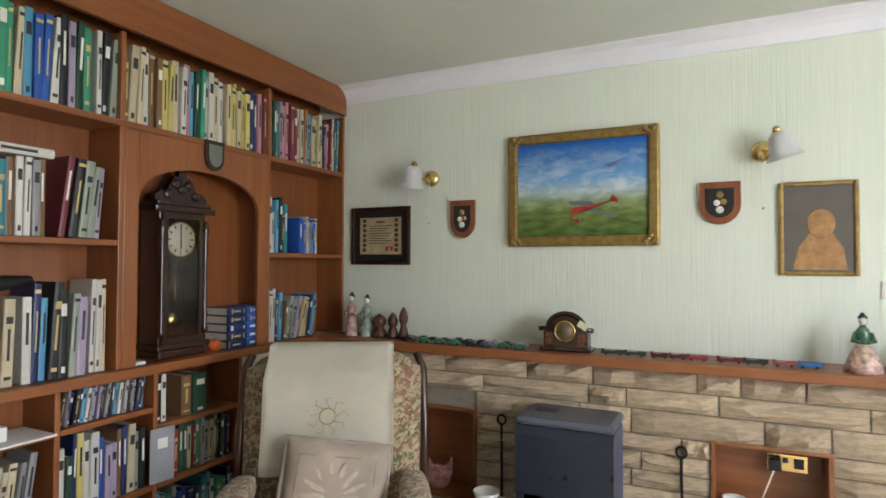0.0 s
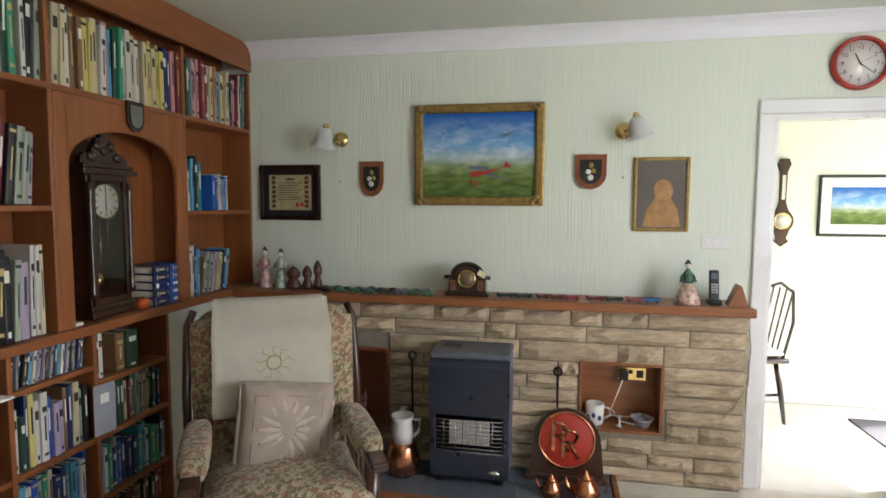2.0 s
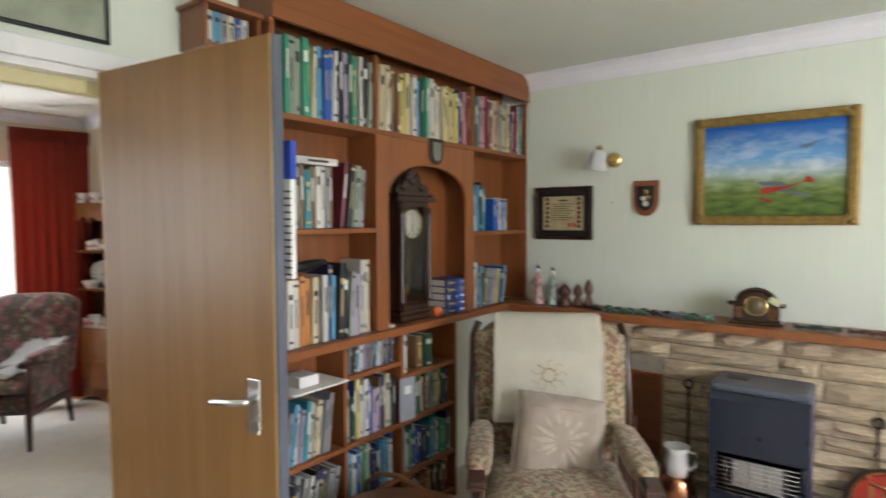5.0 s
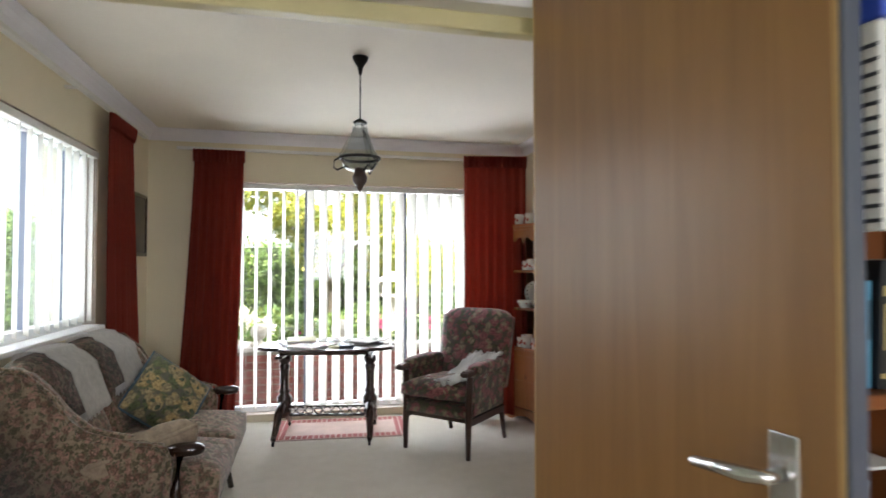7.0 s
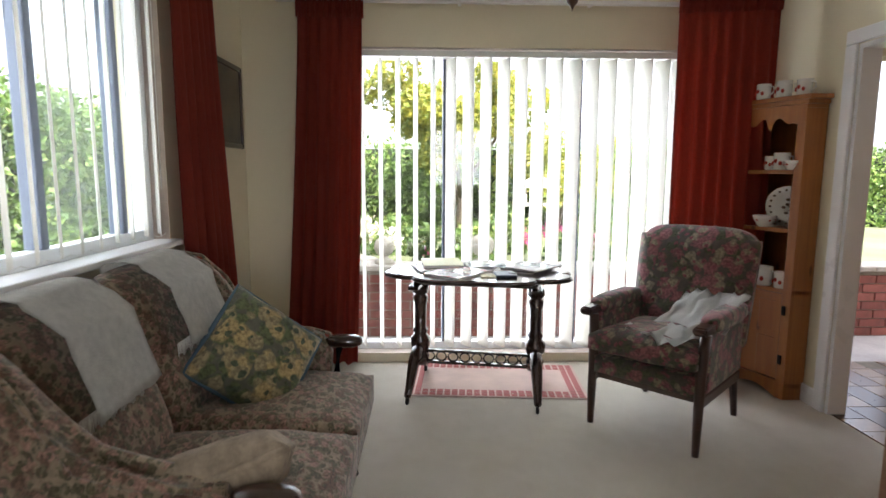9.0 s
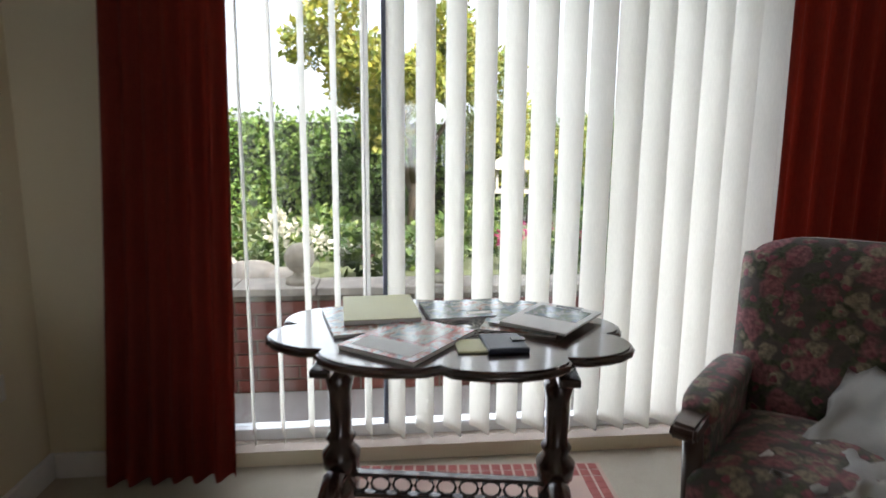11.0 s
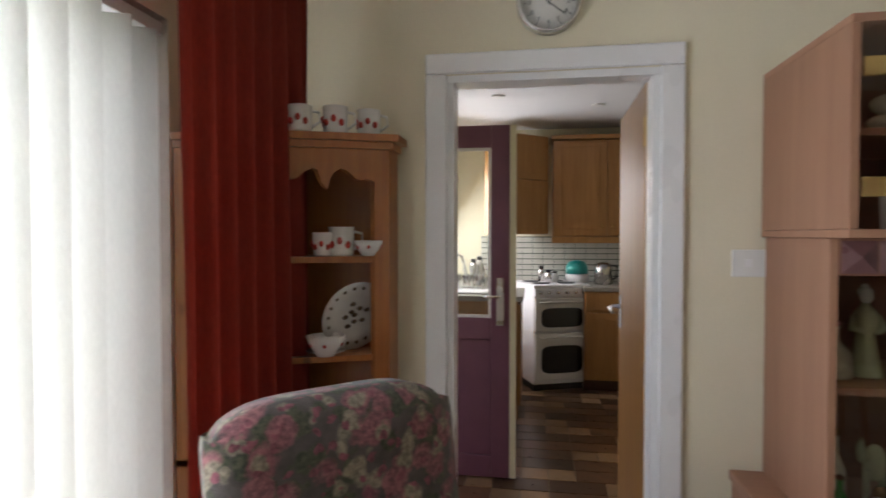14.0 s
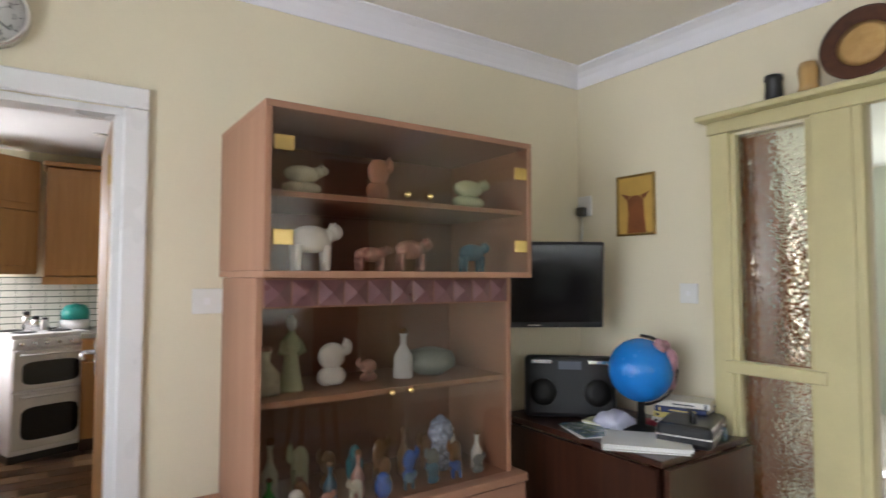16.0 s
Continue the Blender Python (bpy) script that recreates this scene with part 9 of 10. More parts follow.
part("strap", tube(bmesh.new(), [(-0.1, -0.03, 0.085), (-0.05, -0.02, 0.10), (0.05, 0.02, 0.10), (0.1, 0.03, 0.085)], 0.008, 6), "black", ob)
rng = random.Random(12)
for k, (c, l2) in enumerate((("black", "black paperback"), ("white", "white paperback"), ("yellow", "yellow paperback"), ("navy", "navy paperback"), ("white", "white paperback"))):
    m = Matrix.Translation((-0.03, -1.76 + 0.004 * k, DZ + 0.001 + 0.026 * k)) @ Matrix.Rotation(radians(180 + 6 * k), 4, "Z") @ Matrix.Rotation(radians(-90), 4, "X") @ Matrix.Translation((0, -0.024, -0.1))
    add_book(m, 0.14, 0.024, 0.2, c, "lying flat in a pile on the table", rng, "books piled on the table")
bm = moved(cushion_grid(bmesh.new(), 0.14, 0.12, 0.06, 8, 8, 0.01, 0.02, 6, 0.2), pose(-0.32, -1.60, DZ + 0.035))
solo("folded_tissue", bm, plain("pale_lilac_tissue", (0.55, 0.55, 0.66), 0.9), "crumpled pale lilac tissue on the table", "tissue")
solo("red_purse", boxes((-0.05, -0.03, 0, 0.05, 0.03, 0.035), bevel=0.012), plain("crimson_leather", (0.36, 0.02, 0.04), 0.5), "small crimson purse beside the globe", "purse", at=pose(-0.20, -1.66, DZ + 0.0))
ob = thing("small_jar_pot", pose(-0.10, -1.93, DZ), "small dark glass jar on the table edge", "jar")
part("jar", lathe(bmesh.new(), [(0, 0), (0.02, 0), (0.022, 0.03), (0.016, 0.05), (0, 0.052)], 14), "gloss_blue", ob)
part("lid", lathe(bmesh.new(), [(0, 0.0525), (0.018, 0.053), (0.018, 0.065), (0, 0.066)], 14), "chrome", ob)


# ---- glazed partition ----
def build_glazed():
    ob = thing("glazed_screen", pose(0.05, -1.95, 0), "olive cream painted screen with rippled glass beside the door", "glazed screen", kind="structure")
    o = Matrix.Translation((-0.05, 1.95, 0))

    def put(nm, *d, mat="olive_paint", bevel=0.005):
        return part(nm, moved(boxes(*d, bevel=bevel), o), mat, ob)
    put("stile", (-0.005, -1.925, 0, 0.0385, -1.845, 1.93))
    put("stile", (-0.005, -2.36, 0, 0.0385, -2.225, 1.93))
    put("inner_bead", (0.006, -1.945, 0.12, 0.0385, -1.9255, 1.92), bevel=0.003)
    put("inner_bead", (0.006, -2.2245, 0.12, 0.0385, -2.205, 1.92), bevel=0.003)
    put("head_rail", (-0.005, -3.86, 1.931, 0.0385, -1.83, 1.985))
    put("cornice", (-0.055, -3.88, 1.9855, 0.0385, -1.805, 2.01), bevel=0.008)
    put("middle_rail", (-0.02, -2.265, 0.96, 0.0385, -1.90, 1.008))
    put("foot_rail", (-0.005, -2.2245, 0.0, 0.0385, -1.9255, 0.119))
    put("door_post", (-0.005, -2.39, 0, 0.0385, -2.3605, 1.93))
    put("door_post", (-0.005, -3.86, 0, 0.0385, -3.801, 1.93))
    put("pane", (0.062, -2.2245, 1.009, 0.068, -1.9255, 1.919), mat="textured_glass", bevel=0)
    put("pane", (0.062, -2.2245, 0.121, 0.068, -1.9255, 0.959), mat="textured_glass", bevel=0)


build_glazed()
ob = thing("wooden_plate", pose(0.005, -2.40, 2.011 + 0.125, 0, -82, 0), "large carved brown wooden plate standing on the ledge", "plate")
part("plate", lathe(bmesh.new(), [(0, 0), (0.09, 0), (0.125, 0.015), (0.13, 0.02), (0.12, 0.02), (0.085, 0.008), (0, 0.008)], 36), "carved_wood", ob)
part("carved_centre", lathe(bmesh.new(), [(0, 0.0082), (0.08, 0.0082), (0.06, 0.013), (0.03, 0.01), (0.012, 0.018), (0, 0.018)], 28), "door_lip", ob)
solo("black_jar", lathe(bmesh.new(), [(0, 0), (0.03, 0), (0.032, 0.02), (0.028, 0.075), (0.034, 0.08), (0.03, 0.098), (0, 0.10)], 16), "black", "small black jar on the ledge over the screen", "jar", at=pose(0.0, -2.105, 2.011))
bm = lathe(bmesh.new(), [(0, 0), (0.04, 0), (0.03, 0.03), (0.035, 0.08), (0.028, 0.11), (0, 0.11)], 14)
solo("wooden_pot", bm, "door_lip", "pale carved wooden pot on the ledge", "pot", at=pose(0.0, -2.227, 2.011))


# ---- hanging lamp ----
def build_chandelier():
    x, y = -1.60, -2.78
    ob = thing("hanging_lamp", pose(x, y, H) @ Matrix.Diagonal((0.72, 0.72, 0.93, 1)), "black wrought iron hanging oil-lamp style light with a glass shade", "hanging lamp")
    part("ceiling_rose", lathe(bmesh.new(), [(0, -0.001), (0.06, -0.001), (0.055, -0.02), (0.02, -0.06), (0.012, -0.10), (0, -0.10)], 20), "iron", ob)
    for k in range(3):
        a = 2 * math.pi * k / 3 + 0.5
        bm = bmesh.new()
        p0, p1 = Vector((0.02 * math.cos(a), 0.02 * math.sin(a), -0.38)), Vector((0.155 * math.cos(a), 0.155 * math.sin(a), -0.585))
        n = 12
        for j in range(n):
            c = p0.lerp(p1, (j + 0.5) / n)
            d = (p1 - p0).normalized()
            side = d.cross(Vector((0, 0, 1))).normalized() if j % 2 else d.cross(d.cross(Vector((0, 0, 1)))).normalized()
            tube(bm, [c + d * 0.013 * math.cos(t) + side * 0.006 * math.sin(t) for t in [2 * math.pi * i / 8 for i in range(8)]], 0.0018, 4, close=True)
        part("chain", bm, "iron", ob)
        part("scroll", tube(bmesh.new(), [(0.15 * math.cos(a), 0.15 * math.sin(a), -0.585), (0.185 * math.cos(a), 0.185 * math.sin(a), -0.60), (0.19 * math.cos(a), 0.19 * math.sin(a), -0.64), (0.165 * math.cos(a), 0.165 * math.sin(a), -0.655), (0.10 * math.cos(a), 0.10 * math.sin(a), -0.63), (0.04 * math.cos(a), 0.04 * math.sin(a), -0.66)], 0.006, 6), "iron", ob)
    part("stem", tube(bmesh.new(), [(0, 0, -0.09), (0, 0, -0.38)], 0.005, 6), "iron", ob)
    part("canopy", lathe(bmesh.new(), [(0, -0.355), (0.02, -0.36), (0.05, -0.375), (0.052, -0.385), (0, -0.38)], 20), "iron", ob)
    part("ring", tube(bmesh.new(), [(0.145 * math.cos(a), 0.145 * math.sin(a), -0.585) for a in [2 * math.pi * k / 36 for k in range(36)]], 0.009, 6, close=True), "iron", ob)
    part("glass_shade", lathe(bmesh.new(), [(0.055, -0.40), (0.06, -0.44), (0.10, -0.52), (0.138, -0.58), (0.13, -0.615), (0.10, -0.65), (0.04, -0.665), (0.038, -0.66), (0.098, -0.645), (0.127, -0.612), (0.134, -0.58), (0.096, -0.52), (0.056, -0.44), (0.051, -0.40)], 32, caps=False), "shade_glass", ob, "clear and white glass shade")
    part("bowl", lathe(bmesh.new(), [(0.0, -0.64), (0.035, -0.64), (0.04, -0.665), (0.055, -0.69), (0.05, -0.72), (0.025, -0.745), (0.02, -0.76), (0.008, -0.77), (0, -0.785)], 20), "chairwood", ob)


M["shade_glass"] = pane_mat("thin_lamp_glass", (0.85, 0.87, 0.88), 1.5)
build_chandelier()
ob = thing("coffee_table", pose(-0.66, -3.82, 0), "low round brown wooden table beside the sofa", "coffee table", "low round tables")
part("tabletop", lathe(bmesh.new(), [(0, 0.43), (0.24, 0.43), (0.252, 0.438), (0.255, 0.446), (0.25, 0.452), (0, 0.452)], 44), "kitchen_oak", ob)
for k in range(4):
    a = math.pi / 4 + k * math.pi / 2
    part("leg", tube(bmesh.new(), [(0.16 * math.cos(a), 0.16 * math.sin(a), 0.43), (0.21 * math.cos(a), 0.21 * math.sin(a), 0.0)], [0.02, 0.013], 10), "kitchen_oak", ob)
ob = thing("coaster", pose(-0.79, -3.86, 0.4525, 0, 0, 15), "square picture coaster on the low table", "coaster")
part("mat", boxes((-0.055, -0.055, 0, 0.055, 0.055, 0.005), bevel=0.001), "gloss_blue", ob)


# ---- kitchen ----
ob = thing("floor_kitchen", pose(0, 0, 0), "patchwork brown vinyl tile floor", "floor", kind="structure")
part("bed", boxes((-3.62, KW + 0.021, -0.1, 0.04, 2.6, -0.008)), "mortar", ob)
M["vinyl"] = plain("brown_vinyl_tile", (0.19, 0.095, 0.05), 0.3, var=0.3, scale=9, fine=60, bumpy=0.1, random_tint=0.65)
M["vinyl_pale"] = plain("tan_vinyl_tile", (0.40, 0.25, 0.13), 0.3, var=0.2, scale=9, fine=60, bumpy=0.1, random_tint=0.4)
ta = mesh_of("tile", boxes((0.003, 0.003, -0.0078, 0.297, 0.147, 0.0)), "vinyl")
tb = mesh_of("tile", boxes((0.003, 0.003, -0.0078, 0.147, 0.147, 0.0)), "vinyl_pale")
rng = random.Random(3)
for j in range(24):
    y = KW + 0.03 + 0.15 * j
    x = -3.6 + (0.15 if j % 2 else 0.0)
    while x < -0.9:
        if rng.random() < 0.6:
            me, w = ta, 0.30
        else:
            me, w = tb, 0.15
        t2 = new("tile", me)
        t2.parent = ob
        t2.matrix_basis = pose(x, y, 0)
        x += w
part("far_tiles", boxes((-0.9, KW + 0.1, -0.0078, 0.04, 2.6, -0.001)), "vinyl", ob)


def panel_door(x0, x1, z0, z1, y, parent, knob=None):
    """Framed cupboard door facing -y."""
    d = part("cupboard_door", boxes((x0, y - 0.02, z0, x1, y - 0.001, z1), bevel=0.004), "kitchen_oak", parent)
    part("raised_panel", boxes((x0 + 0.055, y - 0.026, z0 + 0.055, x1 - 0.055, y - 0.0205, z1 - 0.055), bevel=0.004), "kitchen_oak", d)
    if knob:
        part("knob", moved(lathe(bmesh.new(), [(0, 0), (0.01, 0), (0.013, 0.012), (0, 0.02)], 10), pose(knob, y - 0.02, (z0 + z1) / 2 if z1 < 1 else z0 + 0.08, 90, 0, 0)), "brass", d)


def build_kitchen():
    # back run, wall units and base
    ob = thing("wall_cupboard", pose(-2.02, 2.4, 0), "honey oak kitchen wall cupboard with raised panel doors", "cupboard", "kitchen cupboards")
    o = (-2.35, 2.4)
    part("carcass", boxes((-0.30, -0.12, 1.33, 0.95, 0.195, 2.20), bevel=0.004), "kitchen_oak", ob)
    part("cornice", boxes((-0.32, -0.17, 2.2005, 0.97, 0.195, 2.24), bevel=0.008), "kitchen_oak", ob)
    part("pelmet", boxes((-0.31, -0.15, 1.27, 0.96, -0.125, 1.329), bevel=0.006), "kitchen_oak", ob)
    panel_door(-0.29, 0.17, 1.34, 2.19, -0.12, ob, 0.13)
    panel_door(0.18, 0.55, 1.34, 2.19, -0.12, ob, 0.22)
    ob = thing("wall_cupboard", pose(-2.55, 2.16, 0, 0, 0, 42), "pair of smaller honey oak wall cupboards", "cupboard", "kitchen cupboards")
    part("carcass", boxes((-0.25, 0.0, 1.35, 0.25, 0.30, 2.24), bevel=0.004), "kitchen_oak", ob)
    panel_door(-0.24, 0.24, 1.84, 2.23, 0.0, ob)
    panel_door(-0.24, 0.24, 1.36, 1.83, 0.0, ob)
    ob = thing("base_cupboard", pose(-2.17, 2.3, 0), "honey oak kitchen base cupboard with a drawer", "cupboard", "kitchen cupboards")
    part("carcass", boxes((0.11, -0.30, 0.1, 1.3, 0.28, 0.86)), "kitchen_oak", ob)
    part("plinth", boxes((0.11, -0.25, 0, 1.3, 0.28, 0.099)), "chairwood", ob)
    panel_door(0.12, 0.45, 0.11, 0.68, -0.30, ob, 0.4)
    panel_door(0.46, 0.9, 0.11, 0.68, -0.30, ob, 0.5)
    part("drawer", boxes((0.12, -0.32, 0.70, 0.45, -0.301, 0.85), bevel=0.004), "kitchen_oak", ob)
    part("drawer", boxes((0.46, -0.32, 0.70, 0.9, -0.301, 0.85), bevel=0.004), "kitchen_oak", ob)
    ob = thing("base_cupboard", pose(-3.14, 1.2, 0), "honey oak base cupboard under the sink", "cupboard", "kitchen cupboards")
    part("carcass", boxes((-0.30, -0.05, 0.0, 0.54, 0.64, 0.86), bevel=0.004), "kitchen_oak", ob)
    for k in range(3):
        part("cupboard_door", boxes((0.5405, -0.03 + 0.22 * k, 0.1, 0.56, 0.18 + 0.22 * k, 0.84), bevel=0.004), "kitchen_oak", ob)
    M["worktop"] = plain("grey_speckled_worktop", (0.36, 0.34, 0.29), 0.35, var=0.2, scale=60)
    solo("worktop", boxes((-3.60, 1.13, 0.862, -2.56, 1.845, 0.90), bevel=0.006), "worktop", "grey speckled kitchen worktop by the window", "worktop")
    solo("worktop", boxes((-3.60, 1.846, 0.862, -3.0, 2.597, 0.90), bevel=0.006), "worktop", "grey speckled kitchen worktop in the corner", "worktop")
    solo("base_cupboard", boxes((-3.60, 1.846, 0, -3.0, 2.597, 0.861), bevel=0.004), "kitchen_oak", "honey oak corner base cupboard beside the cooker", "cupboard")
    solo("worktop", boxes((-2.07, 1.98, 0.862, -0.87, 2.597, 0.90), bevel=0.006), "worktop", "grey speckled kitchen worktop beside the cooker", "worktop")
    ob = thing("kitchen_sink", pose(-3.0, 1.50, 0.901), "white sink with a chrome tap and draining crockery", "sink")
    part("bowl", boxes((-0.22, -0.25, 0, 0.22, 0.25, 0.012), bevel=0.004), "gloss_white", ob)
    part("tap", tube(bmesh.new(), [(-0.18, 0, 0.01), (-0.18, 0, 0.24), (-0.12, 0, 0.30), (-0.05, 0, 0.27), (-0.04, 0, 0.22)], 0.011, 8), "chrome", ob)
    part("rack", boxes(*[(-0.1 + 0.04 * k, 0.08, 0.013, -0.09 + 0.04 * k, 0.24, 0.12) for k in range(7)]), "chrome", ob)
    for k in range(4):
        part("draining_plate", moved(lathe(bmesh.new(), [(0, 0), (0.06, 0), (0.1, 0.012), (0.06, 0.006), (0, 0.005)], 22), pose(-0.05 + 0.05 * k, 0.16, 0.12, 0, 80, 0)), "porcelain", ob)
    # cooker across the corner
    ob = thing("cooker", pose(-2.36, 2.27, 0, 0, 0, 22), "white double-oven cooker with dark glass doors", "cooker")
    part("body", boxes((-0.25, -0.28, 0.06, 0.25, 0.28, 0.885), bevel=0.006), "gloss_white", ob)
    part("plinth", boxes((-0.24, -0.25, 0, 0.24, 0.25, 0.059)), "black", ob)
    part("hob", boxes((-0.26, -0.30, 0.886, 0.26, 0.29, 0.915), bevel=0.006), "gloss_white", ob)
    part("control_panel", boxes((-0.25, -0.305, 0.82, 0.25, -0.2805, 0.885), bevel=0.006), "gloss_white", ob)
    for k in range(6):
        part("knob", moved(lathe(bmesh.new(), [(0, 0), (0.016, 0), (0.013, 0.016), (0, 0.017)], 12), pose(-0.2 + 0.08 * k, -0.306, 0.85, 90, 0, 0)), "chrome", ob)
    for z0, z1 in ((0.52, 0.80), (0.10, 0.50)):
        dr3 = part("oven_door", boxes((-0.245, -0.305, z0, 0.245, -0.2805, z1), bevel=0.005), "porcelain", ob)
        poly = [(0.19 * math.copysign(abs(math.cos(a)) ** 0.4, math.cos(a)), (z0 + z1) / 2 - 0.025 + (z1 - z0) * 0.3 * math.copysign(abs(math.sin(a)) ** 0.4, math.sin(a))) for a in [2 * math.pi * k / 32 for k in range(32)]]
        part("oven_glass", prism(bmesh.new(), poly, -0.308, -0.3055, plane="xz"), "gloss_black", dr3)
        part("door_bar", tube(bmesh.new(), [(-0.2, -0.307, z1 - 0.03), (-0.19, -0.335, z1 - 0.03), (0.19, -0.335, z1 - 0.03), (0.2, -0.307, z1 - 0.03)], 0.008, 8), "porcelain", dr3)
    for x, y in ((-0.12, -0.12), (0.12, -0.12), (-0.12, 0.12), (0.12, 0.12)):
        part("hob_ring", moved(lathe(bmesh.new(), [(0, 0.9155), (0.08, 0.9155), (0.075, 0.922), (0, 0.922)], 24), pose(x, y, 0)), "black", ob)
    # counter things
    ob = thing("green_steamer", pose(-2.10, 2.35, 0.901), "teal and white kitchen steamer on the worktop", "steamer")
    part("base", lathe(bmesh.new(), [(0, 0), (0.10, 0), (0.105, 0.08), (0.0, 0.09)], 24), "gloss_white", ob)
    part("dome", lathe(bmesh.new(), [(0.1, 0.091), (0.1, 0.15), (0.07, 0.2), (0.0, 0.215)], 24), plain("teal_plastic", (0.03, 0.32, 0.28), 0.3), ob)
    ob = thing("electric_kettle", pose(-1.87, 2.32, 0.901), "silver electric kettle on the worktop", "kettle")
    part("body", lathe(bmesh.new(), [(0, 0), (0.08, 0), (0.075, 0.15), (0.05, 0.19), (0, 0.2)], 22), "chrome", ob)
    part("handle", tube(bmesh.new(), [(0.07, 0, 0.17), (0.12, 0, 0.16), (0.115, 0, 0.06), (0.075, 0, 0.04)], 0.01, 8), "black", ob)
    ob = thing("toaster", pose(-1.62, 2.32, 0.901), "black toaster on the worktop", "toaster")
    part("body", boxes((-0.10, -0.08, 0, 0.10, 0.08, 0.17), bevel=0.03), "black", ob)
    part("slot", boxes((-0.07, -0.02, 0.1702, 0.07, 0.02, 0.172)), "chrome", ob)
    for k, (x, y, h) in enumerate(((-2.36, 2.25, 0.13), (-2.30, 2.32, 0.11), (-2.42, 2.36, 0.16), (-3.0, 2.40, 0.24), (-3.05, 2.35, 0.22))):
        ob = thing("condiment_jar", pose(x, y, 0.901), "small kitchen jar on the worktop", "jar", "jars on the worktop")
        part("jar", lathe(bmesh.new(), [(0, 0), (0.03, 0), (0.032, h * 0.7), (0.02, h * 0.85), (0, h * 0.86)], 14), "porcelain" if k % 2 else "chrome", ob)
        part("lid", lathe(bmesh.new(), [(0, h * 0.862), (0.024, h * 0.865), (0.022, h), (0, h)], 12), "black", ob)
    # tiled splashback
    ob = thing("splashback", pose(0, 0, 0), "white tiles with dark green lines behind the worktop", "tiling", kind="structure")
    part("bed", boxes((-3.0, 2.592, 0.90, -1.0, 2.5995, 1.33)), plain("green_grout", (0.10, 0.13, 0.10), 0.8), ob)
    tl = mesh_of("tile", boxes((0, -0.006, 0, 0.096, 0, 0.044), bevel=0.0), plain("white_tile_glaze", (0.66, 0.66, 0.58), 0.2, random_tint=0.1))
    for j in range(8):
        for i in range(20):
            t3 = new("tile", tl)
            t3.parent = ob
            t3.matrix_basis = pose(-3.0 + 0.1 * i, 2.591, 0.905 + 0.053 * j)
    part("side_bed", boxes((-3.6, 2.0, 0.90, -3.595, 2.59, 1.34)), "white_plastic", ob)
    for x, y in ((-2.3, 0.5), (-2.75, 1.2), (-2.0, 1.6)):
        ob = thing("ceiling_spotlight", pose(x, y, 2.359, 180, 0, 0), "small white recessed kitchen spotlight", "spotlight", "kitchen spotlights")
        part("ring", lathe(bmesh.new(), [(0, 0), (0.05, 0), (0.045, 0.012), (0.03, 0.006), (0, 0.006)], 20), "gloss_white", ob)


build_kitchen()


def build_back_door():
    """Half-glazed plum door standing open across the kitchen."""
    ob = thing("door_3", pose(-3.58, 0.13, 0.01), "open half-glazed plum painted back door", "door", kind="structure")
    M["plum"] = plain("plum_gloss_paint", (0.19, 0.075, 0.12), 0.35, var=0.08)
    w = 0.965
    for nm, d in (("stile", (0, -0.022, 0, 0.10, 0.022, 1.93)), ("stile", (w - 0.10, -0.022, 0, w, 0.022, 1.93)), ("top_rail", (0.1005, -0.022, 1.81, w - 0.1005, 0.022, 1.93)), ("middle_rail", (0.1005, -0.022, 0.76, w - 0.1005, 0.022, 0.88)), ("bottom_rail", (0.1005, -0.022, 0, w - 0.1005, 0.022, 0.12)), ("lower_panel", (0.1005, -0.01, 0.1205, w - 0.1005, 0.01, 0.7595))):
        part(nm, boxes(d, bevel=0.004), "plum", ob)
    part("pane", boxes((0.101, -0.004, 0.881, w - 0.101, 0.004, 1.809)), "pane", ob)
    part("glazing_bead", boxes((0.101, -0.018, 0.881, 0.116, -0.006, 1.809), (w - 0.116, -0.018, 0.881, w - 0.101, -0.006, 1.809), (0.116, -0.018, 0.881, w - 0.116, -0.006, 0.896), (0.116, -0.018, 1.794, w - 0.116, -0.006, 1.809)), "gloss_white", ob)
    pl = part("handle_plate", boxes((w - 0.07, -0.032, 0.84, w - 0.03, -0.023, 1.10), bevel=0.004), "chrome", ob)
    part("lever", tube(bmesh.new(), [(w - 0.05, -0.03, 1.0), (w - 0.05, -0.06, 1.0), (w - 0.14, -0.065, 1.0)], 0.009, 8), "chrome", pl)
    part("edge_seal", boxes((w + 0.0005, -0.02, 0.0, w + 0.035, 0.02, 1.93)), "kitchen_wall", ob)


build_back_door()
door_leaf("door_4", pose(-2.108, -0.975, 0.005, 0, 0, 89), 0.68, 1.86, 0.036, "pine_door", "door_lip", "open pale oak flush door to the kitchen", True, 1.0)
window_unit("window_4", "y", 1.5, 2.5, 1.0, 2.1, -3.72, [2.0], "white-framed kitchen window")
bm = bmesh.new()
rows = []
for j in range(7):
    rows.append([bm.verts.new((-3.59 + 0.015 * math.sin(i * 1.3), 2.30 + 0.02 * i, 1.05 + 0.17 * j)) for i in range(14)])
for a, b in zip(rows, rows[1:]):
    for i in range(13):
        bm.faces.new((a[i], a[i + 1], b[i + 1], b[i])).smooth = True
bmesh.ops.solidify(bm, geom=list(bm.faces), thickness=0.003)
solo("kitchen_curtain", bm, fabric("pale_sprigged_cotton", (0.70, 0.70, 0.64), 0.4, 0.15), "pale sprigged kitchen window curtain", "curtain")

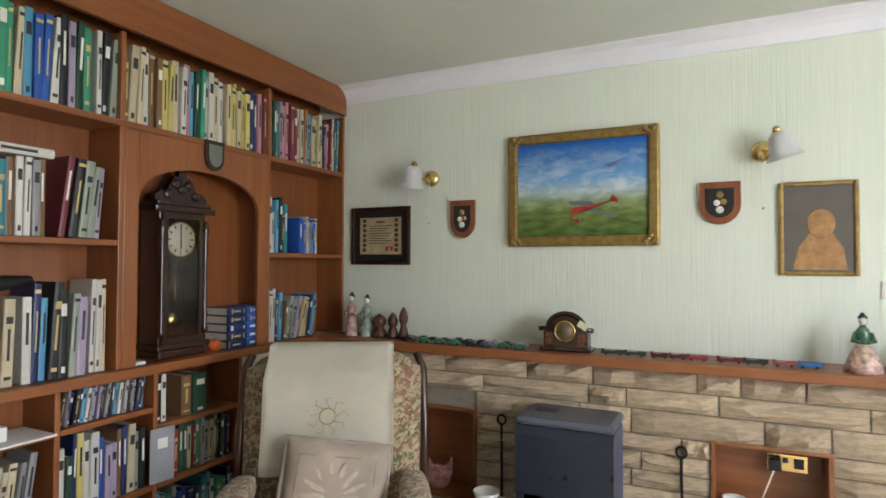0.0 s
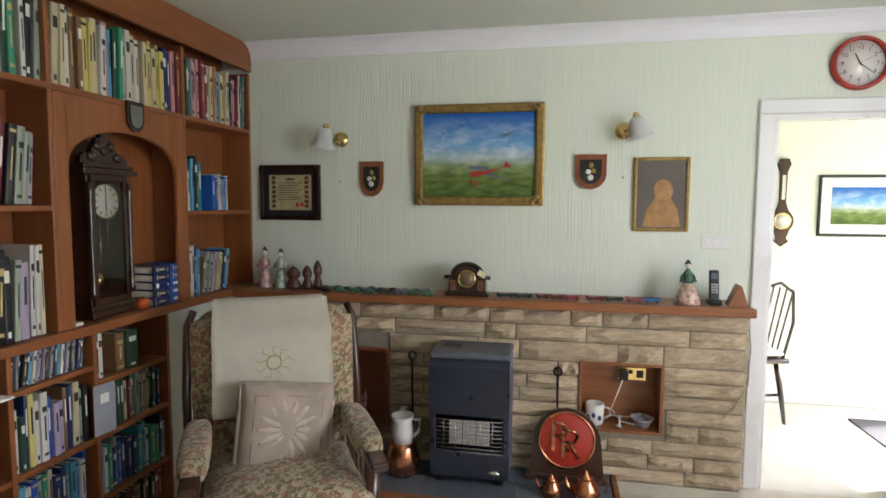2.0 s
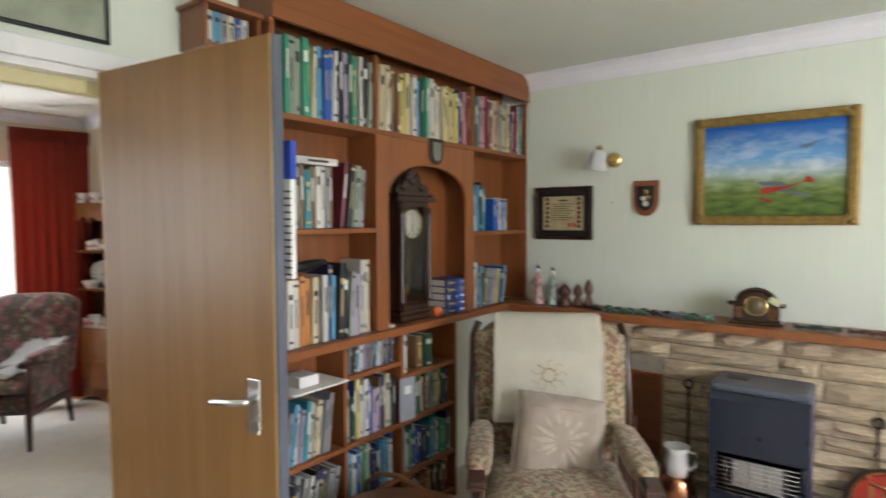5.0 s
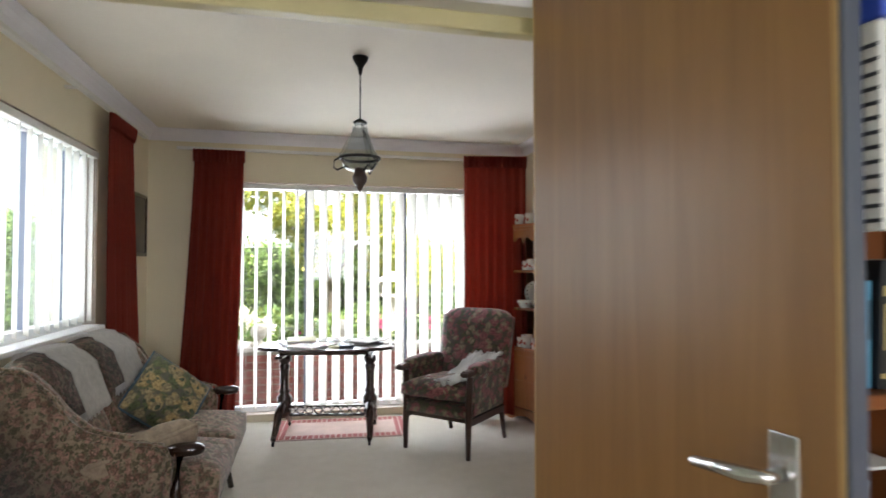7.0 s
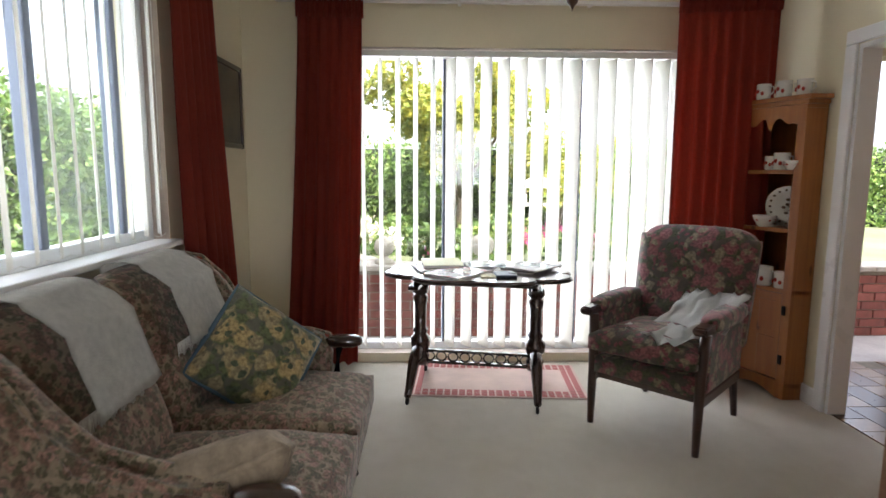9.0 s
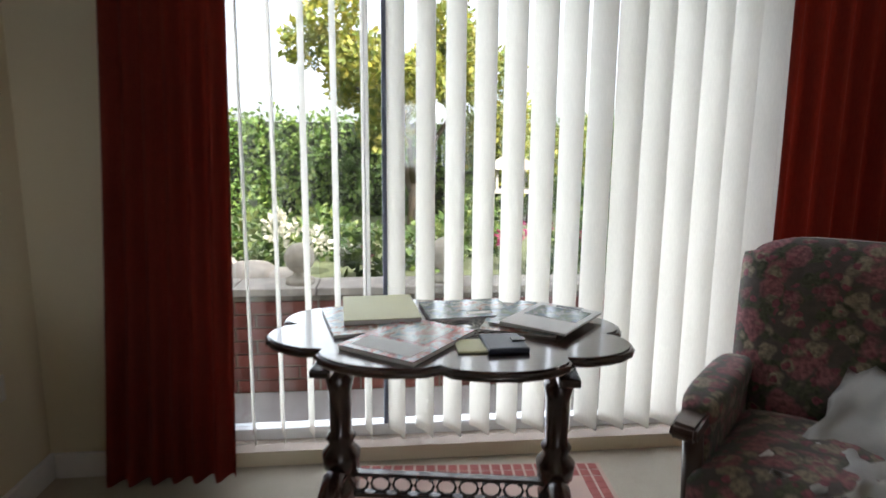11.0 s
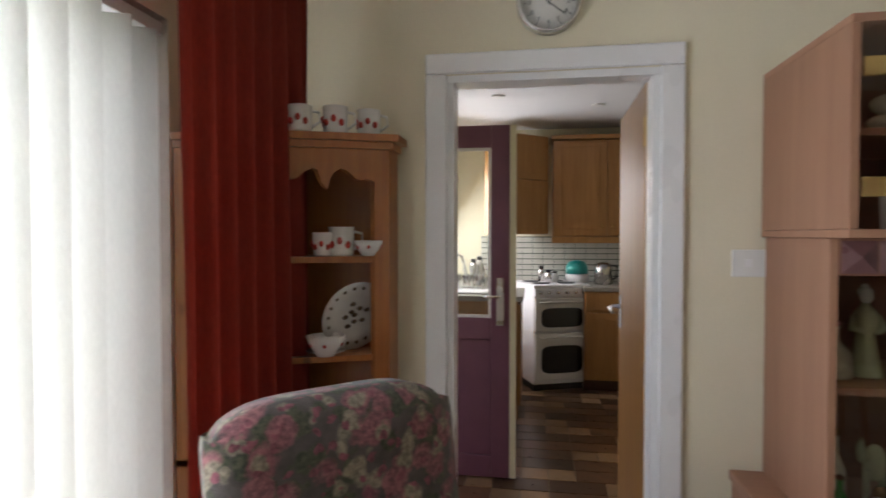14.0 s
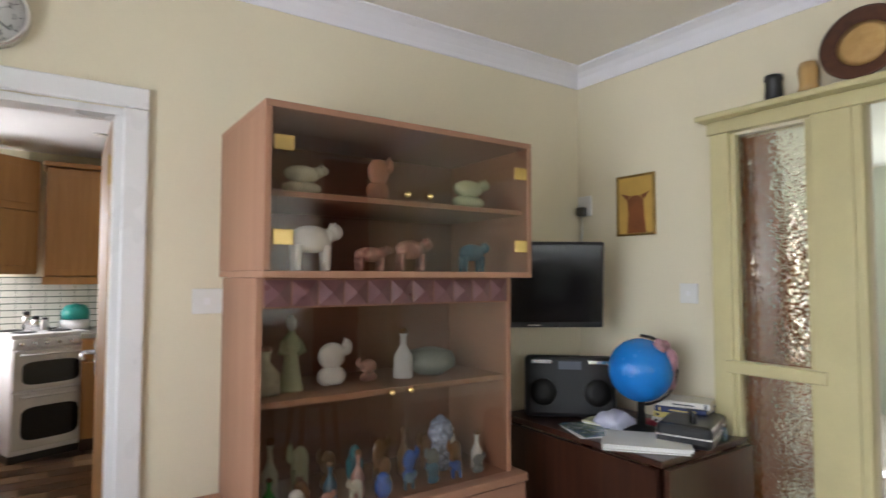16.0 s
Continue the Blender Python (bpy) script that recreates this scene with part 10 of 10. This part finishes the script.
# ---- garden ----
M["soil"] = plain("garden_soil_grass", (0.10, 0.115, 0.05), 0.95, var=0.4, scale=1.5, fine=30, bumpy=0.8)
M["paving"] = plain("pale_patio_paving", (0.40, 0.37, 0.34), 0.85, var=0.18, scale=3, fine=40, bumpy=0.5)
bm = bmesh.new()
for q in (((-900, -900), (900, 900)),):
    (a, b), (c, d) = q
    bm.faces.new([bm.verts.new(p) for p in ((a, b, -0.2), (c, b, -0.2), (c, d, -0.2), (a, d, -0.2))])
solo("ground", bm, "soil", "grassy garden ground", "ground", kind="structure")
solo("pavement_patio", boxes((-4.62, -7.5, -0.25, -3.80, 3.0, -0.12), (-3.80, -5.9, -0.25, 0.5, -4.47, -0.12)), "paving", "pale paved patio", "patio", kind="structure")
solo("ground_raised_bed", boxes((-60, -60, -0.25, -4.85, 30, 0.36)), "soil", "raised lawn and flower bed behind the brick wall", "lawn", kind="structure")
M["red_brick"] = plain("red_garden_brick", (0.30, 0.10, 0.075), 0.9, var=0.2, scale=12, fine=70, bumpy=0.6, random_tint=0.35)
ob = thing("garden_wall", pose(-4.72, -2.6, -0.12), "low red brick garden wall with pale coping", "wall", kind="structure")
part("core", boxes((-0.11, -4.0, 0, 0.09, 4.4, 0.56)), "mortar", ob)
brick = mesh_of("brick", boxes((0, 0, 0, 0.012, 0.215, 0.065)), "red_brick")
for j in range(7):
    for i in range(36):
        b2 = new("brick", brick)
        b2.parent = ob
        b2.matrix_basis = pose(0.0905, -4.0 + 0.226 * i + (0.113 if j % 2 else 0), 0.006 + 0.0755 * j)
cop = mesh_of("coping_stone", boxes((-0.15, 0.003, 0.561, 0.13, 0.447, 0.605), bevel=0.008), plain("pale_coping_stone", (0.52, 0.47, 0.40), 0.9, var=0.2, scale=12, bumpy=0.5, random_tint=0.15))
for i in range(19):
    c2 = new("coping_stone", cop)
    c2.parent = ob
    c2.matrix_basis = pose(0, -4.0 + 0.45 * i, 0)
for y, r in ((-3.55, 0.085), (-2.72, 0.10)):
    bm = lathe(bmesh.new(), [(0, 0), (0.08, 0), (0.08, 0.03), (0.04, 0.045), (0.035, 0.06)] + [(r * math.sin(a), 0.06 + r - r * math.cos(a)) for a in [0.4 + (math.pi - 0.4) * k / 10 for k in range(10)]] + [(0, 0.06 + 2 * r)], 22)
    solo("stone_ball", bm, plain("weathered_stone", (0.50, 0.45, 0.36), 0.9, var=0.2, scale=15, bumpy=0.6), "weathered stone ball finial on the garden wall", "stone ball", "stone balls", at=pose(-4.72, y, 0.486))
for k, (y, s) in enumerate(((-4.6, 0.16), (-4.25, 0.2), (-3.95, 0.17), (-4.9, 0.2), (-3.75, 0.12))):
    bm = bmesh.new()
    blob(bm, (0, 0, s * 0.3), (s * 1.3, s, s * 0.6), 12, 8, 0.8)
    for v in bm.verts:
        v.co += Vector((noise.noise(v.co * 9 + Vector((k, 0, 0))), noise.noise(v.co * 9 + Vector((0, k, 3))), 0)) * 0.03
    solo("rockery_stone", bm, plain("pale_rock", (0.48, 0.43, 0.36), 0.9, var=0.2, scale=10, bumpy=0.6), "pale rockery stone in the flower bed", "stone", "rockery stones", at=pose(-5.25 - 0.1 * (k % 2), y, 0.36))


def leaf_cloud(name, centres, count, size, cols, seed, label, category, kind="stuff", parent=None, squash=(1, 1, 1)):
    """Many small leaves scattered through round clumps: each a bent pair of triangles."""
    rng = np.random.default_rng(seed)
    c = np.array([p[:3] for p in centres])
    r = np.array([p[3] for p in centres])
    pick = rng.choice(len(c), count, p=r ** 2 / np.sum(r ** 2))
    d = rng.normal(size=(count, 3))
    d /= np.linalg.norm(d, axis=1, keepdims=True)
    rad = r[pick] * rng.uniform(0.6, 1.05, count)
    p = c[pick] + d * rad[:, None] * np.array(squash)
    u = rng.normal(size=(count, 3)) + d * 0.4
    u /= np.linalg.norm(u, axis=1, keepdims=True)
    w = np.cross(u, rng.normal(size=(count, 3)))
    w /= np.linalg.norm(w, axis=1, keepdims=True)
    s = size * rng.uniform(0.6, 1.4, count)[:, None]
    nrm = np.cross(u, w)
    verts = np.stack([p, p + u * s * 0.5 + w * s * 0.32 + nrm * s * 0.1, p + u * s, p + u * s * 0.5 - w * s * 0.32 + nrm * s * 0.1], axis=1).reshape(-1, 3)
    faces = np.arange(count * 4).reshape(-1, 4)
    me = bpy.data.meshes.new(name)
    me.from_pydata(verts.tolist(), [], faces.tolist())
    key = "leaf_" + name + str(seed)
    m, n, l, b = nodes_of(key)
    out = n["Material Output"]
    geo = n.new("ShaderNodeNewGeometry")
    col = ramp(n, l, geo.outputs["Random Per Island"], [(k / (len(cols) - 1), cc) for k, cc in enumerate(cols)])
    big = noise_tex(n, l, mapped(n, l), 1.3, 2)
    col = mixed(n, l, col, ramp(n, l, big, [(0.3, (0.6, 0.65, 0.6)), (0.7, (1.15, 1.1, 0.9))]), 1.0, "MULTIPLY")
    l.new(col, b.inputs["Base Color"])
    b.inputs["Roughness"].default_value = 0.55
    tr = n.new("ShaderNodeBsdfTranslucent")
    l.new(col, tr.inputs["Color"])
    mxs = n.new("ShaderNodeMixShader")
    mxs.inputs["Fac"].default_value = 0.35
    l.new(b.outputs["BSDF"], mxs.inputs[1])
    l.new(tr.outputs["BSDF"], mxs.inputs[2])
    l.new(mxs.outputs["Shader"], out.inputs["Surface"])
    me.materials.append(m)
    ob = new(name, me)
    if parent:
        ob.parent = parent
        return tagged(ob, label)
    return tagged(ob, label, category, kind=kind)


HEDGE = [(0.06, 0.12, 0.03), (0.12, 0.21, 0.05), (0.18, 0.28, 0.07), (0.26, 0.34, 0.10)]


def hedge(name, x0, y0, x1, y1, top, depth, seed, count, label):
    rng = random.Random(seed)
    run = Vector((x1 - x0, y1 - y0, 0))
    n = int(run.length / 0.28)
    side = Vector((-run.y, run.x, 0)).normalized()
    cs = []
    for k in range(n):
        base = Vector((x0, y0, 0)) + run * (k / n)
        z = 0.3
        while z < top:
            p = base + side * rng.uniform(-0.12, 0.12)
            cs.append((p.x, p.y, min(z, top - 0.2) + rng.uniform(-0.08, 0.08), rng.uniform(0.22, 0.34)))
            z += 0.3
    ob = thing(name, pose(0, 0, 0), label, "hedge")
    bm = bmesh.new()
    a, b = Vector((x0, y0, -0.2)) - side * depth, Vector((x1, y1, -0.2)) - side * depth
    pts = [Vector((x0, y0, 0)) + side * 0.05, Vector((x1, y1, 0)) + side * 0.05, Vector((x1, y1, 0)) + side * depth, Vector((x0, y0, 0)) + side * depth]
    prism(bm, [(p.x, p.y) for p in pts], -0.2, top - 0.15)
    # near-black fill block: shade between the leaves is put into its colour
    part("inner_growth", bm, plain("hedge_shade_dark", (0.02, 0.03, 0.012), 0.95, var=0.5, scale=6, bumpy=0.8), ob)
    leaf_cloud("foliage", cs, count, 0.075, HEDGE, seed, "dense small green leaves", "", parent=ob)


hedge("garden_hedge", -9.6, -13.0, -9.6, 5.0, 1.78, 0.8, 5, 52000, "long clipped green garden hedge beyond the wall")
hedge("side_hedge", 2.0, -7.6, -9.6, -7.6, 2.15, 0.8, 6, 42000, "tall clipped green hedge outside the side window")


def garden_tree(x, y, h, seed, label, cols, spread=1.0, count=14000):
    rng = random.Random(seed)
    ob = thing("garden_tree", pose(x, y, 0.3), label, "tree")
    bm = bmesh.new()
    tube(bm, [(0, 0, 0), (0.03, 0.02, 0.4), (-0.02, 0.05, 0.8)], [0.07, 0.055, 0.045], 10)
    cs = []
    for k in range(7):
        a = 2 * math.pi * k / 7 + rng.uniform(-0.3, 0.3)
        ln = rng.uniform(0.5, 0.95) * spread
        e = Vector((ln * math.cos(a), ln * math.sin(a), rng.uniform(0.5, 1.0) * h))
        mid = Vector((0, 0, 0.7)).lerp(e, 0.5) + Vector((0, 0, 0.12))
        tube(bm, [(0, 0.03, rng.uniform(0.3, 0.75)), mid, e], [0.035, 0.022, 0.008], 8)
        for j in range(5):
            p = mid.lerp(e, j / 4) + Vector((rng.uniform(-0.25, 0.25), rng.uniform(-0.25, 0.25), rng.uniform(-0.1, 0.25)))
            cs.append((p.x, p.y, p.z, rng.uniform(0.13, 0.3)))
    part("trunk", bm, plain("tree_bark", (0.10, 0.075, 0.05), 0.9, var=0.3, scale=20, bumpy=0.8), ob)
    leaf_cloud("crown", cs, count, 0.075, cols, seed, "loose crown of yellow-green leaves", "", parent=ob)


YELLOW = [(0.11, 0.16, 0.03), (0.22, 0.26, 0.035), (0.34, 0.33, 0.05), (0.42, 0.36, 0.06)]
garden_tree(-8.0, -2.75, 2.35, 3, "small maple tree with yellow-green leaves in the garden", YELLOW, 1.25)
garden_tree(-8.6, -1.2, 1.3, 8, "low golden shrub in the flower bed", YELLOW, 0.8, 5000)
fl = [(-5.3 - 0.5 * (k % 3), -4.4 + 0.42 * k, 0.48 + 0.08 * (k % 2), 0.2 + 0.05 * (k % 3)) for k in range(11)]
leaf_cloud("bed_plants", fl, 6000, 0.07, [(0.04, 0.09, 0.02), (0.10, 0.17, 0.04), (0.2, 0.24, 0.06)], 21, "low green bedding plants behind the wall", "plants")
leaf_cloud("white_flowers", [(-5.35, -3.75, 0.72, 0.11), (-5.5, -3.55, 0.60, 0.10), (-5.3, -3.3, 0.55, 0.08)], 260, 0.05, [(0.62, 0.60, 0.55), (0.72, 0.70, 0.66)], 22, "white flowers in the garden bed", "flowers")
leaf_cloud("pink_flowers", [(-5.6, -2.15, 0.62, 0.10), (-5.7, -1.9, 0.66, 0.10), (-5.4, -3.2, 0.52, 0.06), (-5.6, -1.55, 0.6, 0.08)], 260, 0.05, [(0.45, 0.03, 0.16), (0.55, 0.10, 0.26)], 23, "bright pink flowers in the garden bed", "flowers")
M["pale_timber"] = wood("weathered_pale_timber", (0.38, 0.34, 0.28), (0.55, 0.50, 0.43), 0.8, "z", 1.0, 0.0)
ob = thing("bird_table", pose(-6.9, -1.85, 0.36), "small wooden bird table in the garden", "bird table")
part("post", boxes((-0.03, -0.03, 0, 0.03, 0.03, 0.5)), "pale_timber", ob)
part("tray", boxes((-0.2, -0.2, 0.5, 0.2, 0.2, 0.53)), "pale_timber", ob)
for x in (-0.17, 0.17):
    for y in (-0.17, 0.17):
        part("upright", boxes((x - 0.012, y - 0.012, 0.531, x + 0.012, y + 0.012, 0.72)), "pale_timber", ob)
part("roof", prism(bmesh.new(), [(-0.25, 0.72), (0.25, 0.72), (0.0, 0.86)], -0.24, 0.24, plane="yz"), "pale_timber", ob)
